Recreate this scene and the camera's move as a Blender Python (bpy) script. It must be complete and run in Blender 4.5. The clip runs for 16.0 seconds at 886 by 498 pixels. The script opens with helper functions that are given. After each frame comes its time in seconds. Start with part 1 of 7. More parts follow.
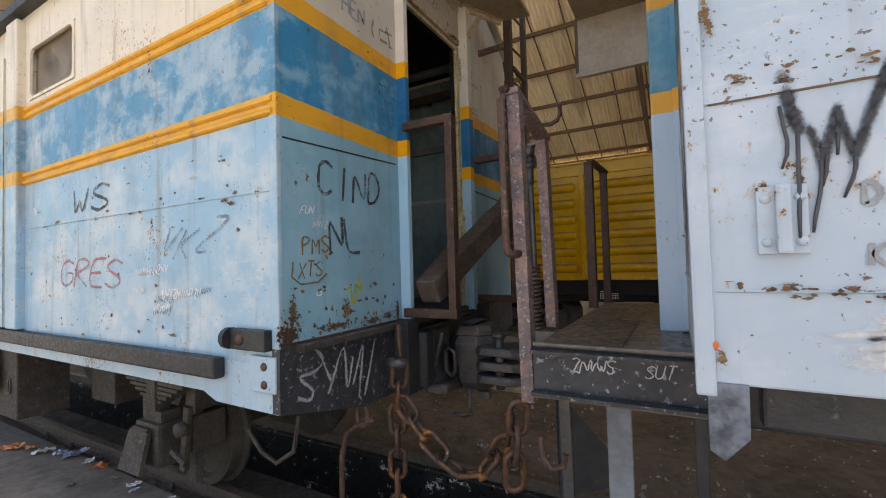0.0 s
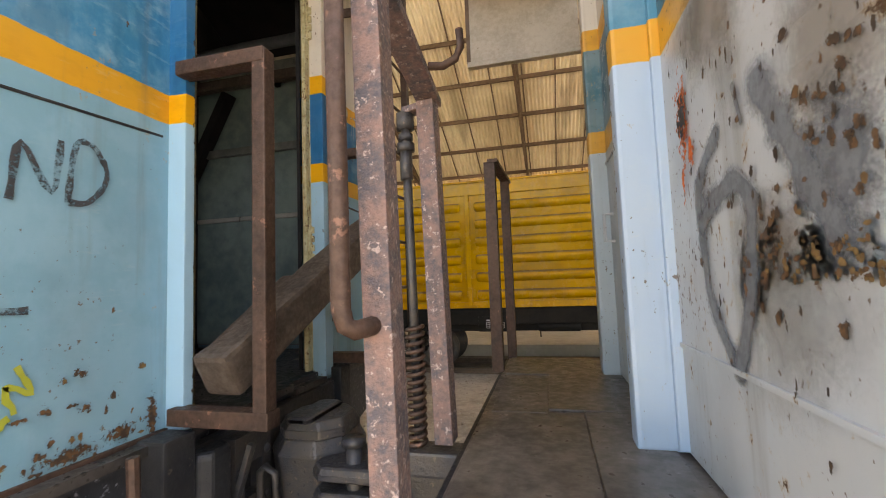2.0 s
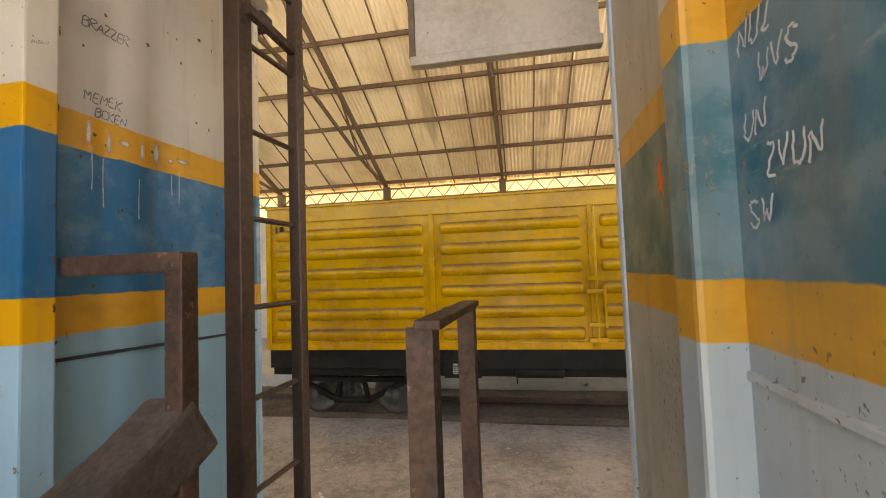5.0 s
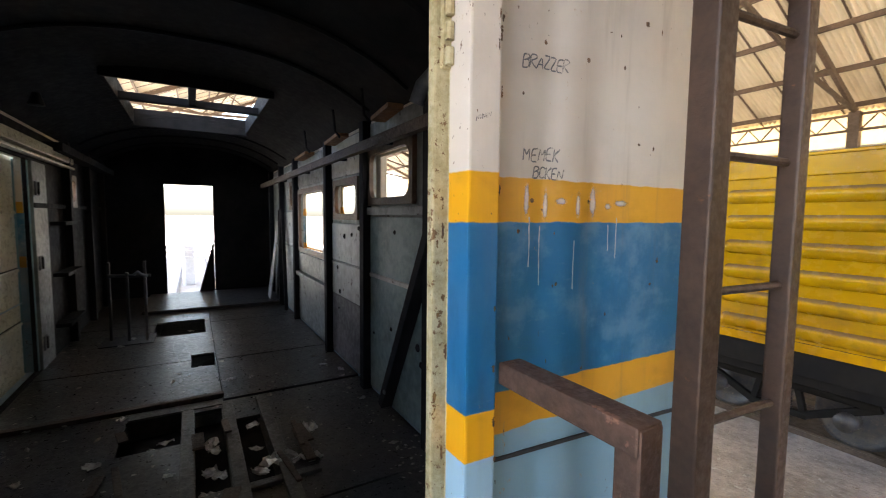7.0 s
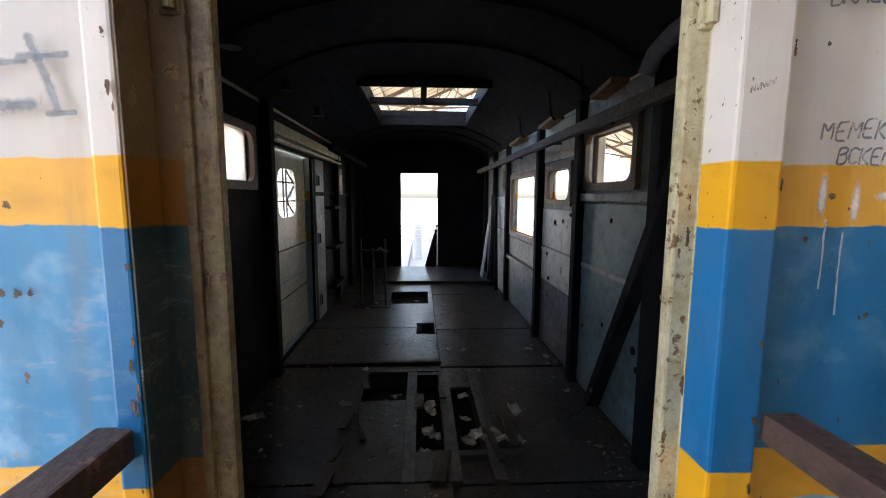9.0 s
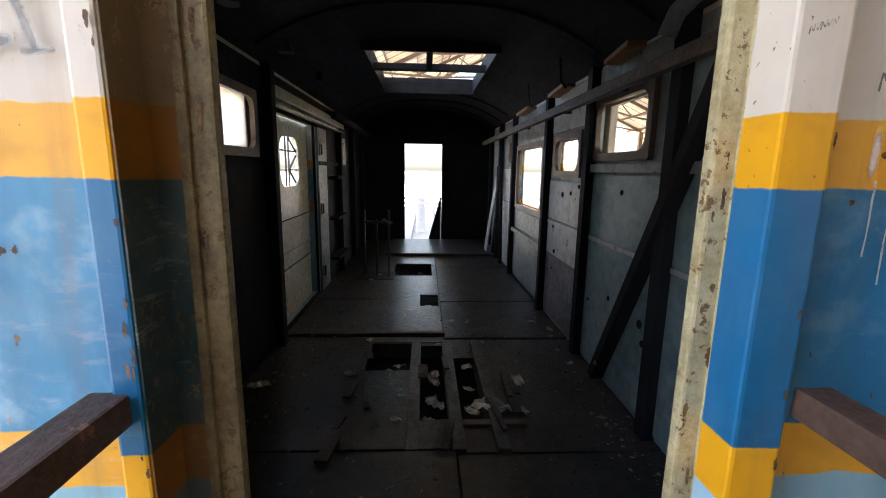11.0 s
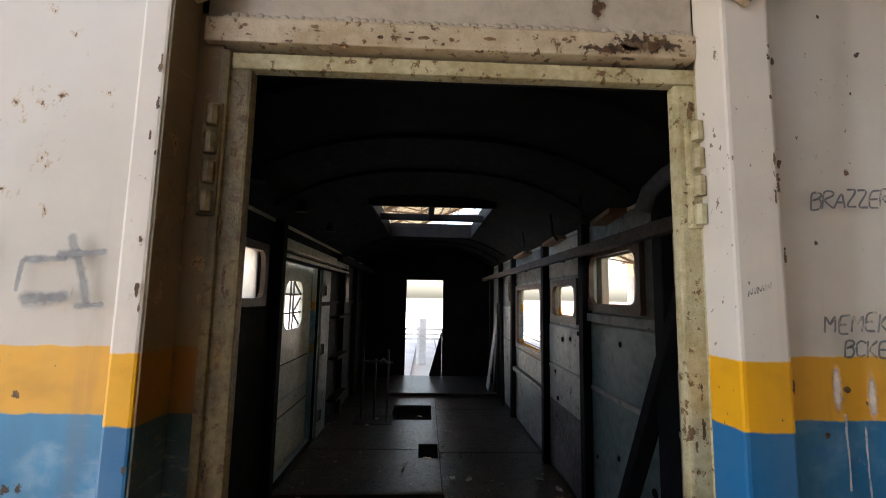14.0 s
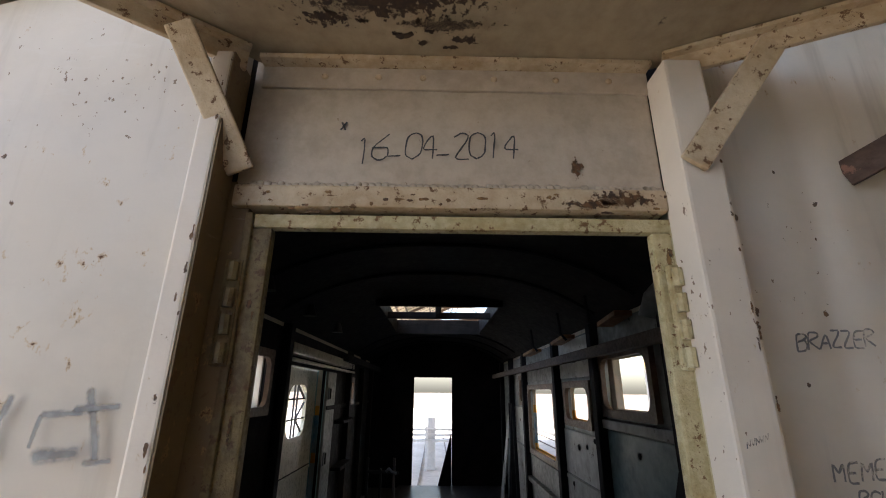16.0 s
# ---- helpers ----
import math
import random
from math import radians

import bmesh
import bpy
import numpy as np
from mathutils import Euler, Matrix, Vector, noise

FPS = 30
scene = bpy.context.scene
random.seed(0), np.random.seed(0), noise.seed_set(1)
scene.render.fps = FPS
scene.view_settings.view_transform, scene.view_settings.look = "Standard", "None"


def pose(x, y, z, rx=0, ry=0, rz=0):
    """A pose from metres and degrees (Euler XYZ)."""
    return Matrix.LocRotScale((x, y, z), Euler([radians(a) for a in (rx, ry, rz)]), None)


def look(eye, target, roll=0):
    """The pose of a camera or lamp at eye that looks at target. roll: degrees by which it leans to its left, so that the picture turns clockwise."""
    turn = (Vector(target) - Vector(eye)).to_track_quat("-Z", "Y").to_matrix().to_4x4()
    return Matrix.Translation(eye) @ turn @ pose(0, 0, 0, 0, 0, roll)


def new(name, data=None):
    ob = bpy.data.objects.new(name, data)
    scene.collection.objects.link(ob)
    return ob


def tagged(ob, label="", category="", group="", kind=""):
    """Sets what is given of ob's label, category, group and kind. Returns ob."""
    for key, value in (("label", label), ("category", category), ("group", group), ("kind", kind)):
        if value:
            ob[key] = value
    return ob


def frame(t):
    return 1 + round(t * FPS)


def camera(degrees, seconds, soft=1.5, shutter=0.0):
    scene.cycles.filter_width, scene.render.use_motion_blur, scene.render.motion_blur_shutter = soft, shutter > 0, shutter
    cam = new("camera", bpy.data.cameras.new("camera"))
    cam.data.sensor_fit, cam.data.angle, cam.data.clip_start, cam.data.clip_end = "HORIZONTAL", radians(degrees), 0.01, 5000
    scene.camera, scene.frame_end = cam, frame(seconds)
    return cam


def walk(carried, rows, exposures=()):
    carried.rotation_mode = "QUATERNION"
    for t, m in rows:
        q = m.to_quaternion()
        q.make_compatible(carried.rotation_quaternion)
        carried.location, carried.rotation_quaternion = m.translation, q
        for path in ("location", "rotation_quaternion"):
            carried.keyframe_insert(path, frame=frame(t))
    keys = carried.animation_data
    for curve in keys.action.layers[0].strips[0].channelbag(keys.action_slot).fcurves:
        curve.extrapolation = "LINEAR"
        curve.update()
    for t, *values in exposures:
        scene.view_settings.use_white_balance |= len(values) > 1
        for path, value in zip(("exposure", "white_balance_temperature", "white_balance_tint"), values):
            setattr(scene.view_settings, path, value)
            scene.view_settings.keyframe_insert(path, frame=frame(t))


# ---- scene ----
PATH = [
    (0, (1.509, -2.753, 1.406), (0.533, -1.009, 1.472), -1.6),
    (0.5, (1.388, -2.542, 1.425), (0.416, -0.796, 1.491), -1.6),
    (1, (1.307, -2.311, 1.434), (0.451, -0.505, 1.51), -1.3),
    (1.5, (1.241, -1.947, 1.442), (0.58, -0.062, 1.551), -1.2),
    (2, (1.198, -1.694, 1.513), (0.726, 0.243, 1.662), -2.1),
    (2.5, (1.160, -1.436, 1.538), (0.811, 0.524, 1.729), -2.6),
    (3, (1.147, -1.14, 1.535), (0.879, 0.829, 1.76), -3.2),
    (3.2, (1.142, -1.014, 1.532), (0.899, 0.956, 1.782), -2.4),
    (5.3, (1.128, -0.311, 2.39), (0.709, 1.644, 2.443), -1.8),
    (5.5, (1.105, -0.29, 2.484), (0.545, 1.63, 2.507), -2.6),
    (6, (0.929, -0.174, 2.597), (-0.061, 1.562, 2.516), -0.8),
    (6.5, (0.785, -0.114, 2.607), (-0.603, 1.321, 2.484), 1.9),
    (7, (0.724, -0.035, 2.619), (-0.997, 0.973, 2.467), 0.6),
    (7.5, (0.72, 0.031, 2.647), (-1.169, 0.667, 2.482), -0.5),
    (8, (0.697, 0.021, 2.648), (-1.269, 0.345, 2.476), -0.6),
    (8.5, (0.678, 0.014, 2.638), (-1.309, 0.128, 2.437), 0.5),
    (9, (0.639, -0.028, 2.655), (-1.344, 0.073, 2.413), 0.3),
    (9.5, (0.605, -0.052, 2.636), (-1.362, 0.046, 2.284), 0.6),
    (9.7, (0.592, -0.053, 2.621), (-1.369, 0.045, 2.241), 0.9),
    (11.8, (0.589, -0.039, 2.646), (-1.386, 0.017, 2.334), 0.9),
    (12, (0.593, -0.041, 2.668), (-1.39, 0.02, 2.414), 0.8),
    (12.5, (0.604, -0.046, 2.712), (-1.39, 0.021, 2.576), 1.0),
    (13, (0.614, -0.041, 2.731), (-1.384, 0.025, 2.704), 1.0),
    (13.5, (0.629, -0.038, 2.757), (-1.367, 0.031, 2.859), 1.0),
    (14, (0.65, -0.036, 2.801), (-1.336, 0.036, 3.024), 1.1),
    (14.5, (0.674, -0.033, 2.825), (-1.295, 0.03, 3.167), 0.9),
    (15, (0.7, -0.027, 2.847), (-1.247, 0.028, 3.3), 0.6),
    (15.5, (0.711, -0.026, 2.863), (-1.22, 0.016, 3.381), 0.6),
    (16, (0.721, -0.023, 2.891), (-1.177, 0.004, 3.522), 0.5),
]
cam = camera(92.0, 16.0, soft=1.0, shutter=0.12)
walk(cam, [(t, look(eye, target, roll)) for t, eye, target, roll in PATH],
     exposures=[(0.0, 1.58, 7800, 10), (1.5, 2.1, 8700, 10), (2.0, 2.66, 8900, 10), (2.5, 2.78, 9100, 10), (3.2, 2.74, 9400, 10), (5.5, 3.07, 8500, 10), (6.5, 3.2, 7400, 10), (7.5, 3.72, 7000, 10), (8.0, 3.75, 6900, 10), (8.5, 3.42, 6500, 10), (9.5, 3.32, 6600, 10), (12.0, 3.42, 7100, 10), (12.5, 3.3, 7200, 10), (14.5, 2.6, 7200, 10), (16.0, 2.32, 6900, 10)])

# ---- world and light ----
world = bpy.data.worlds.new("world")
scene.world = world
world.use_nodes = True
wn = world.node_tree
sky = wn.nodes.new("ShaderNodeTexSky")
sky.sky_type = "NISHITA"
sky.sun_disc = False
sky.sun_elevation = radians(74)
sky.sun_rotation = radians(60)
sky.air_density = 1.0
sky.dust_density = 3.5
wn.links.new(sky.outputs[0], wn.nodes["Background"].inputs[0])
wn.nodes["Background"].inputs[1].default_value = 0.15
sun = new("sun", bpy.data.lights.new("sun", "SUN"))
sun.data.energy = 4.0
sun.data.angle = radians(0.6)
sun.data.color = (1.0, 0.94, 0.84)
# the sun stands high beyond the far side of the shed
sun.matrix_world = look((6, 3.5, 24), (0, 0, 0))


# ---- materials ----
def material(name):
    m = bpy.data.materials.new(name)
    m.use_nodes = True
    return m, m.node_tree, m.node_tree.nodes["Principled BSDF"]


class Nodes:
    """Short words for building a node tree."""

    def __init__(self, tree):
        self.t = tree
        tc = tree.nodes.new("ShaderNodeTexCoord")
        self.obj = tc.outputs["Object"]

    def link(self, a, b):
        self.t.links.new(a, b)

    def scaled(self, s, shift=(0, 0, 0)):
        n = self.t.nodes.new("ShaderNodeMapping")
        n.inputs["Scale"].default_value = s if isinstance(s, tuple) else (s, s, s)
        n.inputs["Location"].default_value = shift
        self.link(self.obj, n.inputs["Vector"])
        return n.outputs[0]

    def noise(self, s, detail=5.0, rough=0.6, shift=(0, 0, 0)):
        n = self.t.nodes.new("ShaderNodeTexNoise")
        n.inputs["Scale"].default_value = 1.0
        n.inputs["Detail"].default_value = detail
        n.inputs["Roughness"].default_value = rough
        self.link(self.scaled(s, shift), n.inputs["Vector"])
        return n.outputs["Fac"]

    def cells(self, s, shift=(0, 0, 0)):
        n = self.t.nodes.new("ShaderNodeTexVoronoi")
        n.inputs["Scale"].default_value = 1.0
        self.link(self.scaled(s, shift), n.inputs["Vector"])
        return n.outputs["Distance"]

    def step(self, v, lo, hi, a=0.0, b=1.0):
        n = self.t.nodes.new("ShaderNodeMapRange")
        n.interpolation_type = "SMOOTHSTEP"
        for key, value in (("From Min", lo), ("From Max", hi), ("To Min", a), ("To Max", b)):
            n.inputs[key].default_value = value
        self.link(v, n.inputs["Value"])
        return n.outputs[0]

    def math(self, op, a, b=None):
        n = self.t.nodes.new("ShaderNodeMath")
        n.operation = op
        for k, v in enumerate((a, b)):
            if v is None:
                continue
            if isinstance(v, (int, float)):
                n.inputs[k].default_value = v
            else:
                self.link(v, n.inputs[k])
        return n.outputs[0]

    def mix(self, fac, a, b):
        n = self.t.nodes.new("ShaderNodeMix")
        n.data_type = "RGBA"
        for k, v in ((0, fac), (6, a), (7, b)):
            if isinstance(v, tuple):
                n.inputs[k].default_value = (*v[:3], 1)
            elif isinstance(v, (int, float)):
                n.inputs[k].default_value = v
            else:
                self.link(v, n.inputs[k])
        return n.outputs[2]

    def height(self):
        n = self.t.nodes.new("ShaderNodeSeparateXYZ")
        self.link(self.obj, n.inputs[0])
        return n.outputs[2]

    def bump(self, v, strength, distance, bsdf):
        n = self.t.nodes.new("ShaderNodeBump")
        n.inputs["Strength"].default_value = strength
        n.inputs["Distance"].default_value = distance
        self.link(v, n.inputs["Height"])
        self.link(n.outputs[0], bsdf.inputs["Normal"])


def plain(name, colour, second=None, rough=0.6, metal=0.0, grain=14.0, patch=2.0, bump=0.25, dist=0.004, spots=None, spot_lo=0.62, spot_scale=9.0):
    """A worn surface of two mixed colours at two scales, with fine relief and, if wanted, spots of a third."""
    m, tree, b = material(name)
    n = Nodes(tree)
    second = second or tuple(c * 0.6 for c in colour)
    f = n.math("ADD", n.math("MULTIPLY", n.noise(patch), 0.6), n.math("MULTIPLY", n.noise(grain), 0.4))
    col = n.mix(n.step(f, 0.36, 0.64), colour, second)
    if spots:
        s = n.noise(spot_scale, 8, 0.7, (3, 7, 1))
        col = n.mix(n.step(s, spot_lo, spot_lo + 0.05), col, spots)
    n.link(col, b.inputs["Base Color"])
    n.link(n.step(n.noise(grain * 2), 0.3, 0.7, max(rough - 0.15, 0.05), min(rough + 0.12, 1)), b.inputs["Roughness"])
    b.inputs["Metallic"].default_value = metal
    n.bump(n.noise(grain * 3), bump, dist, b)
    return m


LIGHT_BLUE, DEEP_BLUE, ORANGE, CREAM = (0.40, 0.58, 0.68), (0.10, 0.30, 0.47), (0.72, 0.36, 0.035), (0.63, 0.575, 0.50)


def livery(name, low=LIGHT_BLUE, deep=DEEP_BLUE, high=CREAM, orange=ORANGE, fade=0.5, rust=0.62, grime=0.5, banded=True, fade_colour=(0.55, 0.60, 0.62), flecks=0.735, scuffs=0.2, mottle=0.5):
    """Old coach paint in level bands: pale blue, orange, blue, orange, cream; faded, streaked, chipped to rust."""
    m, tree, b = material(name)
    n = Nodes(tree)
    z = n.math("ADD", n.height(), n.math("MULTIPLY", n.math("SUBTRACT", n.noise(16, 3), 0.5), 0.012))

    def above(level):
        return n.step(z, level - 0.002, level + 0.002)

    # faded clouds, strongest on the blue
    cloud = n.noise((1.6, 2.2, 2.6), 6, 0.65)
    fleck = n.noise((6, 7, 5), 6, 0.7, (5, 2, 9))
    faded = n.math("MULTIPLY", n.step(n.math("ADD", n.math("MULTIPLY", cloud, 0.6), n.math("MULTIPLY", fleck, 0.4)), 0.46, 0.62), fade)
    lower = n.mix(n.math("MULTIPLY", faded, 0.8), low, fade_colour)
    lower = n.mix(n.step(n.noise((3, 3, 1.4), 4, 0.6, (9, 1, 4)), 0.5, 0.75, 0, 0.45), lower, tuple(c * 0.72 for c in low))
    blue = n.mix(faded, deep, tuple(0.35 * d + 0.65 * c for d, c in zip(deep, fade_colour)))
    blue = n.mix(n.step(n.noise((9, 9, 3), 5, 0.6, (1, 8, 2)), 0.48, 0.7, 0, 0.5), blue, tuple(c * 0.62 for c in deep))
    blot = n.step(n.math("ADD", n.math("MULTIPLY", n.noise((6, 6, 7), 6, 0.6, (4, 4, 8)), 0.75), n.math("MULTIPLY", n.noise((1.1, 1.1, 1.3), 3, 0.5, (2, 6, 3)), 0.35)), 0.54, 0.66, 0, mottle)
    blue = n.mix(blot, blue, tuple(0.45 * d + 0.55 * c for d, c in zip(deep, fade_colour)))
    lower = n.mix(n.math("MULTIPLY", blot, 0.6), lower, tuple(0.5 * d + 0.5 * c for d, c in zip(low, fade_colour)))
    col = lower
    if banded:
        worn = n.mix(n.step(n.noise((5, 5, 9), 5, 0.6), 0.45, 0.7, 0, 0.45), orange, tuple(c * 0.6 for c in orange))
        col = n.mix(above(2.095), col, worn)
        col = n.mix(above(2.20), col, blue)
        col = n.mix(above(2.607), col, worn)
        dull = n.mix(n.step(cloud, 0.4, 0.7, 0, 0.5), high, tuple(c * 0.75 for c in high))
        col = n.mix(above(2.712), col, dull)
    # dirt: long runs down the sheet and broad brown clouds
    run = n.noise((11, 11, 0.9), 5, 0.6, (2, 2, 2))
    col = n.mix(n.step(run, 0.52, 0.78, 0, grime), col, (0.16, 0.13, 0.09))
    col = n.mix(n.step(n.noise((1.3, 1.5, 1.1), 5, 0.6, (6, 6, 6)), 0.55, 0.8, 0, grime * 0.7), col, (0.22, 0.19, 0.15))
    # chips: pale filler, then rust
    chip = n.noise((22, 22, 17), 8, 0.72, (4, 0, 3))
    where = n.noise((2.2, 2.2, 2.2), 3, 0.5, (8, 3, 0))
    chips = n.step(n.math("ADD", n.math("MULTIPLY", chip, 0.75), n.math("MULTIPLY", where, 0.35)), rust, rust + 0.025)
    rim = n.step(n.math("ADD", n.math("MULTIPLY", chip, 0.75), n.math("MULTIPLY", where, 0.35)), rust - 0.035, rust)
    col = n.mix(n.math("MULTIPLY", rim, 0.55), col, (0.42, 0.28, 0.13))
    col = n.mix(chips, col, n.mix(n.noise(40), (0.05, 0.028, 0.018), (0.16, 0.07, 0.03)))
    # a scatter of small flecks, thick in some places and thin in others
    fine = n.math("ADD", n.math("MULTIPLY", n.noise((70, 70, 55), 3, 0.6, (1, 4, 7)), 0.8), n.math("MULTIPLY", n.noise((1.7, 1.7, 2.1), 4, 0.6, (3, 9, 1)), 0.45))
    col = n.mix(n.step(fine, flecks, flecks + 0.03, 0, 0.85), col, (0.13, 0.075, 0.04))
    # thin scratches and scuffs that show the filler
    scuff = n.math("ADD", n.math("MULTIPLY", n.noise((9, 9, 40), 5, 0.7, (2, 5, 5)), 0.7), n.math("MULTIPLY", n.noise((2.6, 2.6, 2.6), 3, 0.5, (7, 7, 2)), 0.4))
    col = n.mix(n.step(scuff, 0.64, 0.72, 0, scuffs), col, (0.62, 0.62, 0.60))
    n.link(col, b.inputs["Base Color"])
    n.link(n.math("MAXIMUM", n.step(n.noise(5), 0.3, 0.7, 0.32, 0.55), n.math("MULTIPLY", chips, 0.85)), b.inputs["Roughness"])
    dent = n.math("ADD", n.math("MULTIPLY", n.noise((2.4, 2.4, 2.4), 2), 1.0), n.math("MULTIPLY", n.math("SUBTRACT", n.noise(60), chips), 0.06))
    n.bump(dent, 0.35, 0.02, b)
    return m


def patch(name, colour, second, soft=False, amount=1.0):
    """A stain or chip with a ragged, worn-out rim; soft: sprayed paint."""
    m, tree, b = material(name)
    n = Nodes(tree)
    uv = tree.nodes.new("ShaderNodeTexCoord").outputs["UV"]
    ln = tree.nodes.new("ShaderNodeVectorMath")
    ln.operation = "LENGTH"
    n.link(uv, ln.inputs[0])
    fall = n.math("SUBTRACT", 1.0, ln.outputs["Value"])
    if soft:
        v = n.math("ADD", fall, n.math("MULTIPLY", n.math("SUBTRACT", n.noise(140, 3, 0.7), 0.5), 0.55))
        v = n.math("ADD", v, n.math("MULTIPLY", n.math("SUBTRACT", n.noise(18, 3, 0.6), 0.5), 0.6))
        mask = n.step(v, 0.04, 0.80, 0, amount)
    else:
        v = n.math("ADD", n.math("MULTIPLY", fall, 0.8), n.math("MULTIPLY", n.math("SUBTRACT", n.noise(55, 6, 0.7), 0.5), 2.6))
        mask = n.step(v, 0.34, 0.46, 0, amount)
    n.link(n.mix(n.step(n.noise(60), 0.4, 0.6), colour, second), b.inputs["Base Color"])
    b.inputs["Roughness"].default_value = 0.75
    tr = tree.nodes.new("ShaderNodeBsdfTransparent")
    mx = tree.nodes.new("ShaderNodeMixShader")
    n.link(mask, mx.inputs[0])
    n.link(tr.outputs[0], mx.inputs[1])
    n.link(b.outputs[0], mx.inputs[2])
    n.link(mx.outputs[0], tree.nodes["Material Output"].inputs["Surface"])
    return m


def worn(name, colour, second, cover=0.5):
    """Brushed or scrawled paint that has partly worn away."""
    m, tree, b = material(name)
    n = Nodes(tree)
    n.link(n.mix(n.noise(30), colour, second), b.inputs["Base Color"])
    b.inputs["Roughness"].default_value = 0.7
    v = n.math("ADD", n.math("MULTIPLY", n.noise(90, 4, 0.7), 0.55), n.math("MULTIPLY", n.noise(11, 4, 0.6), 0.45))
    tr = tree.nodes.new("ShaderNodeBsdfTransparent")
    mx = tree.nodes.new("ShaderNodeMixShader")
    n.link(n.step(v, cover - 0.10, cover + 0.06, 1.0, 0.15), mx.inputs[0])
    n.link(tr.outputs[0], mx.inputs[1])
    n.link(b.outputs[0], mx.inputs[2])
    n.link(mx.outputs[0], tree.nodes["Material Output"].inputs["Surface"])
    return m


def glowing_roof():
    """Thin old roof sheets that let some daylight through, stained along the laps."""
    m, tree, b = material("roof_sheet")
    n = Nodes(tree)
    col = n.mix(n.step(n.noise((0.35, 0.25, 0.2), 6, 0.65), 0.4, 0.65), (0.80, 0.72, 0.565), (0.60, 0.505, 0.365))
    col = n.mix(n.step(n.noise((1.1, 0.12, 0.12), 4, 0.6, (3, 1, 2)), 0.58, 0.66, 0, 0.6), col, (0.30, 0.23, 0.15))
    n.link(col, b.inputs["Base Color"])
    b.inputs["Roughness"].default_value = 0.7
    tr = tree.nodes.new("ShaderNodeBsdfTranslucent")
    n.link(n.mix(1.0, col, (0.80, 0.62, 0.36)), tr.inputs["Color"])
    tr.inputs["Color"].default_value = (0.8, 0.7, 0.5, 1)
    mx = tree.nodes.new("ShaderNodeMixShader")
    mx.inputs[0].default_value = 0.01
    n.link(b.outputs[0], mx.inputs[1])
    n.link(tr.outputs[0], mx.inputs[2])
    n.link(mx.outputs[0], tree.nodes["Material Output"].inputs["Surface"])
    return m


def dusty_glass():
    m, tree, b = material("dusty_pane")
    n = Nodes(tree)
    b.inputs["Base Color"].default_value = (0.50, 0.42, 0.33, 1)
    b.inputs["Roughness"].default_value = 0.35
    tr = tree.nodes.new("ShaderNodeBsdfTranslucent")
    tr.inputs["Color"].default_value = (0.85, 0.82, 0.76, 1)
    mx = tree.nodes.new("ShaderNodeMixShader")
    n.link(n.step(n.noise(6), 0.3, 0.7, 0.6, 0.85), mx.inputs[0])
    n.link(b.outputs[0], mx.inputs[1])
    n.link(tr.outputs[0], mx.inputs[2])
    n.link(mx.outputs[0], tree.nodes["Material Output"].inputs["Surface"])
    return m


def dusty_yellow():
    """Glossy yellow paint; brown dust lies on whatever faces upwards."""
    m, tree, b = material("yellow_paint")
    n = Nodes(tree)
    col = n.mix(n.step(n.noise(0.9), 0.4, 0.65), (0.60, 0.325, 0.004), (0.45, 0.235, 0.004))
    col = n.mix(n.step(n.noise((3, 3, 9), 6, 0.65), 0.52, 0.75, 0, 0.5), col, (0.30, 0.17, 0.03))
    run = n.noise((5, 5, 0.7), 5, 0.65, (1, 3, 2))
    col = n.mix(n.step(run, 0.52, 0.76, 0, 0.55), col, (0.22, 0.145, 0.045))
    sep = tree.nodes.new("ShaderNodeSeparateXYZ")
    n.link(tree.nodes.new("ShaderNodeNewGeometry").outputs["Normal"], sep.inputs[0])
    dust = n.step(n.math("ADD", sep.outputs[2], n.math("MULTIPLY", n.math("SUBTRACT", n.noise(20), 0.5), 0.4)), 0.35, 0.7, 0, 0.85)
    n.link(n.mix(dust, col, (0.20, 0.13, 0.075)), b.inputs["Base Color"])
    n.link(n.step(n.noise(6), 0.3, 0.7, 0.16, 0.32), b.inputs["Roughness"])
    n.bump(n.noise(2.0), 0.15, 0.03, b)
    return m


M_END = livery("end_paint", fade=0.6, rust=0.70, flecks=0.805, grime=0.42, scuffs=0.12, high=(0.55, 0.505, 0.44), low=(0.20, 0.395, 0.505), deep=(0.022, 0.215, 0.41), mottle=0.9, fade_colour=(0.30, 0.50, 0.62))
M_SIDE = livery("side_paint", flecks=0.78, fade=0.95, rust=0.69, grime=0.6, low=(0.265, 0.435, 0.57), deep=(0.075, 0.25, 0.40), mottle=0.75, scuffs=0.4, fade_colour=(0.53, 0.58, 0.60), high=(0.70, 0.62, 0.50))
M_SKIRT = livery("skirt_paint", fade=0.4, rust=0.66, grime=0.5, low=(0.33, 0.48, 0.60), banded=False)
M_ENDFAR = livery("sheltered_end_paint", fade=0.3, rust=0.72, flecks=0.84, grime=0.5, scuffs=0.06, low=(0.24, 0.43, 0.55), deep=(0.012, 0.145, 0.30), mottle=0.4, fade_colour=(0.28, 0.46, 0.58), high=(0.64, 0.585, 0.51))
M_PILLAR = livery("pillar_paint", scuffs=0.04, flecks=0.80, fade=0.08, rust=0.70, grime=0.2, mottle=0.06, fade_colour=(0.30, 0.45, 0.56), deep=(0.007, 0.135, 0.31), low=(0.34, 0.56, 0.72), high=(0.68, 0.62, 0.545), orange=(0.78, 0.38, 0.015))
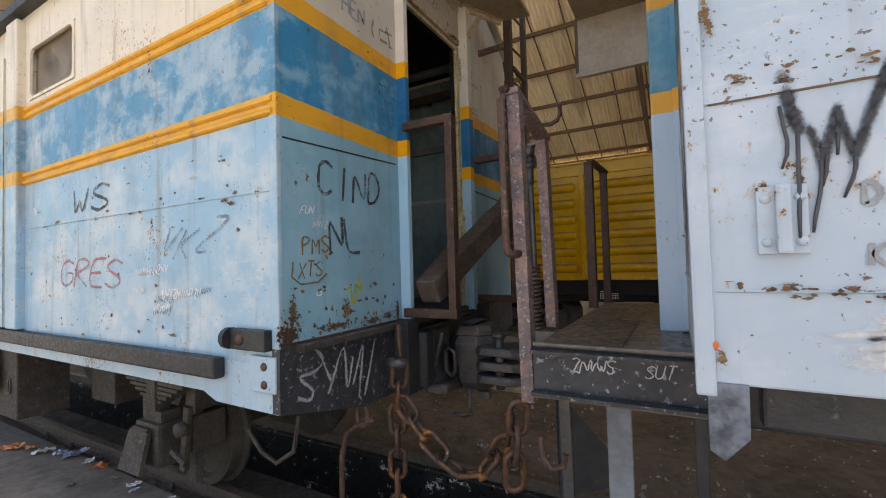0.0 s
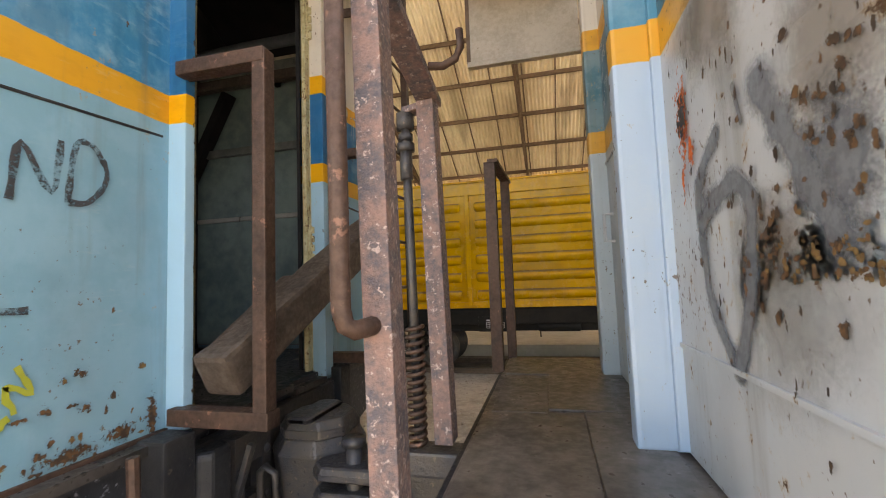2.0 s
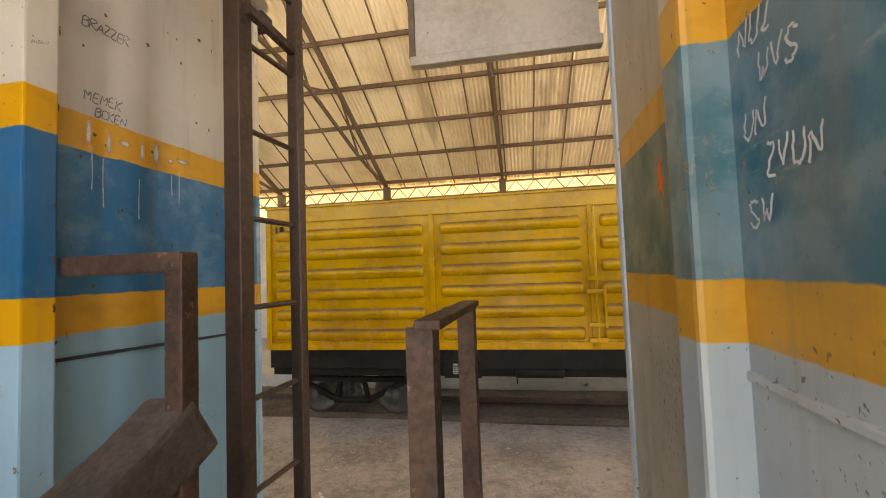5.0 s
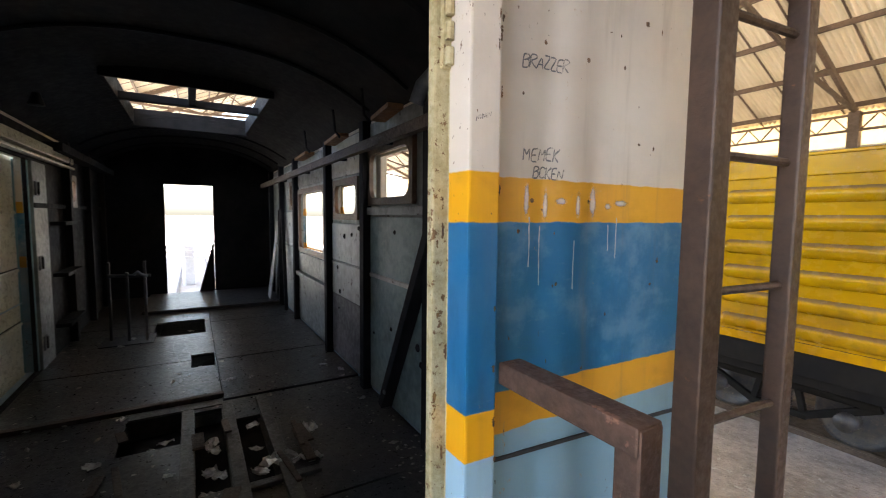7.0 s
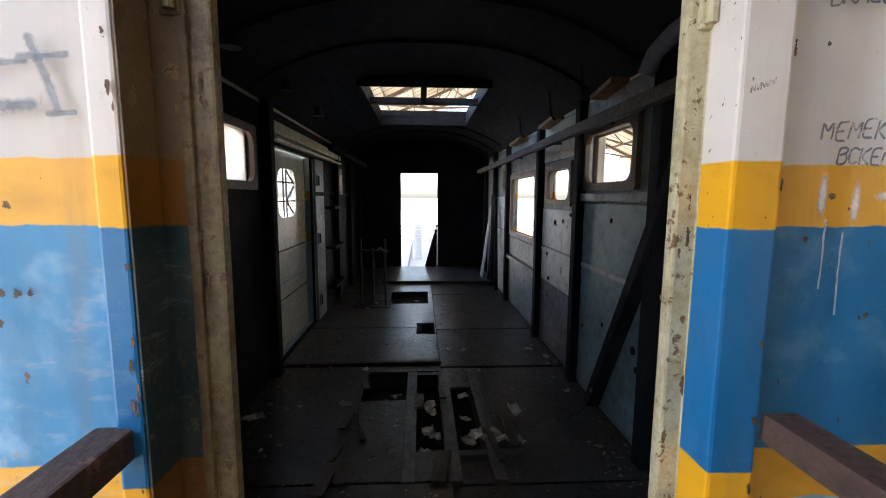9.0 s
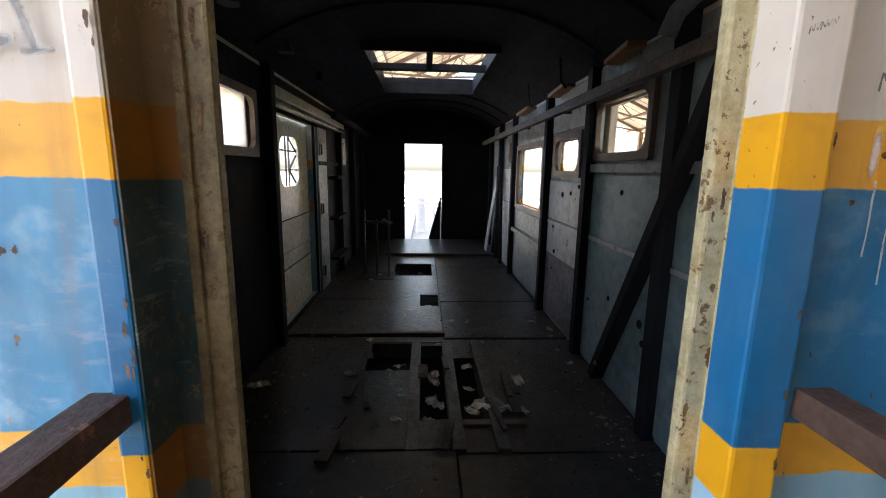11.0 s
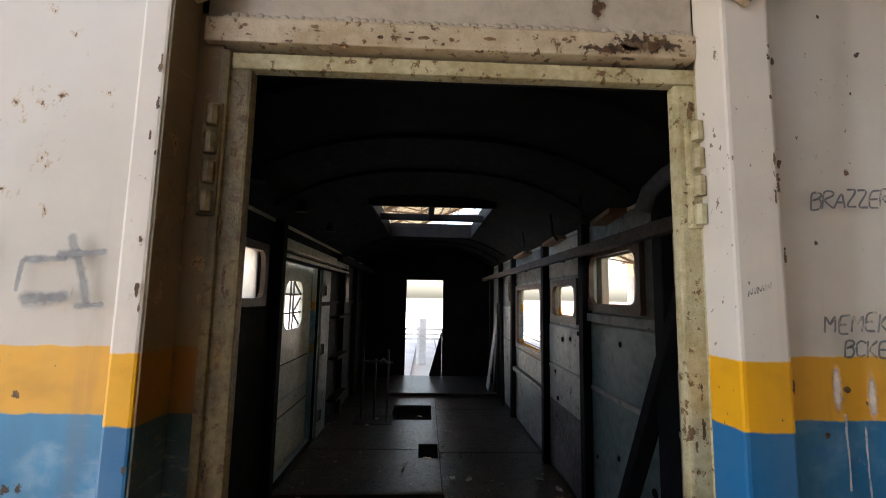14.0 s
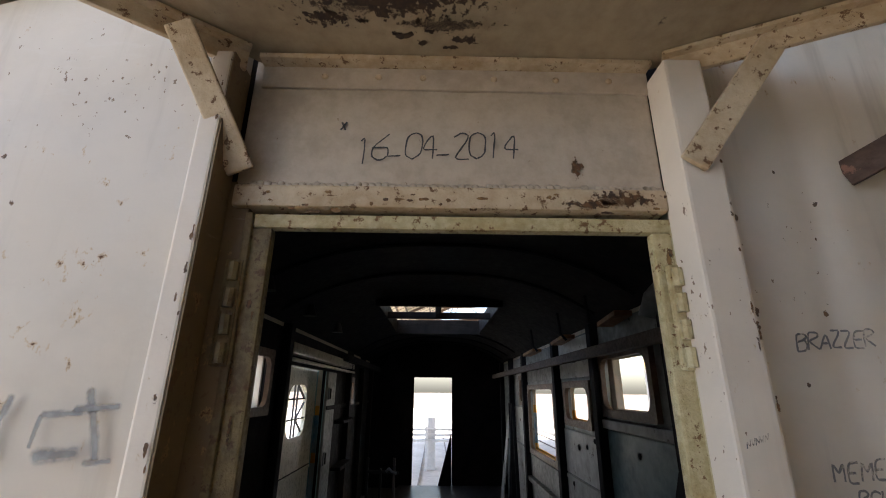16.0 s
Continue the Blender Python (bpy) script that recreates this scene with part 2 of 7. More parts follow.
# left pillar side and jamb: band colours darkened to hold their shade, plus grime
M_JAMB = livery("shaded_jamb_paint", flecks=0.72, fade=0.1, rust=0.66, grime=0.95, mottle=0.0, deep=(0.008, 0.034, 0.042), low=(0.07, 0.11, 0.125), high=(0.17, 0.12, 0.066), orange=(0.19, 0.075, 0.005))
M_BSIDE = livery("pale_side_paint", low=(0.40, 0.48, 0.57), fade=0.7, rust=0.70, flecks=0.765, grime=0.32, scuffs=0.35, banded=False, fade_colour=(0.55, 0.60, 0.67))
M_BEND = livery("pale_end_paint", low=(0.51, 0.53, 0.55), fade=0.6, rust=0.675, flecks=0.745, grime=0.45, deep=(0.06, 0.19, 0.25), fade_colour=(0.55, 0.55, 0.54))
# far end panel: darker and browner than M_BEND, with a stronger grime mask
M_BFAR = livery("darker_far_end_paint", low=(0.34, 0.335, 0.31), fade=0.35, rust=0.675, flecks=0.76, grime=0.7, deep=(0.04, 0.12, 0.125), high=(0.44, 0.36, 0.26), orange=(0.55, 0.27, 0.03), fade_colour=(0.42, 0.41, 0.37))
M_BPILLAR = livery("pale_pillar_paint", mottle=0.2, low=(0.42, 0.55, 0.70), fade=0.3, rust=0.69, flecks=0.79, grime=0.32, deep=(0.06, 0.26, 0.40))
# far pillar: near pillar paint greyed and darkened to carry its shade
M_BSHADE = livery("shaded_pillar_paint", mottle=0.3, low=(0.42, 0.49, 0.53), fade=0.3, rust=0.69, flecks=0.78, grime=0.45, deep=(0.045, 0.16, 0.20))
M_BDOOR = livery("door_paint", mottle=0.35, low=(0.44, 0.48, 0.50), fade=0.3, rust=0.70, flecks=0.77, grime=0.45, deep=(0.02, 0.145, 0.22))
M_CREAM = plain("cream_paint", (0.52, 0.45, 0.365), (0.39, 0.325, 0.255), 0.5, grain=30, patch=3, bump=0.2, spots=(0.13, 0.065, 0.03), spot_lo=0.665, spot_scale=38)
M_BRACKET = plain("rust_bitten_cream", (0.58, 0.48, 0.34), (0.42, 0.31, 0.19), 0.5, grain=40, patch=6, bump=0.4, spots=(0.14, 0.07, 0.03), spot_lo=0.57, spot_scale=44)
M_HOOD = plain("hood_paint", (0.37, 0.30, 0.20), (0.25, 0.19, 0.125), 0.45, grain=20, patch=2, bump=0.15, spots=(0.05, 0.03, 0.02), spot_lo=0.635, spot_scale=5)
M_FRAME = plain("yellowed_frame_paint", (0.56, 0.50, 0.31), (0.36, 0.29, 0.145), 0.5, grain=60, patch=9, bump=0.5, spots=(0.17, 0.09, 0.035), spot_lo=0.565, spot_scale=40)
# left post and hinges: frame paint darkened to stand for the pillar's shade
M_FRAMEDARK = plain("shaded_frame_paint", (0.215, 0.165, 0.075), (0.105, 0.073, 0.033), 0.5, grain=60, patch=9, bump=0.5, spots=(0.10, 0.055, 0.025), spot_lo=0.57, spot_scale=40)
M_RUST = plain("rusty_steel", (0.11, 0.062, 0.045), (0.06, 0.036, 0.028), 0.6, 0.3, grain=30, patch=6, bump=0.5, spots=(0.25, 0.13, 0.09), spot_lo=0.60, spot_scale=14)
M_POST = plain("worn_post_paint", (0.31, 0.185, 0.155), (0.095, 0.09, 0.105), 0.5, 0.1, grain=60, patch=11, bump=0.9, spots=(0.50, 0.38, 0.34), spot_lo=0.575, spot_scale=60)
M_LADDER = plain("brown_ladder_paint", (0.085, 0.05, 0.035), (0.055, 0.034, 0.026), 0.5, 0.3, grain=24, patch=5, bump=0.35, spots=(0.17, 0.08, 0.04), spot_lo=0.66)
M_BLACK = plain("black_underframe", (0.018, 0.020, 0.027), (0.04, 0.040, 0.042), 0.55, 0.2, grain=24, patch=4, bump=0.5, spots=(0.10, 0.085, 0.075), spot_lo=0.63, spot_scale=18)
M_CHANNEL = plain("speckled_black_channel", (0.025, 0.028, 0.038), (0.05, 0.053, 0.062), 0.5, 0.2, grain=30, patch=5, bump=0.5, spots=(0.26, 0.28, 0.33), spot_lo=0.585, spot_scale=36)
M_CORNER = plain("faded_corner_plate", (0.19, 0.22, 0.27), (0.05, 0.055, 0.065), 0.6, 0.1, grain=20, patch=5, bump=0.4, spots=(0.30, 0.10, 0.03), spot_lo=0.66, spot_scale=20)
M_COAL = plain("black_wagon_frame", (0.010, 0.010, 0.011), (0.018, 0.017, 0.016), 0.6, 0.0, grain=14, patch=3, bump=0.3)
M_IRON = plain("greasy_iron", (0.058, 0.062, 0.078), (0.11, 0.098, 0.09), 0.42, 0.35, grain=26, patch=7, bump=0.8, spots=(0.20, 0.16, 0.13), spot_lo=0.60, spot_scale=30)
M_GEAR = plain("dusty_running_gear", (0.085, 0.068, 0.056), (0.045, 0.038, 0.034), 0.7, 0.1, grain=26, patch=6, bump=0.8, spots=(0.16, 0.13, 0.105), spot_lo=0.60, spot_scale=24)
M_CHAIN = plain("rusty_chain", (0.16, 0.075, 0.04), (0.06, 0.045, 0.04), 0.55, 0.5, grain=28, patch=8, bump=0.6, spots=(0.33, 0.15, 0.05), spot_lo=0.58)
M_WOOD = plain("dark_timber", (0.125, 0.09, 0.07), (0.058, 0.041, 0.032), 0.75, grain=26, patch=4, bump=0.7, dist=0.008)
M_PLATE = plain("platform_plate", (0.175, 0.15, 0.132), (0.072, 0.062, 0.057), 0.42, 0.1, grain=14, patch=3, bump=0.4, spots=(0.32, 0.28, 0.24), spot_lo=0.62, spot_scale=9)
M_GROUND = plain("dirt", (0.21, 0.165, 0.135), (0.10, 0.082, 0.068), 0.95, grain=9, patch=0.9, bump=0.9, dist=0.03, spots=(0.40, 0.36, 0.32), spot_lo=0.66, spot_scale=22)
M_BRIGHTDUST = plain("brightened_dust", (0.56, 0.52, 0.50), (0.29, 0.265, 0.25), 0.95, grain=9, patch=0.9, bump=0.9, dist=0.03, spots=(0.70, 0.66, 0.62), spot_lo=0.61, spot_scale=26)
M_RUBBLE = plain("pale_rubble", (0.50, 0.46, 0.42), (0.24, 0.20, 0.18), 0.9, grain=20, patch=6, bump=0.5)
M_APRON = plain("apron_concrete", (0.21, 0.18, 0.155), (0.115, 0.097, 0.083), 0.9, grain=8, patch=1.2, bump=0.5, dist=0.012)
M_PALE = plain("pale_concrete", (0.55, 0.53, 0.50), (0.42, 0.40, 0.37), 0.85, grain=5, patch=0.6, bump=0.3)
M_BOUNCE = plain("bounce_slab_concrete", (0.42, 0.40, 0.37), (0.31, 0.29, 0.265), 0.9, grain=5, patch=0.6, bump=0.3)
M_PIT = plain("oily_black_pit", (0.010, 0.010, 0.012), (0.024, 0.022, 0.021), 0.4, grain=12, patch=3, bump=0.5, spots=(0.60, 0.58, 0.55), spot_lo=0.60, spot_scale=10)
M_RAIL = plain("rail_steel", (0.17, 0.125, 0.10), (0.10, 0.075, 0.062), 0.6, 0.4, grain=20, patch=2, bump=0.4)
M_YELLOW = dusty_yellow()
M_STEEL = plain("brown_roof_steel", (0.17, 0.115, 0.08), (0.12, 0.08, 0.055), 0.7, 0.2, grain=10, patch=1)
M_INWALL = plain("inner_sheet", (0.31, 0.33, 0.32), (0.16, 0.175, 0.17), 0.5, 0.1, grain=9, patch=1.6, bump=0.25, spots=(0.05, 0.035, 0.03), spot_lo=0.60, spot_scale=6)
M_INPALE = plain("inner_pale_sheet", (0.66, 0.66, 0.62), (0.42, 0.41, 0.38), 0.5, grain=9, patch=1.8, bump=0.25, spots=(0.14, 0.10, 0.08), spot_lo=0.60)
M_INTEAL = plain("inner_teal_sheet", (0.31, 0.41, 0.41), (0.16, 0.23, 0.235), 0.45, grain=9, patch=1.6, bump=0.25)
M_INDULL = plain("inner_brown_stained_sheet", (0.20, 0.17, 0.18), (0.10, 0.085, 0.09), 0.5, grain=9, patch=1.8, bump=0.25)
M_JOIST = plain("worn_grey_joist", (0.13, 0.115, 0.105), (0.06, 0.052, 0.047), 0.55, grain=20, patch=4, bump=0.6, dist=0.008)
# near-black base colour, mostly for lining, posts and roof inside the van
M_NEARBLACK = plain("near_black_lining", (0.018, 0.018, 0.021), (0.034, 0.032, 0.034), 0.7, grain=9, patch=1.5, bump=0.3)
M_FLOOR = plain("worn_dark_floor", (0.078, 0.069, 0.065), (0.027, 0.024, 0.023), 0.40, grain=16, patch=2.2, bump=0.35, dist=0.006, spots=(0.085, 0.072, 0.06), spot_lo=0.64, spot_scale=10)
M_DOORIN = plain("green_grey_door", (0.74, 0.73, 0.60), (0.52, 0.51, 0.39), 0.35, grain=14, patch=2, bump=0.2, spots=(0.2, 0.17, 0.12), spot_lo=0.64, spot_scale=14)
M_CYAN = plain("cyan_edge_paint", (0.30, 0.52, 0.60), (0.22, 0.40, 0.48), 0.5, grain=20, patch=4)
M_WINFRAME = plain("brown_window_frame", (0.17, 0.10, 0.065), (0.10, 0.06, 0.04), 0.5, grain=20, patch=4)
M_TRASH = plain("plastic_litter", (0.88, 0.87, 0.86), (0.50, 0.48, 0.47), 0.16, 0.25, grain=12, patch=9)
M_RED = plain("red_litter", (0.60, 0.12, 0.05), (0.5, 0.3, 0.1), 0.3)
M_FOIL = plain("blue_silver_foil", (0.55, 0.60, 0.78), (0.30, 0.30, 0.42), 0.25, 0.3, grain=18, patch=12)
M_LEAF = plain("weed_leaf", (0.09, 0.20, 0.03), (0.05, 0.12, 0.02), 0.6)
M_WHITE = plain("white_marker", (0.75, 0.75, 0.75), (0.6, 0.6, 0.62), 0.6)
M_CHALK = worn("chalky_scrawl", (0.55, 0.56, 0.58), (0.38, 0.38, 0.40), 0.60)
M_INK = plain("black_marker", (0.035, 0.035, 0.04), (0.06, 0.06, 0.07), 0.5)
M_OCHRE = worn("ochre_marker", (0.20, 0.115, 0.025), (0.28, 0.17, 0.04), 0.55)
M_SCRATCH = worn("grey_scrawl", (0.13, 0.17, 0.23), (0.22, 0.27, 0.33), 0.49)
M_PINK = worn("red_scrawl", (0.50, 0.12, 0.13), (0.42, 0.18, 0.19), 0.52)
M_PEN = worn("thin_pen_scrawl", (0.10, 0.10, 0.11), (0.18, 0.18, 0.19), 0.56)
M_BRUSH = worn("black_brush_scrawl", (0.03, 0.03, 0.035), (0.07, 0.07, 0.08), 0.54)
M_ORPRIME = plain("orange_primer", (0.75, 0.16, 0.02), (0.55, 0.12, 0.02), 0.6)
M_LIME = plain("lime_scrawl", (0.40, 0.42, 0.05), (0.30, 0.33, 0.10), 0.6)
M_SOOTSPRAY = plain("grey_spray", (0.19, 0.20, 0.22), (0.32, 0.33, 0.35), 0.8, grain=50)
P_RUST = patch("rust_stain", (0.055, 0.032, 0.02), (0.15, 0.075, 0.032))
P_OCHRE = patch("ochre_stain", (0.23, 0.135, 0.05), (0.14, 0.075, 0.03))
P_ORANGE = patch("primer_stain", (0.80, 0.16, 0.02), (0.62, 0.12, 0.02))
P_DARK = patch("bare_dark_stain", (0.035, 0.022, 0.016), (0.06, 0.035, 0.02))
P_SPRAY = patch("grey_spray_mist", (0.17, 0.175, 0.19), (0.22, 0.23, 0.245), True, 0.78)
P_BROWNMIST = patch("brown_weathering", (0.20, 0.13, 0.075), (0.27, 0.19, 0.12), True, 0.42)
P_DARKSPRAY = patch("dark_grey_spray", (0.15, 0.155, 0.165), (0.22, 0.23, 0.24), True, 0.72)
P_CHALK = patch("chalk_smear", (0.42, 0.43, 0.46), (0.30, 0.31, 0.34), True, 0.6)
P_BLACK = patch("black_spray_mist", (0.03, 0.03, 0.035), (0.05, 0.05, 0.06), True, 1.0)
P_WHITE = patch("white_wipe", (0.80, 0.79, 0.77), (0.68, 0.68, 0.68), True, 0.65)
P_FADE = patch("brown_grime_mist", (0.20, 0.165, 0.125), (0.26, 0.22, 0.18), True, 0.22)
M_GREYBAR = plain("grey_flat_bar", (0.20, 0.22, 0.25), (0.13, 0.14, 0.155), 0.6, 0.2, grain=20, patch=3)
M_SCRAP = plain("orange_brown_board", (0.34, 0.15, 0.05), (0.22, 0.10, 0.04), 0.6)
for quiet, amount in ((M_NEARBLACK, 0.05), (M_COAL, 0.15), (M_FLOOR, 0.45), (M_YELLOW, 0.3), (M_PILLAR, 0.25), (M_END, 0.3), (M_ENDFAR, 0.3), (M_SIDE, 0.35)):
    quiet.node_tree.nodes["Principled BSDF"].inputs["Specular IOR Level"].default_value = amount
M_ROOF = glowing_roof()
M_PANE = dusty_glass()
M_EAVE = dusty_glass()
M_EAVE.name = "tan_eave_sheet"
for node in M_EAVE.node_tree.nodes:
    if node.type == "BSDF_TRANSLUCENT":
        node.inputs["Color"].default_value = (0.86, 0.72, 0.50, 1)


# ---- building helpers ----
def finish(name, bm, mat):
    me = bpy.data.meshes.new(name)
    bm.normal_update()
    bm.to_mesh(me)
    bm.free()
    me.materials.append(mat)
    return me


def part(name, bm, mat, parent, label=""):
    ob = new(name, finish(name, bm, mat))
    ob.parent = parent
    if label:
        ob["label"] = label
    return ob


def smooth(ob):
    for p in ob.data.polygons:
        p.use_smooth = True
    return ob


def thing(name, label, category, group="", kind=""):
    ob = new(name)
    ob.empty_display_size = 0.1
    return tagged(ob, label, category, group, kind)


def box(x0, x1, y0, y1, z0, z1, bevel=0.0, bm=None):
    bm = bm or bmesh.new()
    vs = [bm.verts.new((x, y, z)) for x in (x0, x1) for y in (y0, y1) for z in (z0, z1)]
    fs = [bm.faces.new([vs[i] for i in q]) for q in ((0, 1, 3, 2), (4, 6, 7, 5), (0, 4, 5, 1), (2, 3, 7, 6), (0, 2, 6, 4), (1, 5, 7, 3))]
    if bevel:
        bmesh.ops.bevel(bm, geom=list({e for f in fs for e in f.edges}), offset=bevel, segments=2, affect="EDGES", profile=0.6)
    return bm


def beam(p0, p1, w, h, up=(0, 0, 1), bevel=0.0, bm=None):
    """A bar of width w and height h from p0 to p1."""
    bm = bm or bmesh.new()
    p0, p1 = Vector(p0), Vector(p1)
    d = (p1 - p0).normalized()
    s = d.cross(Vector(up))
    s = s.normalized() if s.length > 1e-4 else Vector((1, 0, 0))
    u = s.cross(d)
    vs = [bm.verts.new(p + s * a * w / 2 + u * c * h / 2) for p in (p0, p1) for a, c in ((-1, -1), (1, -1), (1, 1), (-1, 1))]
    fs = [bm.faces.new([vs[i] for i in q]) for q in ((0, 1, 2, 3), (7, 6, 5, 4), (0, 4, 5, 1), (1, 5, 6, 2), (2, 6, 7, 3), (3, 7, 4, 0))]
    if bevel:
        bmesh.ops.bevel(bm, geom=list({e for f in fs for e in f.edges}), offset=bevel, segments=2, affect="EDGES", profile=0.6)
    return bm


def sweep(profile, p0, p1, up=(0, 0, 1), bm=None):
    """A closed profile (side, up) drawn from p0 to p1."""
    bm = bm or bmesh.new()
    p0, p1 = Vector(p0), Vector(p1)
    d = (p1 - p0).normalized()
    s = d.cross(Vector(up)).normalized()
    u = s.cross(d)
    rings = [[bm.verts.new(p + s * a + u * c) for a, c in profile] for p in (p0, p1)]
    k = len(profile)
    for i in range(k):
        bm.faces.new((rings[0][i], rings[0][(i + 1) % k], rings[1][(i + 1) % k], rings[1][i]))
    bm.faces.new(rings[0][::-1])
    bm.faces.new(rings[1])
    bmesh.ops.recalc_face_normals(bm, faces=bm.faces[:])
    return bm


def channel(w, h, t):
    """A U profile open towards +side."""
    return [(0, -h / 2), (w, -h / 2), (w, -h / 2 + t), (t, -h / 2 + t), (t, h / 2 - t), (w, h / 2 - t), (w, h / 2), (0, h / 2)]


def angle_iron(w, h, t):
    return [(0, 0), (w, 0), (w, t), (t, t), (t, h), (0, h)]


def tube(points, r, seg=10, bm=None, closed=False):
    bm = bm or bmesh.new()
    pts = [Vector(p) for p in points]
    rings = []
    ref = Vector((0.13, 0.29, 0.95))
    for i, p in enumerate(pts):
        if closed:
            d = pts[(i + 1) % len(pts)] - pts[i - 1]
        else:
            d = pts[min(i + 1, len(pts) - 1)] - pts[max(i - 1, 0)]
        d.normalize()
        s = d.cross(ref)
        if s.length < 0.05:
            s = d.cross(Vector((1, 0, 0)))
        s.normalize()
        u = s.cross(d)
        rr = r[i] if isinstance(r, (list, tuple)) else r
        rings.append([bm.verts.new(p + (s * math.cos(a) + u * math.sin(a)) * rr) for a in [2 * math.pi * k / seg for k in range(seg)]])
    last = len(rings) if closed else len(rings) - 1
    for i in range(last):
        a, b = rings[i], rings[(i + 1) % len(rings)]
        for k in range(seg):
            bm.faces.new((a[k], a[(k + 1) % seg], b[(k + 1) % seg], b[k]))
    if not closed:
        bm.faces.new(rings[0][::-1])
        bm.faces.new(rings[-1])
    bmesh.ops.recalc_face_normals(bm, faces=bm.faces[:])
    return bm


def sheet(corners, thick, bm=None, inward=None):
    """A plate: a polygon given corner by corner, thickened along its normal."""
    bm = bm or bmesh.new()
    pts = [Vector(p) for p in corners]
    nrm = (pts[1] - pts[0]).cross(pts[2] - pts[0]).normalized() * thick
    a = [bm.verts.new(p) for p in pts]
    b = [bm.verts.new(p - nrm) for p in pts]
    bm.faces.new(a)
    bm.faces.new(b[::-1])
    k = len(pts)
    for i in range(k):
        bm.faces.new((a[i], b[i], b[(i + 1) % k], a[(i + 1) % k]))
    bmesh.ops.recalc_face_normals(bm, faces=bm.faces[:])
    return bm


def holed(x0, x1, z0, z1, y0, y1, holes, bm=None, axis="y"):
    """A wall slab with rectangular openings (a0, a1, z0, z1) through it; axis: the way that it is thin."""
    bm = bm or bmesh.new()
    xs = sorted({x0, x1, *[h[0] for h in holes], *[h[1] for h in holes]})
    zs = sorted({z0, z1, *[h[2] for h in holes], *[h[3] for h in holes]})

    def solid(i, j):
        if not (0 <= i < len(xs) - 1 and 0 <= j < len(zs) - 1):
            return False
        cx, cz = (xs[i] + xs[i + 1]) / 2, (zs[j] + zs[j + 1]) / 2
        return not any(h[0] < cx < h[1] and h[2] < cz < h[3] for h in holes)

    grid = {}

    def vert(i, j, side):
        key = (i, j, side)
        if key not in grid:
            w = (y0, y1)[side]
            grid[key] = bm.verts.new((xs[i], w, zs[j]) if axis == "y" else (w, xs[i], zs[j]))
        return grid[key]

    for i in range(len(xs) - 1):
        for j in range(len(zs) - 1):
            if not solid(i, j):
                continue
            for side in (0, 1):
                bm.faces.new([vert(a, c, side) for a, c in ((i, j), (i + 1, j), (i + 1, j + 1), (i, j + 1))])
            for a, c, e, g, ni, nj in ((i, j, i, j + 1, i - 1, j), (i + 1, j, i + 1, j + 1, i + 1, j), (i, j, i + 1, j, i, j - 1), (i, j + 1, i + 1, j + 1, i, j + 1)):
                if not solid(ni, nj):
                    bm.faces.new([vert(a, c, 0), vert(e, g, 0), vert(e, g, 1), vert(a, c, 1)])
    bmesh.ops.recalc_face_normals(bm, faces=bm.faces[:])
    return bm


def round_frame(cx, cz, w, h, r, band, y0, y1, bm=None):
    """A window frame with round corners, flat in x and z, from y0 to y1."""
    bm = bm or bmesh.new()

    def loop(ww, hh, rr):
        out = []
        for k, (sx, sz) in enumerate(((1, 1), (-1, 1), (-1, -1), (1, -1))):
            for q in range(6):
                a = math.pi / 2 * (k + q / 5)
                out.append((cx + sx * (ww / 2 - rr) + rr * math.cos(a), cz + sz * (hh / 2 - rr) + rr * math.sin(a)))
        return out

    outer, inner = loop(w + 2 * band, h + 2 * band, 0.02), loop(w, h, r)
    k = len(outer)
    vs = [[bm.verts.new((x, y, z)) for x, z in lp] for lp in (outer, inner) for y in (y0, y1)]
    oa, ob, ia, ib = vs
    for i in range(k):
        j = (i + 1) % k
        for q in ((oa[i], oa[j], ia[j], ia[i]), (ob[i], ib[i], ib[j], ob[j]), (oa[i], ob[i], ob[j], oa[j]), (ia[i], ia[j], ib[j], ib[i])):
            bm.faces.new(q)
    bmesh.ops.recalc_face_normals(bm, faces=bm.faces[:])
    return bm


def rivet(p, r, axis, bm):
    """A domed head on a flat face."""
    m = Vector(axis).to_track_quat("Z", "Y").to_matrix().to_4x4()
    m.translation = Vector(p)
    bmesh.ops.create_uvsphere(bm, u_segments=10, v_segments=6, radius=r, matrix=m @ Matrix.Diagonal((1, 1, 0.55, 1)))
    return bm


# strokes of hand lettering on a grid 4 wide and 6 high, two digits a point
STROKES = {
    "A": "00 26 40;12 32", "B": "00 06 36 45 34 03 34 42 30 00", "C": "45 26 05 01 20 41", "D": "00 06 26 44 42 20 00",
    "E": "46 06 00 40;03 33", "F": "00 06 46;03 33", "G": "45 26 05 01 20 41 43 23", "H": "00 06;40 46;03 43", "I": "20 26",
    "K": "00 06;46 03 40", "L": "06 00 40", "M": "00 06 22 46 40", "N": "00 06 40 46", "P": "00 06 36 45 34 03", "R": "00 06 36 45 34 03 40",
    "S": "45 26 05 04 42 41 20 01", "T": "06 46;26 20", "U": "06 01 20 41 46", "V": "06 20 46", "W": "06 10 24 30 46", "X": "00 46;06 40",
    "Z": "06 46 00 40", "O": "20 01 05 26 45 41 20", "0": "20 01 05 26 45 41 20", "1": "15 26 20", "2": "05 26 45 00 40", "4": "30 36 02 42",
    "6": "46 03 01 20 41 43 03", "8": "23 05 26 45 23 01 20 41 23", "_": "01 31", "-": "03 33", ".": "10 11",
}


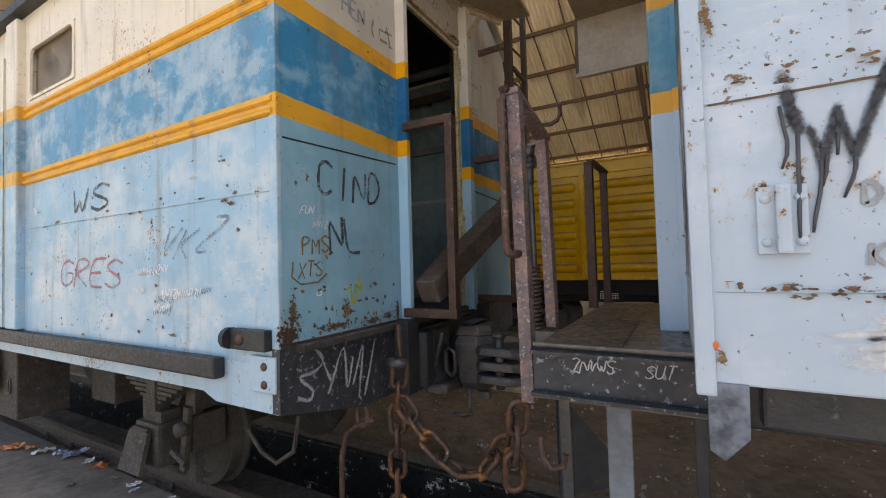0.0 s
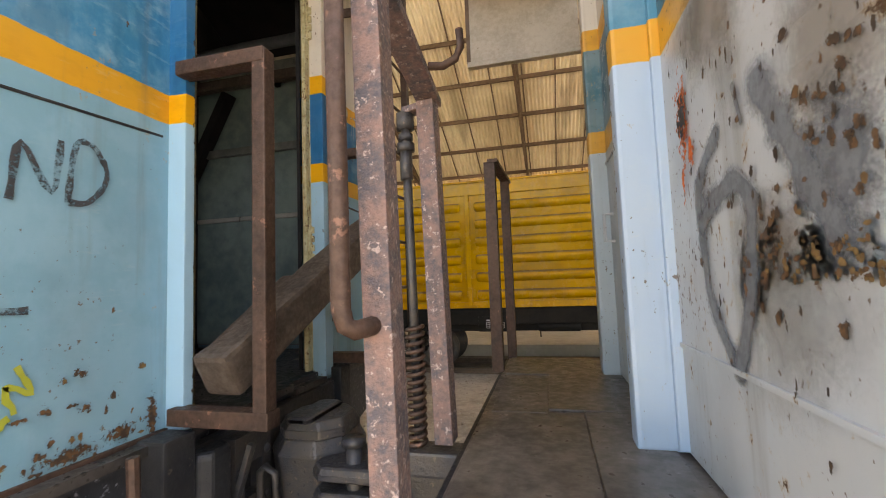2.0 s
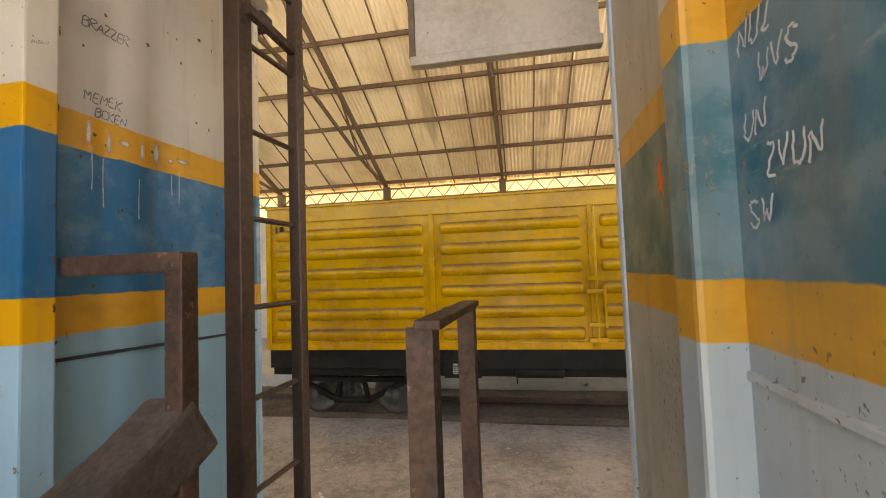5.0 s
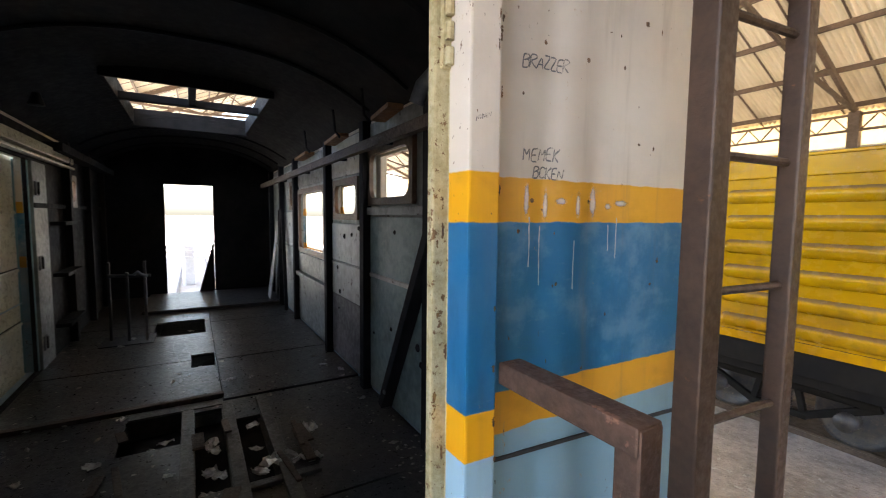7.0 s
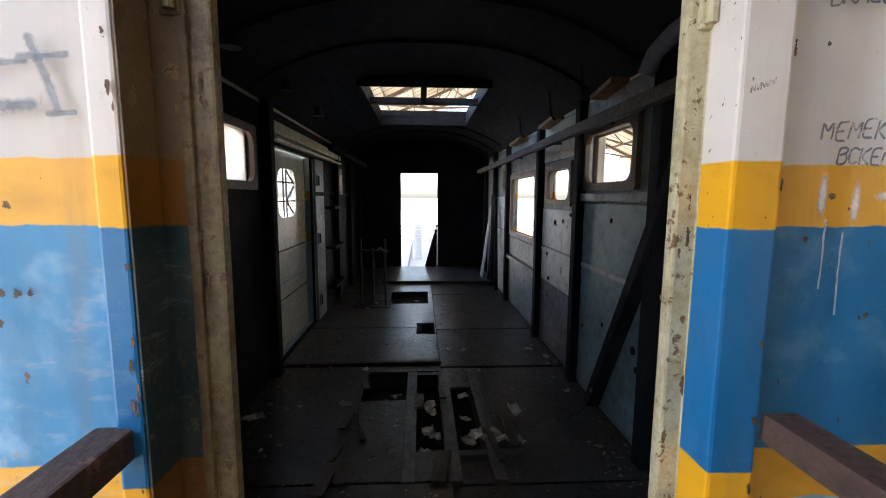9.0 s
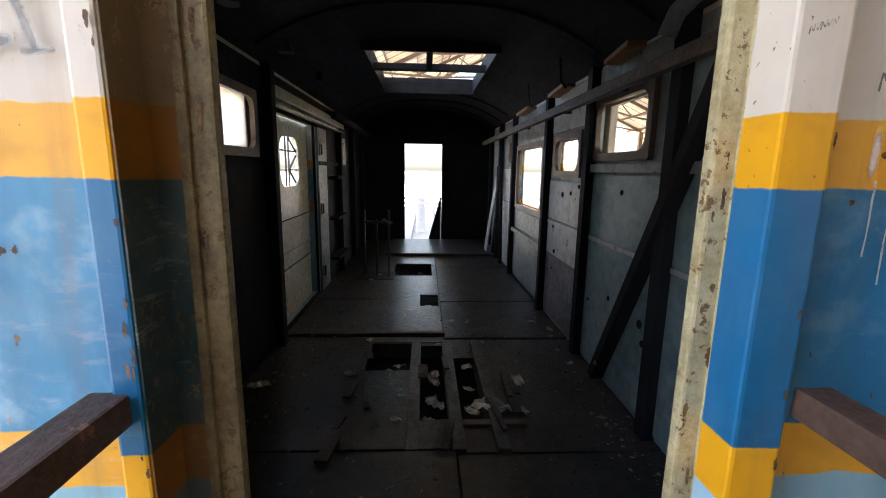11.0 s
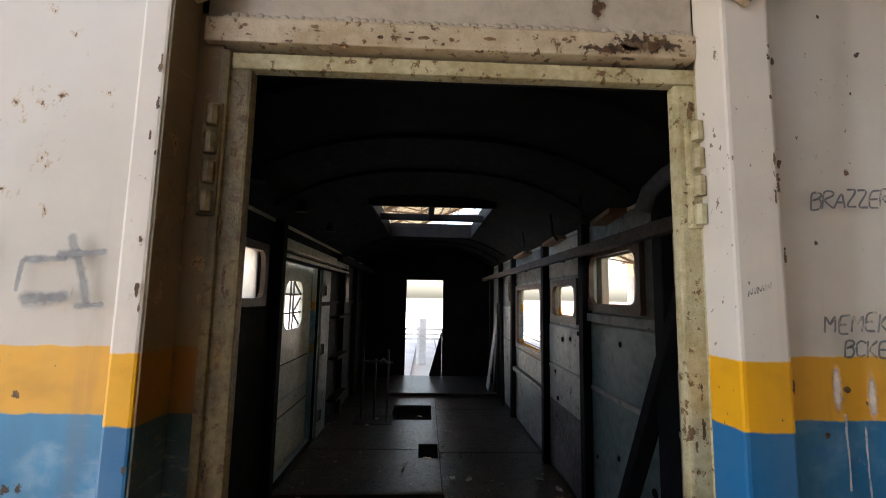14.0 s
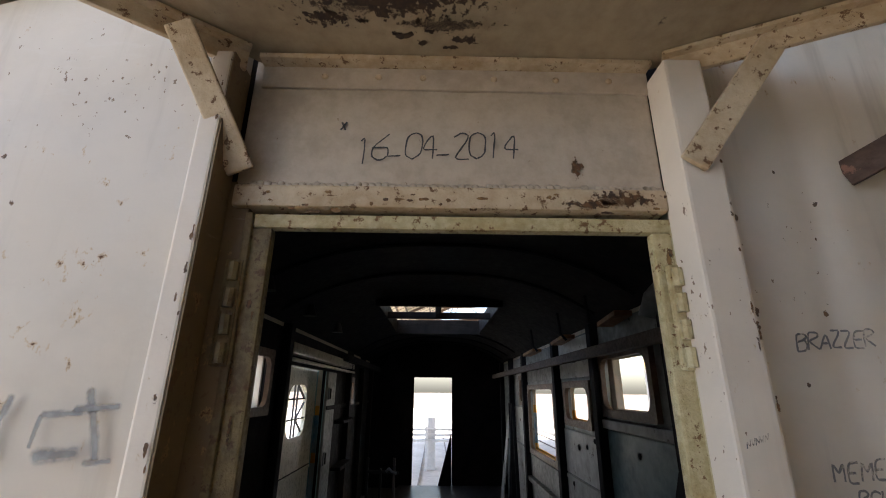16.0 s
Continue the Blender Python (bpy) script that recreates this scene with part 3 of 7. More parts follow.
def scrawl(text, origin, right, up, size, width, mat, parent, name="marking", lean=0.15, wobble=0.05, gap=1.35, label="", lift=0.003, wide=1.0):
    """Hand lettering as thin ribbons lying on a surface."""
    bm = bmesh.new()
    o, r, u = Vector(origin), Vector(right).normalized(), Vector(up).normalized()
    nrm = r.cross(u).normalized()
    rnd = random.Random(text + str(size))
    unit = size / 6
    for k, ch in enumerate(text):
        drop, tilt = rnd.uniform(-0.08, 0.08) * size, rnd.uniform(-0.06, 0.06)
        for stroke in STROKES.get(ch, "").split(";"):
            pts = [(int(q[0]) * 0.8, int(q[1])) for q in stroke.split()]
            if len(pts) < 2:
                continue
            fine = []
            for (xa, za), (xb, zb) in zip(pts, pts[1:]):
                for q in range(4):
                    f = q / 4
                    fine.append((xa + (xb - xa) * f, za + (zb - za) * f))
            fine.append(pts[-1])
            for _ in range(2):
                fine = [fine[0]] + [((a[0] + 2 * b[0] + c[0]) / 4, (a[1] + 2 * b[1] + c[1]) / 4) for a, b, c in zip(fine, fine[1:], fine[2:])] + [fine[-1]]
            place = []
            for x, z in fine:
                x += rnd.uniform(-wobble, wobble) + z * (lean + tilt)
                z += rnd.uniform(-wobble, wobble)
                place.append(o + r * ((k * gap * 4 * 0.8 * unit + x * unit) * wide) + u * (z * unit + drop) + nrm * lift)
            prev = None
            for i, p in enumerate(place):
                d = (place[min(i + 1, len(place) - 1)] - place[max(i - 1, 0)]).normalized()
                s = d.cross(nrm).normalized() * width / 2 * rnd.uniform(0.7, 1.15)
                pair = (bm.verts.new(p + s), bm.verts.new(p - s))
                if prev:
                    bm.faces.new((prev[0], pair[0], pair[1], prev[1]))
                prev = pair
    return part(name, bm, mat, parent, label)


def runs(starts, length, width, up, nrm, mat, parent, name="paint_run"):
    """Drips of paint, from their upper ends down."""
    rnd = random.Random(len(starts))
    u, nv = Vector(up).normalized(), Vector(nrm).normalized()
    s = u.cross(nv).normalized()
    for p in starts:
        bm = bmesh.new()
        p = Vector(p) + nv * 0.0035
        ln, prev, drift = length * rnd.uniform(0.5, 1.2), None, 0.0
        for i in range(9):
            w = width * (1.0 if i < 8 else 1.5) * rnd.uniform(0.7, 1.2)
            drift += rnd.uniform(-0.25, 0.25) * width
            q = p - u * ln * i / 8 + s * drift
            pair = (bm.verts.new(q + s * w / 2), bm.verts.new(q - s * w / 2))
            if prev:
                bm.faces.new((prev[0], pair[0], pair[1], prev[1]))
            prev = pair
        part(name, bm, mat, parent)


def daub(centre, right, up, w, h, mat, parent, name="paint_patch", seed=1, lift=0.0025):
    """An uneven patch of paint or primer lying on a surface."""
    bm = bmesh.new()
    c, r, u = Vector(centre), Vector(right).normalized(), Vector(up).normalized()
    c = c + r.cross(u).normalized() * lift
    vs = [bm.verts.new(c + r * a * w * 0.62 + u * e * h * 0.62) for a, e in ((-1, -1), (1, -1), (1, 1), (-1, 1))]
    f = bm.faces.new(vs)
    layer = bm.loops.layers.uv.new("UVMap")
    for loop, at in zip(f.loops, ((-1, -1), (1, -1), (1, 1), (-1, 1))):
        loop[layer].uv = at
    return part(name, bm, mat, parent)


def sprayed(points, width, at, right, mat, parent, name, lift):
    """A sprayed line: one soft-edged ribbon of paint along a smooth bent path."""
    pts = [Vector(p) for p in points]
    ends = [2 * pts[0] - pts[1]] + pts + [2 * pts[-1] - pts[-2]]
    line = []
    for p0, p1, p2, p3 in zip(ends, ends[1:], ends[2:], ends[3:]):
        for i in range(5):
            f = i / 5
            line.append(0.5 * (2 * p1 + (p2 - p0) * f + (2 * p0 - 5 * p1 + 4 * p2 - p3) * f * f + (3 * p1 - p0 - 3 * p2 + p3) * f ** 3))
    line.append(pts[-1])
    first, last = (line[0] - line[1]).normalized(), (line[-1] - line[-2]).normalized()
    line = [line[0] + first * width * 0.6] + line + [line[-1] + last * width * 0.6]
    nrm = Vector(right).cross(Vector((0, 0, 1))).normalized()
    bm = bmesh.new()
    layer = bm.loops.layers.uv.new("UVMap")
    rows = []
    for i, p in enumerate(line):
        d = (line[min(i + 1, len(line) - 1)] - line[max(i - 1, 0)]).normalized() * width * (0.62 + 0.10 * math.sin(i * 0.9))
        fade = 1.0 if i in (0, len(line) - 1) else 0.0
        row = []
        for side in (-1, 0, 1):
            q = p + Vector((-d.y, d.x)) * side
            row.append((bm.verts.new(Vector(at(q.x, q.y)) + nrm * lift), (fade, side)))
        rows.append(row)
    for r0, r1 in zip(rows, rows[1:]):
        for i in (0, 1):
            quad = (r0[i], r0[i + 1], r1[i + 1], r1[i])
            face = bm.faces.new([v for v, _ in quad])
            for loop, (_, uv) in zip(face.loops, quad):
                loop[layer].uv = uv
    return part(name, bm, mat, parent)


# ---- ground, tracks ----
RAIL_Z = -0.33
GROUND_Z = -0.45


def build_ground():
    bm = bmesh.new()
    rnd = random.Random(3)
    xs = [-900, -200, -60] + [-24 + i * 0.8 for i in range(61)] + [60, 200, 900]
    # the ground falls into the inspection pit between the rails
    ys = [-900, -200, -60, -24, -12, -8, -6, -4.5, -3.5, -2.8, -2.2, -1.7, -1.3, -0.9, -0.52, -0.50, 0.62, 0.64, 1.0, 1.4, 1.9, 2.4, 2.9, 3.4, 3.9, 4.4, 4.9, 5.4, 5.9, 6.4, 6.9, 7.4, 8, 9, 10, 12, 15, 20, 60, 200, 900]
    grid = []
    for x in xs:
        row = []
        for y in ys:
            z = GROUND_Z + 0.02 * noise.noise((x * 0.7, y * 0.9, 0.3)) + 0.01 * noise.noise((x * 3, y * 3, 2.0))
            if -0.51 < y < 0.63 and -24 < x < 24:
                z = -0.95
            if 1.0 < y < 6.0:
                z += 0.07 * (0.5 + noise.noise((x * 0.4, y * 0.5, 5.0)))
            row.append(bm.verts.new((x, y, z)))
        grid.append(row)
    for i in range(len(xs) - 1):
        for j in range(len(ys) - 1):
            bm.faces.new((grid[i][j], grid[i + 1][j], grid[i + 1][j + 1], grid[i][j + 1]))
    ob = new("ground", finish("ground", bm, M_GROUND))
    ob.data.materials.append(M_BRIGHTDUST)
    # dusty strip between the tracks, its colour lifted to make up for weak light
    for p in ob.data.polygons:
        if 2.7 < p.center.y < 7.2:
            p.material_index = 1
    for p in ob.data.polygons:
        p.use_smooth = True
    return tagged(ob, "grey-brown trampled dirt floor of the shed", "ground", kind="structure")


build_ground()
for y0, y1, nm in ((-0.52, -0.47, "pit_wall_near"), (0.55, 0.66, "pit_wall_far")):
    tagged(new(nm, finish(nm, box(-24, 24, y0, y1, -0.95, GROUND_Z + 0.015, 0.01), M_PIT)), "oil-blackened inspection pit wall splashed with white paint", "pit wall", kind="structure")
tagged(new("apron", finish("apron", box(-14, -0.6, -6.0, -0.765, GROUND_Z - 0.1, GROUND_Z + 0.055, 0.02), M_APRON)), "cracked dusty concrete apron beside the rail", "pavement", kind="structure")
tagged(new("far_platform", finish("far_platform", box(-40, 40, 9.4, 60, -0.5, -0.16, 0.02), M_PALE)), "pale concrete floor beyond the yellow wagon", "pavement", kind="structure")
tagged(new("yard", finish("yard", box(-90, -16, -30, 9.3, -0.5, -0.40, 0.02), M_PALE)), "sunlit pale concrete yard outside the shed", "pavement", kind="structure")

# out of view; added so that sunlight bounces in between the vans
tagged(new("near_bounce_slab", finish("near_bounce_slab", box(-15.9, 60, -60, -6.1, -0.5, -0.40, 0.02), M_BOUNCE)), "unseen grey slab added to bounce light in from the near side", "pavement", kind="structure")

RAILP = [(-0.06, 0), (0.06, 0), (0.06, 0.012), (0.012, 0.03), (0.012, 0.10), (0.034, 0.115), (0.034, 0.14), (-0.034, 0.14), (-0.034, 0.115), (-0.012, 0.10), (-0.012, 0.03), (-0.06, 0.012)]


def build_rail(y, label):
    bm = sweep(RAILP, (-40, y, RAIL_Z - 0.14), (40, y, RAIL_Z - 0.14))
    return tagged(new("rail", finish("rail", bm, M_RAIL)), label, "rail", "rails")


for y in (-0.60, 0.62):
    build_rail(y, "rusty steel rail beside the inspection pit")
for y in (7.35, 8.45):
    build_rail(y, "dull steel rail under the yellow wagon")


def build_clip(x, y):
    """A rail fastening: plate, bent clip and bolt."""
    t = thing("rail_clip", "rusty rail fastening with a bolt on the sleeper", "rail clip", "rail clips")
    part("base", box(x - 0.05, x + 0.05, y - 0.16, y - 0.05, RAIL_Z - 0.14, RAIL_Z - 0.105, 0.008), M_RAIL, t)
    part("bolt", tube([(x, y - 0.10, RAIL_Z - 0.12), (x, y - 0.10, RAIL_Z - 0.04)], 0.016, 6), M_IRON, t)
    part("nut", tube([(x, y - 0.10, RAIL_Z - 0.095), (x, y - 0.10, RAIL_Z - 0.065)], 0.03, 6), M_IRON, t)


for k in range(9):
    build_clip(-4.8 + k * 0.62, -0.60)


# ---- shed ----
EAVE_Y, EAVE_Z, RIDGE_Y, RIDGE_Z, NEAR_Y = 15.0, 5.55, 4.5, 10.3, -2.3
SLOPE = (RIDGE_Z - EAVE_Z) / (EAVE_Y - RIDGE_Y)
SHED_X0, SHED_X1 = -31.5, 15.5


def roof_z(y):
    return RIDGE_Z - abs(y - RIDGE_Y) * SLOPE


def build_roof():
    verts, faces = [], []
    pitch, seg = 0.12, 6
    cols = int((SHED_X1 - SHED_X0) / pitch * seg)
    lines = [EAVE_Y + 0.4, 12.6, 10.2, 7.8, RIDGE_Y, 2.1, -0.3, NEAR_Y - 0.3]
    for j, y in enumerate(lines):
        for i in range(cols + 1):
            x = SHED_X0 + i * pitch / seg
            verts.append((x, y, roof_z(y) + 0.10 + 0.042 * math.sin(2 * math.pi * i / seg)))
    for j in range(len(lines) - 1):
        for i in range(cols):
            a = j * (cols + 1) + i
            faces.append((a, a + 1, a + cols + 2, a + cols + 1))
    me = bpy.data.meshes.new("roof_sheets")
    me.from_pydata(verts, [], faces)
    me.materials.append(M_ROOF)
    ob = new("roof_sheets", me)
    for p in me.polygons:
        p.use_smooth = True
    return tagged(ob, "stained cream corrugated roof sheets of the shed", "roof", kind="structure")


roof = build_roof()
PURLIN = [(-0.03, -0.07), (0.03, -0.07), (0.03, 0.05), (-0.03, 0.05)]
for y in (14.85, 13.5, 12.15, 10.8, 9.45, 8.1, 6.75, 5.4, 4.5, 3.6, 2.25, 0.9, -0.45, -1.8, -2.25):
    part("purlin", sweep(PURLIN, (SHED_X0, y, roof_z(y)), (SHED_X1, y, roof_z(y))), M_STEEL, roof)
# narrow joints where the sheets overlap
for x in np.arange(SHED_X0 + 0.9, SHED_X1, 0.95):
    for ya, yb in ((EAVE_Y + 0.3, RIDGE_Y), (RIDGE_Y, NEAR_Y - 0.3)):
        part("lap_strip", beam((x, ya, roof_z(ya) + 0.045), (x, yb, roof_z(yb) + 0.045), 0.045, 0.012), M_STEEL, roof)


def build_truss(x):
    t = thing("roof_truss", "brown steel roof truss with angled bracing", "roof truss", "roof trusses", "structure")
    a, r, b = (x, EAVE_Y, EAVE_Z - 0.1), (x, RIDGE_Y, RIDGE_Z - 0.1), (x, NEAR_Y, roof_z(NEAR_Y) - 0.1)
    part("rafter", beam(a, r, 0.09, 0.16), M_STEEL, t)
    part("rafter", beam(r, b, 0.09, 0.16), M_STEEL, t)
    lo = [(x, 12.2, EAVE_Z + 0.35), (x, 9.0, EAVE_Z + 1.2), (x, 4.5, EAVE_Z + 1.55), (x, 0.5, EAVE_Z + 1.4)]
    pts = [a] + lo + [b]
    for p, q in zip(pts, pts[1:]):
        part("bottom_chord", beam(p, q, 0.07, 0.09), M_STEEL, t)
    for p, ys in zip(lo, ((13.2, 10.8), (10.8, 7.6), (7.6, 1.8), (1.8, -1.6))):
        for y in ys:
            part("web", beam(p, (x, y, roof_z(y) - 0.12), 0.05, 0.05), M_STEEL, t)
    for y in (EAVE_Y,):
        part("column", box(x - 0.12, x + 0.12, y - 0.12, y + 0.12, GROUND_Z - 0.05, roof_z(y) - 0.1, 0.01), M_STEEL, t)


def build_lattice(x0, x1, y):
    t = thing("lattice_girder", "zigzag steel lattice girder under the eaves", "girder", "lattice girders", "structure")
    z0, z1 = 4.98, 5.38
    part("chord", box(x0, x1, y - 0.03, y + 0.03, z0 - 0.03, z0 + 0.03), M_STEEL, t)
    part("chord", box(x0, x1, y - 0.03, y + 0.03, z1 - 0.03, z1 + 0.03), M_STEEL, t)
    k = 12
    for i in range(k):
        xa, xb = x0 + (x1 - x0) * i / k, x0 + (x1 - x0) * (i + 1) / k
        za, zb = (z0, z1) if i % 2 == 0 else (z1, z0)
        part("diagonal", beam((xa, y, za), (xb, y, zb), 0.03, 0.045, up=(0, 1, 0)), M_STEEL, t)


TRUSS_X = [0.62 + 4.32 * k for k in range(-7, 4)]
for x in TRUSS_X:
    build_truss(x)
for xa, xb in zip(TRUSS_X, TRUSS_X[1:]):
    build_lattice(xa + 0.12, xb - 0.12, EAVE_Y)

# hidden behind the wagon; put up to hold back daylight from the far side
tagged(new("far_light_block", finish("far_light_block", box(SHED_X0, SHED_X1, EAVE_Y + 0.2, EAVE_Y + 0.4, -0.45, 4.6), M_PALE)), "unseen plain pale wall added to block light from the far side", "wall", kind="structure")

tagged(new("eave_sheet", finish("eave_sheet", box(SHED_X0, SHED_X1, EAVE_Y + 0.25, EAVE_Y + 0.26, 4.55, 5.62), M_EAVE)), "tan translucent sheet glowing behind the eaves girders", "wall", kind="structure")

# ---- the blue van ----
van = thing("railway_van", "derelict blue, orange and cream railway van with open end door", "railway van")
FLOOR_Z, LEN, W = 1.05, -8.98, 1.45
PX = -0.07                       # plane of the end panels
LEFT_WIN = [(-2.84, -2.06, 2.74, 3.16), (-4.74, -3.30, 1.08, 3.12), (-6.52, -6.12, 2.72, 3.05)]
RIGHT_WIN = [(-2.92, -2.08, 2.745, 3.17), (-4.00, -3.26, 2.61, 2.96), (-5.85, -4.46, 2.12, 2.95), (-6.49, -6.02, 2.73, 3.10)]

for sgn, wins in ((-1, LEFT_WIN), (1, RIGHT_WIN)):
    ya, yb = sorted((sgn * 1.40, sgn * W))
    outer = [(a - (0.10 if sgn > 0 else 0.0), b, c, d) for a, b, c, d in wins]
    part("side_wall", holed(LEN, PX, 0.97, 3.47, ya, yb, outer), M_SIDE, van, "faded blue side sheet with orange mouldings")
    ya, yb = sorted((sgn * 1.365, sgn * 1.397))
    part("inner_lining", holed(LEN + 0.06, PX - 0.07, FLOOR_Z, 3.42, ya, yb, wins), M_INWALL if sgn > 0 else M_NEARBLACK, van, "grimy inner lining")
    ya, yb = sorted((sgn * (W - 0.02), sgn * (W + 0.012)))
    # lower skirt, tapering upwards away from the corner
    part("skirt", sheet([(PX, sgn * (W + 0.004), 0.97), (LEN, sgn * (W + 0.004), 0.97), (LEN, sgn * (W + 0.004), 0.80), (-0.62, sgn * (W + 0.004), 0.80), (-0.52, sgn * (W + 0.004), 0.76), (PX, sgn * (W + 0.004), 0.755)], 0.03), M_SKIRT, van, "pale blue skirt plate")
    part("sill_bar", box(LEN + 0.1, -0.44, *sorted((sgn * (W + 0.006), sgn * (W + 0.065))), 0.885, 0.985, 0.012), M_BLACK, van, "black sill bar")
    for z in (2.145, 2.66):
        for dz in (-0.028, 0.028):
            cuts = sorted((a, b) for a, b, c, d in outer if c - 0.05 < z < d + 0.05)
            ends = [LEN] + [q for a, b in cuts for q in (a - 0.03, b + 0.03)] + [PX - 0.01]
            for xa, xb in zip(ends[::2], ends[1::2]):
                if xb - xa > 0.05:
                    part("moulding", tube([(xa, sgn * W, z + dz), (xb, sgn * W, z + dz)], 0.018, 8), M_SIDE, van)
    part("sheet_seam", box(LEN, -0.1, *sorted((sgn * (W - 0.005), sgn * (W + 0.006))), 1.755, 1.765, 0.002), M_SIDE, van)
    part("corner_strip", box(-0.105, -0.055, *sorted((sgn * (W - 0.02), sgn * (W + 0.008))), 0.98, 3.47, 0.006), M_SIDE, van)
    part("body_rib", box(-3.14, -2.92, *sorted((sgn * (W - 0.01), sgn * (W + 0.055))), 0.99, 3.40, 0.012), M_SIDE, van, "upright body rib")
    part("body_rib", box(-6.9, -6.7, *sorted((sgn * (W - 0.01), sgn * (W + 0.055))), 0.99, 3.40, 0.012), M_SIDE, van)


def roof_curve(y, lift=0.0):
    return 3.47 + 0.42 * (1 - (abs(y) / W) ** 2.6) + lift


def build_van_roof(x0, x1, mat_parent, mat, hole=None, name="roof", thick=0.05, ymax=W + 0.03):
    """An arched roof, with an opening where a skylight has gone."""
    bm = bmesh.new()
    ys = [-ymax + 2 * ymax * k / 24 for k in range(25)]
    xs = [x0, x1] if not hole else [x0, hole[0], hole[1], x1]
    if hole:
        ys = sorted(set(ys) | {hole[2], hole[3]})
    def z(y, d):
        return 3.47 + 0.42 * (1 - min(abs(y) / W, 1.02) ** 2.6) + d
    g = {(i, j, s): bm.verts.new((x, y, z(y, s * thick))) for i, x in enumerate(xs) for j, y in enumerate(ys) for s in (0, 1)}
    for i in range(len(xs) - 1):
        for j in range(len(ys) - 1):
            if hole and i == 1 and ys[j] >= hole[2] - 1e-6 and ys[j + 1] <= hole[3] + 1e-6:
                continue
            for s in (0, 1):
                bm.faces.new((g[i, j, s], g[i + 1, j, s], g[i + 1, j + 1, s], g[i, j + 1, s]))
    bmesh.ops.recalc_face_normals(bm, faces=bm.faces[:])
    return part(name, bm, mat, mat_parent)


build_van_roof(LEN, PX - 0.06, van, M_NEARBLACK, (-6.20, -3.90, -0.66, 0.68), "roof_lining", 0.04)
build_van_roof(LEN - 0.05, PX + 0.06, van, M_CREAM, (-6.22, -3.88, -0.68, 0.70), "roof_skin", 0.02).location.z = 0.06
part("skylight_frame", box(-4.86, -4.78, -0.68, 0.70, 3.78, 3.86, 0.01), M_NEARBLACK, van)
part("skylight_frame", box(-4.82, -3.90, -0.035, 0.035, 3.80, 3.88, 0.01), M_NEARBLACK, van)
for y in (-0.68, 0.67):
    part("skylight_kerb", box(-6.22, -3.88, y, y + 0.03, 3.78, 3.98, 0.005), M_NEARBLACK, van)
for x in (-6.24, -3.90):
    part("skylight_kerb", box(x, x + 0.03, -0.68, 0.70, 3.76, 3.98, 0.005), M_NEARBLACK, van)
# roof hoops inside
for x in np.arange(-8.4, -0.4, 0.78):
    if -6.2 < x < -3.7:
        continue
    bm = bmesh.new()
    ys = [-1.34 + 2.68 * k / 18 for k in range(19)]
    tube([(x, y, 3.47 + 0.42 * (1 - (abs(y) / W) ** 2.6) - 0.01) for y in ys], 0.016, 6, bm)
    part("roof_hoop", bm, M_NEARBLACK, van)

for sgn in (-1, 1):
    part("gutter", box(LEN, PX + 0.05, *sorted((sgn * 1.44, sgn * 1.53)), 3.43, 3.50, 0.01), M_BLACK, van)
# end wall: two panels, two proud pillars, header over the door
DOOR_L, DOOR_R, DOOR_T = -0.355, 0.412, 3.20
part("end_panel", sheet([(PX, -0.47, FLOOR_Z), *[(PX + 0.012 * (-y - 0.47) / 0.97, y, roof_curve(y, 0.03)) for y in (-0.47, -0.7, -0.9, -1.1, -1.25, -1.36, -1.44)], (PX + 0.012, -1.44, FLOOR_Z)], 0.05), M_END, van, "chipped blue end panel with scrawled marker")
bm = bmesh.new()
ROWS, COLS = 44, 40
grid = []
for i in range(ROWS + 1):
    row = []
    for j in range(COLS + 1):
        y = 0.50 + 0.94 * j / COLS
        top = roof_curve(y, 0.03)
        z = FLOOR_Z + (top - FLOOR_Z) * i / ROWS
        fold = -0.010 * math.exp(-((y - 0.73 - 0.02 * math.sin(z * 2.1)) / 0.035) ** 2) - 0.007 * math.exp(-((y - 0.87 + 0.03 * math.sin(z * 1.7)) / 0.05) ** 2)
        dent = -0.006 * math.exp(-((z - 2.42 - 0.1 * (y - 0.9)) / 0.035) ** 2) - 0.005 * math.exp(-((z - 2.06 + 0.15 * (y - 0.9)) / 0.02) ** 2)
        row.append(bm.verts.new((PX + 0.012 * (y - 0.5) / 0.94 + fold + dent + 0.004 * noise.noise((y * 4, z * 3, 1.5)), y, z)))
    grid.append(row)
for i in range(ROWS):
    for j in range(COLS):
        bm.faces.new((grid[i][j], grid[i][j + 1], grid[i + 1][j + 1], grid[i + 1][j]))
front = bm.faces[:]
back = bmesh.ops.extrude_face_region(bm, geom=front)
for v in [g for g in back["geom"] if isinstance(g, bmesh.types.BMVert)]:
    v.co.x -= 0.04
bmesh.ops.recalc_face_normals(bm, faces=bm.faces[:])
smooth(part("end_panel", bm, M_ENDFAR, van, "blue end panel with dents and marker"))
part("pillar", box(PX - 0.01, 0.0, -0.494, -0.452, 1.0, 3.56, 0.005), M_PILLAR, van, "proud door pillar in bright bands")
# thin facing on the pillar side, coloured as if in shade
part("pillar_return", box(PX - 0.01, -0.003, -0.452, -0.448, 1.0, 3.56, 0.001), M_JAMB, van, "grimy inner face of the pillar, shade mixed into its colour")
part("pillar", box(PX - 0.01, 0.0, 0.447, 0.527, 1.0, 3.56, 0.006), M_PILLAR, van, "proud door pillar in bright bands")
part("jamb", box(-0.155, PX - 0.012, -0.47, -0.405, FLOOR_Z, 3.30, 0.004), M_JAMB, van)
part("jamb", box(-0.155, PX - 0.012, 0.462, 0.50, FLOOR_Z, 3.30, 0.004), M_PILLAR, van)
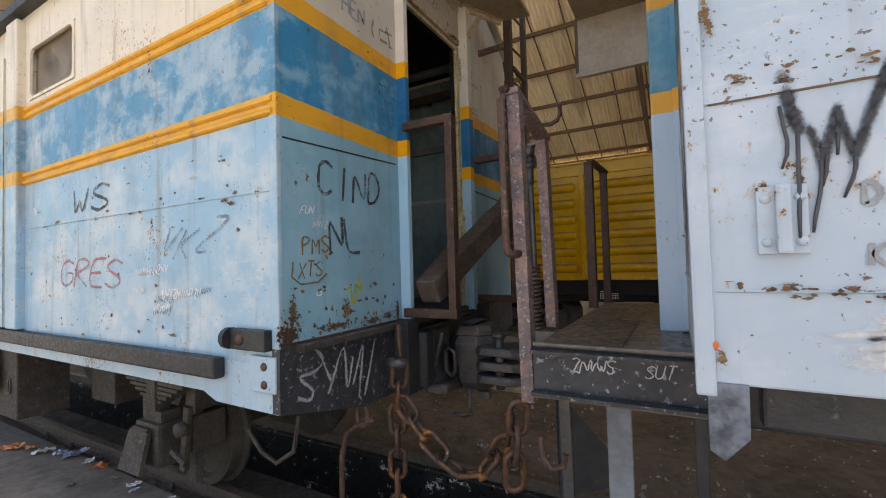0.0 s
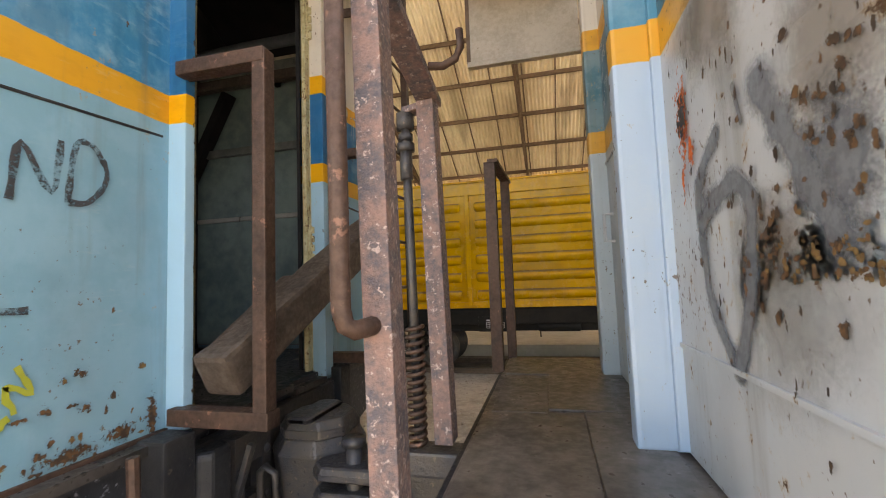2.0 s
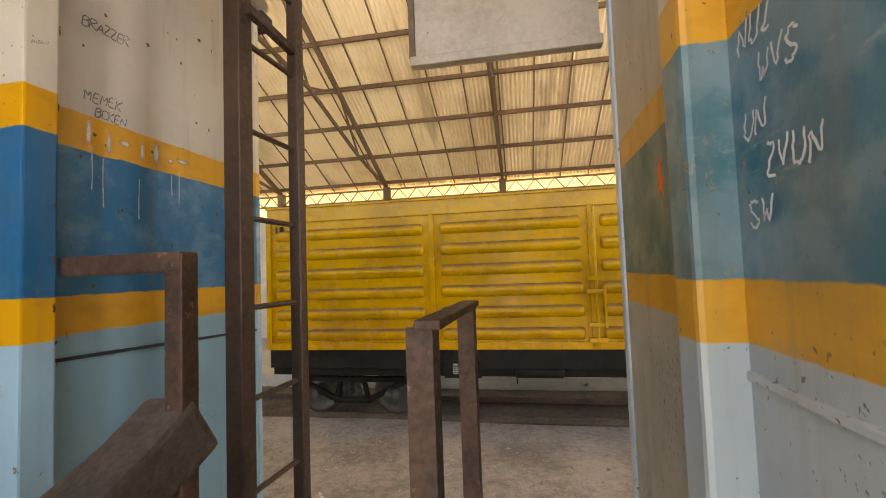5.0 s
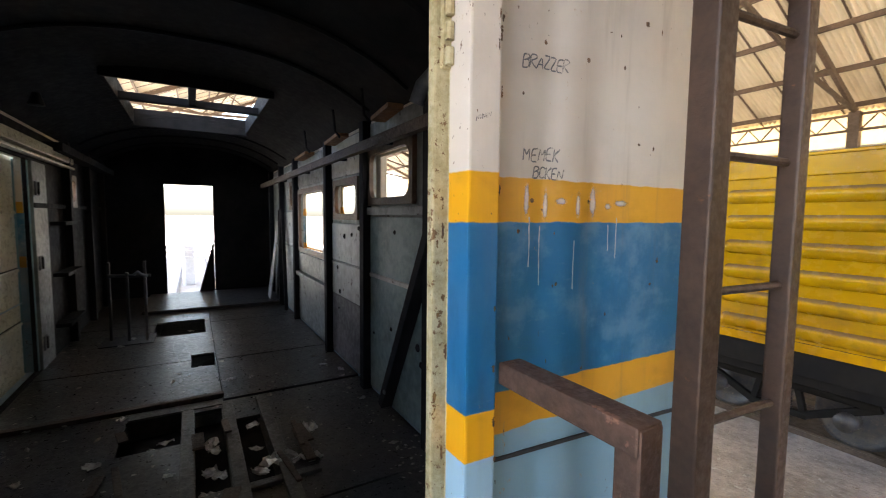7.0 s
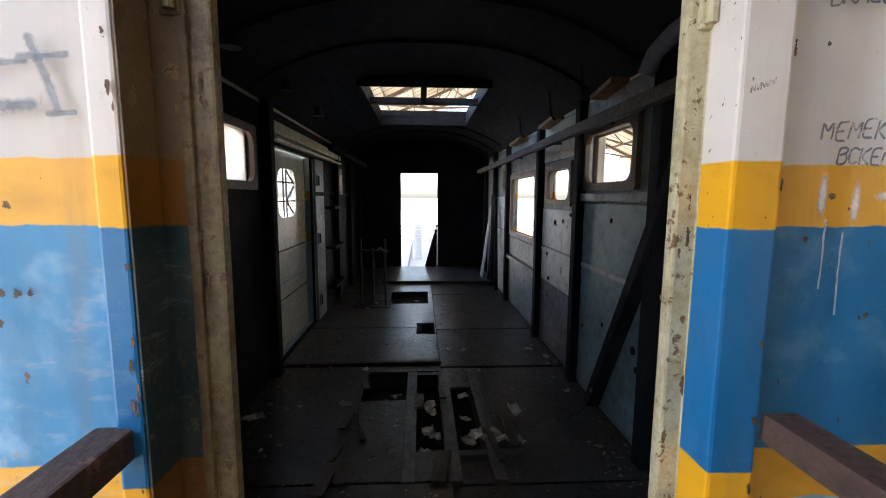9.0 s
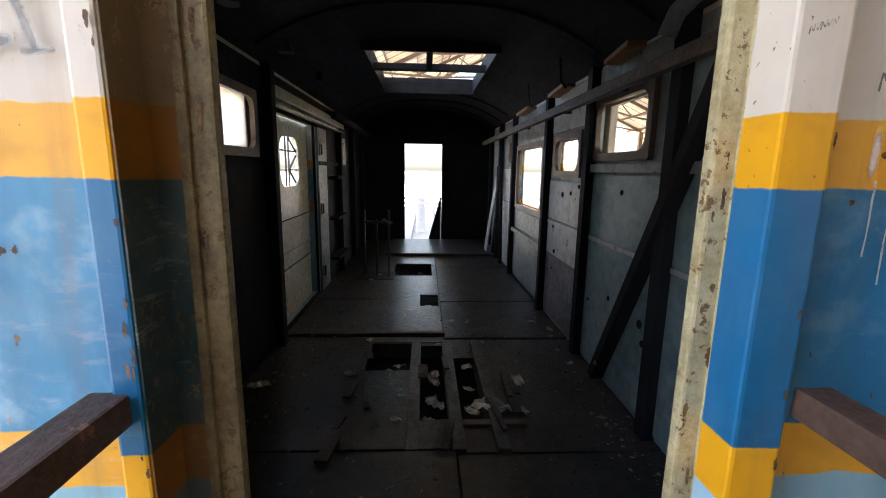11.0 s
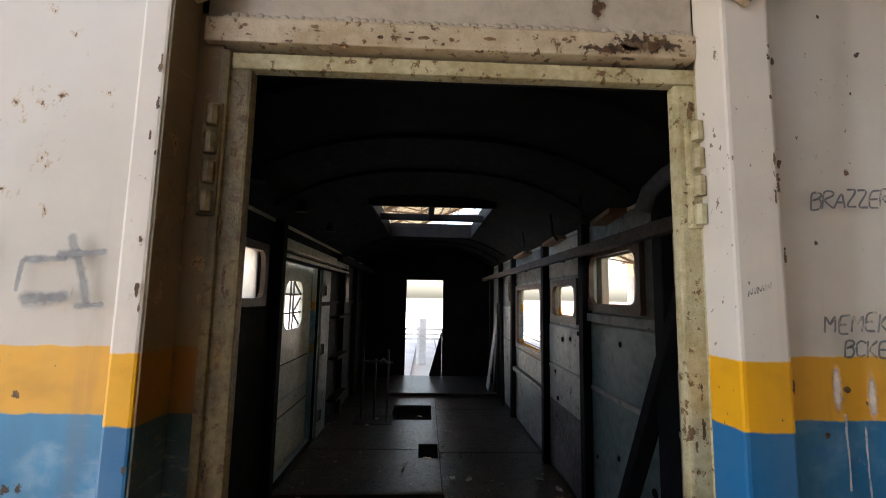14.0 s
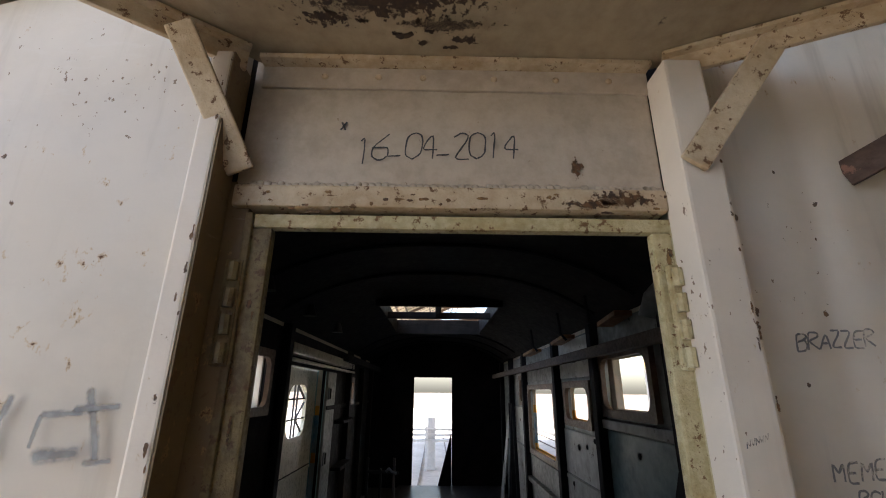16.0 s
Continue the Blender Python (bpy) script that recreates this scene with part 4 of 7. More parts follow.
part("header_panel", box(-0.12, -0.082, -0.44, 0.45, 3.285, 3.72, 0.004), M_CREAM, van, "cream header panel with a handwritten date")
part("lintel", box(-0.13, -0.068, -0.437, 0.447, 3.240, 3.288, 0.006), M_BRACKET, van, "rust-bitten lintel")
# weld beads along the lintel
bm = bmesh.new()
rnd = random.Random(5)
for k in range(60):
    rivet((-0.075 + rnd.uniform(-0.002, 0.002), -0.40 + k * 0.0142, 3.29 + rnd.uniform(-0.003, 0.003)), 0.008, (1, 0, 0.4), bm)
part("weld_bead", bm, M_CREAM, van)
frame_ob = part("door_frame", box(-0.112, -0.085, DOOR_L - 0.045, DOOR_L, FLOOR_Z, DOOR_T, 0.006), M_FRAMEDARK, van, "yellowed chipped steel door frame, left post coloured as if shaded")
part("frame_post", box(-0.112, -0.085, DOOR_R, DOOR_R + 0.045, FLOOR_Z, DOOR_T, 0.006), M_FRAME, frame_ob)
part("frame_head", box(-0.112, -0.085, DOOR_L - 0.045, DOOR_R + 0.045, DOOR_T, DOOR_T + 0.03, 0.005), M_FRAME, frame_ob)
for y, s in ((DOOR_L - 0.045, -1), (DOOR_R + 0.045, 1)):
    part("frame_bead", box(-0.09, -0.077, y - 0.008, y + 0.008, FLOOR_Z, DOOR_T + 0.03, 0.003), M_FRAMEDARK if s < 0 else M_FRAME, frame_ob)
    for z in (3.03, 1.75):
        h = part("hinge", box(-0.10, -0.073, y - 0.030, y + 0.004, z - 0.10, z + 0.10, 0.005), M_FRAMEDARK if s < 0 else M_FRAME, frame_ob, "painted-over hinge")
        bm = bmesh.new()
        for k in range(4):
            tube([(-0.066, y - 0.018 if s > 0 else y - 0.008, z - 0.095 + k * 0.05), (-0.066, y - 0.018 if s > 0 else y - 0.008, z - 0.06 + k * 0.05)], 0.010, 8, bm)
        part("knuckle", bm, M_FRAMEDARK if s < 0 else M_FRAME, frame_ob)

# hood over the door with its brackets
part("hood", sheet([(-0.08, -0.43, 3.60), (0.13, -0.69, 3.60), (0.40, -0.78, 3.60), (0.40, 0.95, 3.60), (0.15, 0.89, 3.60), (-0.08, 0.46, 3.60)], -0.03), M_HOOD, van, "brown-stained cream hood with flaking paint")
part("hood_angle", box(-0.082, -0.045, -0.42, 0.45, 3.585, 3.598, 0.002), M_BRACKET, van)
part("hood_angle", box(-0.082, -0.074, -0.42, 0.45, 3.53, 3.586, 0.002), M_CREAM, van)
for y in (-0.28, -0.16, -0.06, 0.10, 0.24, 0.36):
    part("bolt", rivet((-0.073, y, 3.56), 0.008, (1, 0, 0), bmesh.new()), M_BRACKET, van)
for s, y0, bar, foot, strut in ((-1, -0.44, (0.13, -0.67), (-0.05, -0.418), (0.065, -0.53)), (1, 0.47, (0.15, 0.87), (0.010, 0.462), (0.045, 0.648))):
    part("bracket_bar", beam((-0.04, y0, 3.57), (*bar, 3.575), 0.012, 0.055, bevel=0.003), M_BRACKET, van, "rust-bitten angle bracket")
    part("bracket_flange", beam((-0.04, y0, 3.592), (*bar, 3.592), 0.05, 0.010, bevel=0.002), M_BRACKET, van)
    part("bracket_strut", beam((*foot, 3.305), (*strut, 3.565), 0.054, 0.014, up=(1, 0, 0), bevel=0.004), M_BRACKET, van, "rust-bitten flat-bar strut")

# buffer beam and details under the end panels
part("buffer_beam", sheet([(-0.05, -1.46, 1.045), (-0.05, -1.46, 0.76), (-0.05, -0.9, 0.63), (-0.05, 0.9, 0.63), (-0.05, 1.46, 0.76), (-0.05, 1.46, 1.045)], 0.05), M_CHANNEL, van, "black buffer beam with chalky scrawl")
for y in (-0.70, -0.62, -0.88):
    part("beam_bolt", rivet((-0.05, y, 0.70), 0.022, (1, 0, 0), bmesh.new()), M_BLACK, van)
part("rusty_edge", box(-0.068, -0.052, -1.45, -0.5, 1.035, 1.062, 0.004), M_RUST, van)
part("headstock_block", box(-0.05, 0.06, -0.62, -0.50, 0.62, 1.06, 0.01), M_BLACK, van)
part("headstock_block", box(-0.05, 0.06, 0.50, 0.62, 0.62, 1.06, 0.01), M_BLACK, van)
for y, x0, nm in ((-0.50, 0.0, "near"), (0.57, 0.0, "far")):
    g = part("hand_hoop", beam((-0.01, y, 2.275), (0.336, y, 2.275), 0.062, 0.05, bevel=0.006), M_RUST, van, "rusty angle-iron hand hoop beside the door")
    part("upright", beam((0.315, y, 2.296), (0.315, y, 1.10), 0.05, 0.055, up=(0, 1, 0), bevel=0.006), M_RUST, g)
    part("foot_bar", box(-0.03, 0.346, y - 0.03, y + 0.035, 1.075, 1.13, 0.005), M_RUST, g)

# ladder on the far end panel
lad = part("ladder", beam((0.165, 1.0, 1.05), (0.165, 1.0, 3.95), 0.065, 0.075, up=(0, 1, 0), bevel=0.006), M_LADDER, van, "brown steel ladder on brackets")
part("ladder_rail", beam((0.205, 1.33, 1.05), (0.205, 1.33, 3.95), 0.05, 0.055, up=(0, 1, 0), bevel=0.006), M_LADDER, lad)
for k in range(8):
    part("rung", tube([(0.175, 1.0, 1.48 + 0.322 * k), (0.203, 1.33, 1.48 + 0.322 * k)], 0.011, 8), M_LADDER, lad)
for z in (3.42,):
    part("ladder_bracket", beam((PX, 0.83, z - 0.09), (0.165, 0.99, z), 0.012, 0.06, bevel=0.003), M_RUST, lad)
part("ladder_bracket", box(0.19, 0.22, 1.0, 1.33, 3.18, 3.215, 0.004), M_LADDER, lad)

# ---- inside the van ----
part("end_lining", holed(-1.40, 1.40, FLOOR_Z, 3.9, LEN, LEN + 0.06, [(-0.48, 0.33, FLOOR_Z, 3.17)], axis="x"), M_NEARBLACK, van, "near-black far end wall")
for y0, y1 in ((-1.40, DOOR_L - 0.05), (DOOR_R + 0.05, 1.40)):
    part("end_lining", box(-0.175, -0.125, y0, y1, FLOOR_Z, 3.9), M_NEARBLACK, van)
part("end_lining", box(-0.175, -0.135, DOOR_L - 0.05, DOOR_R + 0.05, DOOR_T + 0.03, 3.9), M_NEARBLACK, van)
HOLES = [(-3.13, -2.60, -0.51, -0.15), (-3.08, -1.90, -0.065, 0.125), (-2.88, -1.95, 0.215, 0.39), (-6.53, -5.70, -0.52, 0.08), (-4.70, -4.24, -0.09, 0.135)]


def floor_sheet(x0, x1, y0, y1, z=FLOOR_Z):
    """One board sheet of the floor, with the rotten openings left out."""
    hs = [(max(a, x0), min(b, x1), max(c, y0), min(d, y1)) for a, b, c, d in HOLES]
    hs = [h for h in hs if h[0] < h[1] and h[2] < h[3]]
    m = holed(x0, x1, y0, y1, z - 0.03, z, hs)
    for v in m.verts:
        v.co = (v.co.x, v.co.z, v.co.y)
    bmesh.ops.recalc_face_normals(m, faces=m.faces[:])
    return m


for x0, x1 in ((-8.92, -6.42), (-6.40, -4.52), (-4.50, -3.34), (-3.29, -1.62), (-1.60, 0.0)):
    for y0, y1, dz in ((-1.365, 0.145, 0.0), (0.16, 1.365, -0.028)):
        part("floor_board", floor_sheet(x0, x1, y0, y1, FLOOR_Z + dz), M_FLOOR, van, "worn dark floor sheet")
part("floor_bed", box(LEN, PX, -1.40, 1.40, 0.86, 0.90), M_NEARBLACK, van)
for y in (-0.108, 0.17, 0.43):
    part("joist", box(-3.2, -1.6, y - 0.04, y + 0.04, 0.90, 1.058, 0.006), M_JOIST, van, "grey worn floor joist")
part("joist", box(-3.24, -3.14, -0.50, 0.14, 0.90, 1.060, 0.006), M_JOIST, van)
part("joist", box(-1.92, -1.86, 0.0, 0.62, 0.96, 1.046, 0.006), M_JOIST, van)
rnd = random.Random(15)
for k in range(13):
    px, py, a = rnd.uniform(-3.0, -1.75), rnd.choice((-0.52, -0.10, 0.16, 0.43, 0.60)) + rnd.uniform(-0.06, 0.06), rnd.gauss(0, 0.10)
    ln = rnd.uniform(0.12, 0.5)
    part("broken_plank", beam((px, py, FLOOR_Z + 0.012), (px + ln * math.cos(a), py + ln * math.sin(a), FLOOR_Z + 0.014 + rnd.uniform(0, 0.02)), rnd.uniform(0.03, 0.09), 0.016, bevel=0.003), M_WOOD, van, "splintered floor plank")
part("floor_lip", beam((-3.33, -1.3, 1.062), (-3.35, 0.16, 1.062), 0.06, 0.035, bevel=0.006), M_WOOD, van)
part("far_step", box(-8.9, -7.2, -0.75, 1.33, FLOOR_Z + 0.002, FLOOR_Z + 0.05, 0.01), M_FLOOR, van)

# posts, rails and sheets along the inner walls
for x, sides in ((-1.75, (-1, 1)), (-3.12, (-1,)), (-2.99, (1,)), (-4.22, (1,)), (-6.02, (-1, 1)), (-7.2, (-1, 1)), (-8.3, (-1, 1))):
    for s in sides:
        part("wall_post", box(x - 0.05, x + 0.05, *sorted((s * 1.28, s * 1.36)), FLOOR_Z - 0.03, 3.45, 0.006), M_NEARBLACK, van, "near-black upright wall post")
part("wall_rail", box(-8.8, -0.25, 1.19, 1.25, 3.155, 3.235, 0.006), M_WOOD, van, "dark brown rail along the wall")
for x in (-0.9, -2.4, -3.6, -5.2, -6.9):
    part("rail_bracket", box(x - 0.02, x + 0.02, 1.24, 1.362, 3.17, 3.22, 0.004), M_NEARBLACK, van)
part("wall_rail", box(-2.93, -0.25, 1.31, 1.363, 2.625, 2.69, 0.006), M_INWALL, van)
part("wall_rail", box(-5.97, -4.28, 1.30, 1.363, 1.72, 1.78, 0.006), M_INWALL, van)
part("wall_rail", box(-8.8, -4.8, -1.363, -1.33, 2.66, 2.71, 0.006), M_NEARBLACK, van)
part("wall_rail", box(-8.8, -5.3, -1.363, -1.20, 3.27, 3.36, 0.006), M_NEARBLACK, van)
# lining sheets between the posts, with a pale bead at each joint
for x0, x1, z0, z1, mat in ((-2.93, -1.82, 2.11, 2.61, M_INTEAL), (-2.93, -1.82, 1.06, 2.07, M_INTEAL), (-4.15, -3.06, 2.125, 2.53, M_INPALE), (-4.15, -3.06, 1.74, 2.085, M_INPALE), (-4.15, -3.06, 1.06, 1.735, M_INDULL), (-5.95, -4.28, 1.06, 1.71, M_INWALL), (-5.95, -4.28, 1.80, 2.06, M_INWALL), (-4.15, -3.06, 3.03, 3.40, M_INPALE), (-5.95, -4.28, 3.03, 3.40, M_INWALL), (-7.1, -6.12, 1.06, 2.1, M_INPALE), (-7.1, -6.12, 2.13, 2.66, M_INPALE), (-1.7, -0.25, 2.11, 3.2, M_INTEAL), (-1.7, -0.25, 1.06, 2.07, M_INTEAL), (-2.93, -1.82, 3.23, 3.42, M_INWALL)):
    part("lining_sheet", box(x0, x1, 1.345, 1.367, z0, z1, 0.004), mat, van)
for x0, x1 in ((-2.93, -1.82), (-4.15, -3.06), (-1.7, -0.25)):
    part("sheet_bead", box(x0, x1, 1.336, 1.366, 2.072, 2.108, 0.008), M_INPALE, van, "pale bead along the sheet joint")
rnd = random.Random(52)
for x0, x1 in ((-2.93, -1.82), (-4.15, -3.06)):
    for k in range(6):
        part("sheet_hole", rivet((rnd.uniform(x0 + 0.08, x1 - 0.08), 1.345, rnd.uniform(1.5, 2.55)), rnd.uniform(0.012, 0.03), (0, -1, 0), bmesh.new()), M_NEARBLACK, van)
part("brace", beam((-2.47, 1.295, 1.07), (-1.34, 1.295, 3.15), 0.075, 0.10, up=(0, 1, 0), bevel=0.006), M_NEARBLACK, van, "dark slanting wall brace")
part("brace_bolt", rivet((-2.36, 1.243, 1.22), 0.02, (0, -1, 0), bmesh.new()), M_GREYBAR, van)
for xa, xb in ((-7.35, -7.05), (-7.0, -7.3), (-6.5, -7.0)):
    part("brace", beam((xa, 1.25, 1.07), (xb, 1.30, 2.7), 0.05, 0.05, up=(0, 1, 0)), M_NEARBLACK, van)
part("loose_board", beam((-7.6, 1.15, 1.10), (-7.4, 1.30, 2.5), 0.02, 0.28, up=(1, 0, 0), bevel=0.004), M_INPALE, van)

# windows
for wins, s in ((LEFT_WIN, -1), (RIGHT_WIN, 1)):
    for k, (x0, x1, z0, z1) in enumerate(wins):
        if z0 < 1.2:
            continue
        w, h = x1 - x0, z1 - z0
        wn_ob = part("window", round_frame((x0 + x1) / 2, (z0 + z1) / 2, w - 0.05, h - 0.05, 0.09, 0.062, *sorted((s * 1.325, s * 1.362))), M_WINFRAME, van, "round-cornered window frame")
        part("outer_frame", round_frame((x0 + x1) / 2 - (0.05 if s > 0 else 0), (z0 + z1) / 2, w - 0.05 + (0.10 if s > 0 else 0), h - 0.05, 0.06, 0.02, *sorted((s * 1.44, s * 1.458))), M_SIDE, wn_ob)
        if s < 0 and k == 0:
            pane = part("pane", box(x0, x1, *sorted((s * 1.405, s * 1.410)), z0, z1), M_PANE, wn_ob, "dusty window pane")
# sliding door inside the near wall, with its rounded window and bars
part("door_sill", box(-4.98, -3.31, -1.474, -1.366, 0.98, 1.052, 0.004), M_FLOOR, van)
dr = part("sliding_door", holed(-5.02, -3.16, 1.0, 3.14, -1.505, -1.475, [(-4.42, -3.74, 2.40, 2.97)]), M_DOORIN, van, "grey-green sliding door with a barred round-cornered window")
part("door_skin", holed(-5.02, -3.16, 1.0, 3.14, -1.512, -1.506, [(-4.42, -3.74, 2.40, 2.97)]), M_SIDE, dr, "faded blue outer skin")
part("door_window", round_frame(-4.08, 2.685, 0.62, 0.51, 0.15, 0.04, -1.508, -1.466), M_DOORIN, dr)
for z in (1.56, 2.07):
    part("door_bead", box(-5.0, -3.36, -1.477, -1.455, z - 0.012, z + 0.012, 0.004), M_DOORIN, dr)
    part("bead_groove", box(-5.0, -3.36, -1.4765, -1.4735, z + 0.013, z + 0.024), M_NEARBLACK, dr)
part("door_bead", box(-5.0, -4.42, -1.477, -1.455, 2.60, 2.63, 0.004), M_DOORIN, dr)
for p, q in (((-4.02, 2.42), (-4.02, 2.96)), ((-4.12, 2.42), (-4.12, 2.96)), ((-4.4, 2.60), (-3.75, 2.60)), ((-4.4, 2.80), (-3.75, 2.80)), ((-4.38, 2.44), (-4.12, 2.60)), ((-4.12, 2.60), (-4.38, 2.76)), ((-4.38, 2.80), (-4.12, 2.94))):
    part("window_bar", beam((p[0], -1.49, p[1]), (q[0], -1.49, q[1]), 0.016, 0.016), M_BLACK, dr)
part("door_rail", box(-6.2, -3.2, -1.38, -1.28, 3.20, 3.30, 0.008), M_DOORIN, van, "grey-green runner over the door")
part("door_rail", box(-6.2, -3.2, -1.34, -1.27, 3.14, 3.165, 0.006), M_DOORIN, van)
part("door_edge", box(-4.79, -4.742, -1.468, -1.362, 1.08, 3.11, 0.006), M_CYAN, van, "cyan painted door jamb")
gb = part("jamb_board", box(-5.24, -4.795, -1.372, -1.338, 1.07, 3.11, 0.006), M_INWALL, van, "grey-green board beside the door opening")
for z in (2.85, 2.12, 1.32):
    part("hinge_plate", box(-4.95, -4.84, -1.340, -1.325, z - 0.07, z + 0.07, 0.004), M_GREYBAR, gb)
    part("hinge_pin", tube([(-4.90, -1.322, z - 0.06), (-4.90, -1.322, z + 0.06)], 0.012, 8), M_BLACK, gb)
for z in (1.4, 1.95, 2.5):
    part("wall_shelf_arm", box(-6.0, -5.26, -1.33, -1.20, z - 0.02, z + 0.02, 0.004), M_NEARBLACK, van)
# brake stand on the floor
bs = thing("brake_stand", "rusty iron brake stand with a side handle on the van floor", "brake stand")
part("post", beam((-5.58, -0.555, 1.05), (-5.58, -0.555, 2.04), 0.055, 0.03, bevel=0.004), M_IRON, bs)
part("post", beam((-5.75, -0.93, 1.05), (-5.75, -0.93, 2.02), 0.05, 0.03, bevel=0.004), M_BLACK, bs)
part("post", beam((-5.65, -0.74, 1.05), (-5.65, -0.74, 1.90), 0.05, 0.03, bevel=0.004), M_BLACK, bs)
part("crossbar", tube([(-5.70, -0.93, 1.86), (-5.60, -0.50, 1.86)], 0.022, 8), M_BLACK, bs)
smooth(part("handle", tube([(-5.57, -0.66, 1.88), (-5.55, -0.62, 1.92), (-5.55, -0.58, 1.88), (-5.56, -0.52, 1.86)], 0.016, 8), M_GREYBAR, bs))
part("foot_plate", box(-5.9, -5.45, -1.02, -0.48, 1.05, 1.062, 0.003), M_BLACK, bs)

# pipes and scraps under the roof of the van
smooth(part("roof_pipe", tube([(-0.4, 1.22, 3.48), (-1.1, 1.22, 3.48), (-1.5, 1.21, 3.46), (-1.62, 1.18, 3.40), (-1.66, 1.16, 3.30)], 0.045, 12), M_GREYBAR, van, "grey steel pipe under the roof"))
for k, (xx, zz, ln) in enumerate(((-2.35, 3.385, 0.42), (-3.7, 3.385, 0.5), (-5.2, 3.385, 0.6))):
    bd_ = thing("board_scrap", "orange-brown board scrap lying on the wall rail", "board")
    part("board", beam((xx - ln / 2, 1.27, zz), (xx + ln / 2, 1.24 + 0.02 * k, zz + 0.02), 0.12, 0.035, bevel=0.004), M_SCRAP, bd_)
for xx in (-2.6, -3.4, -4.6):
    part("roof_hanger", tube([(xx, 1.15, 3.62), (xx, 1.17, 3.42), (xx + 0.05, 1.20, 3.36)], 0.012, 6), M_NEARBLACK, van)
for xx in (-2.0, -3.0, -4.1):
    part("lamp_cup", tube([(xx, -1.12, 3.60), (xx, -1.12, 3.50)], [0.03, 0.06], 12), M_BLACK, van, "small metal lamp cup")
# ---- the pale van with its end platform ----
pale = thing("railway_van", "pale grey-blue railway van with a rusty end and black platform", "railway van")
BX, BC = 1.50, 1.55
part("side_wall", box(BC, 8.0, -1.46, -1.41, 1.08, 3.47, 0.006), M_BSIDE, pale, "pale flaking side sheet with black sprayed letter")
part("side_wall", box(BC, 8.0, 1.41, 1.46, 1.08, 3.47, 0.006), M_BSIDE, pale)
part("sheet_lap", sheet([(BC + 0.01, -1.466, 1.795), (8.0, -1.466, 1.795), (8.0, -1.466, 1.815), (BC + 0.01, -1.466, 1.815)], 0.006), M_BSIDE, pale)
part("sheet_lap", box(BC + 0.03, 8.0, -1.4635, -1.459, 1.312, 1.319, 0.003), M_BSIDE, pale)
part("lap_gap", box(BC + 0.03, 8.0, -1.4645, -1.4595, 1.7905, 1.7955), M_WINFRAME, pale)
part("corner_post", box(BC - 0.025, BC + 0.022, -1.475, -1.42, 1.05, 3.47, 0.008), M_BSIDE, pale, "chipped corner post")
part("corner_post", box(BC - 0.025, BC + 0.022, 1.42, 1.475, 1.05, 3.47, 0.008), M_BSIDE, pale)
part("end_panel", sheet([(BX + 0.02, -0.45, 1.06), (BC - 0.015, -1.44, 1.06), (BC - 0.015, -1.44, 3.45), (BX + 0.02, -0.45, 3.75)], 0.04), M_BEND, pale, "grey end panel blistered with rust and grime")
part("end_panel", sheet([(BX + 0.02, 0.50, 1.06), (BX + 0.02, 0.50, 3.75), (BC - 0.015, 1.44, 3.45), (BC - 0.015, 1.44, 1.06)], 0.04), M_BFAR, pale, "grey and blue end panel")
part("end_bead", box(BX - 0.004, BX + 0.03, -0.475, -0.452, 1.06, 3.6, 0.006), M_BPILLAR, pale)
part("panel_lap", beam((BX + 0.019, -0.48, 1.33), (BC - 0.016, -1.44, 1.33), 0.012, 0.010), M_BEND, pale)
part("pillar", box(1.40, BX + 0.02, -0.455, -0.375, 1.05, 3.6, 0.012), M_BPILLAR, pale, "pale proud door pillar with orange and blue bands")
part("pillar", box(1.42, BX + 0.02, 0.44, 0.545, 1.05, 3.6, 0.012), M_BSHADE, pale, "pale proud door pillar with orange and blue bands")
door = part("end_door", box(BX - 0.005, BX + 0.03, -0.38, 0.46, 1.06, 3.3, 0.004), M_BDOOR, pale, "closed end door, scratched blue and grey")
part("door_header", box(BX - 0.008, BX + 0.03, -0.38, 0.44, 3.3, 3.75, 0.004), M_CREAM, pale)
part("door_bead", box(BX - 0.012, BX, -0.38, 0.44, 2.035, 2.05, 0.003), M_BEND, door)
part("door_handle", tube([(BX - 0.01, 0.30, 1.78), (BX - 0.05, 0.30, 1.78), (BX - 0.05, 0.30, 1.66), (BX - 0.01, 0.30, 1.66)], 0.008, 8), M_BEND, door)
part("end_wall", box(BX + 0.05, BC + 0.02, -1.4, 1.4, 1.06, 3.47), M_NEARBLACK, pale)
build_van_roof(BX + 0.02, 8.0, pale, M_CREAM, None, "roof", 0.05)
# hood plate with a turned-down far edge
cn = part("canopy", sheet([(0.68, 0.95, 3.78), (0.68, 1.6, 3.78), (1.52, 1.6, 3.78), (1.52, 0.95, 3.78)], 0.03), M_HOOD, pale, "cream hood plate at the edge of the end platform")
part("valance", box(0.68, 1.52, 1.585, 1.605, 3.24, 3.80, 0.004), M_CREAM, cn, "cream valance plate, rust-stained at one corner")
part("valance_lip", box(0.66, 1.53, 1.565, 1.625, 3.20, 3.245, 0.006), M_CREAM, cn)
part("valance_edge", box(0.655, 0.685, 1.575, 1.62, 3.24, 3.80, 0.004), M_STEEL, cn)

# platform of chequered plates on black channels
pf = part("platform", box(0.95, 1.55, -0.965, 0.86, 1.035, 1.05, 0.003), M_PLATE, pale, "dusty brown steel platform of laid plates")
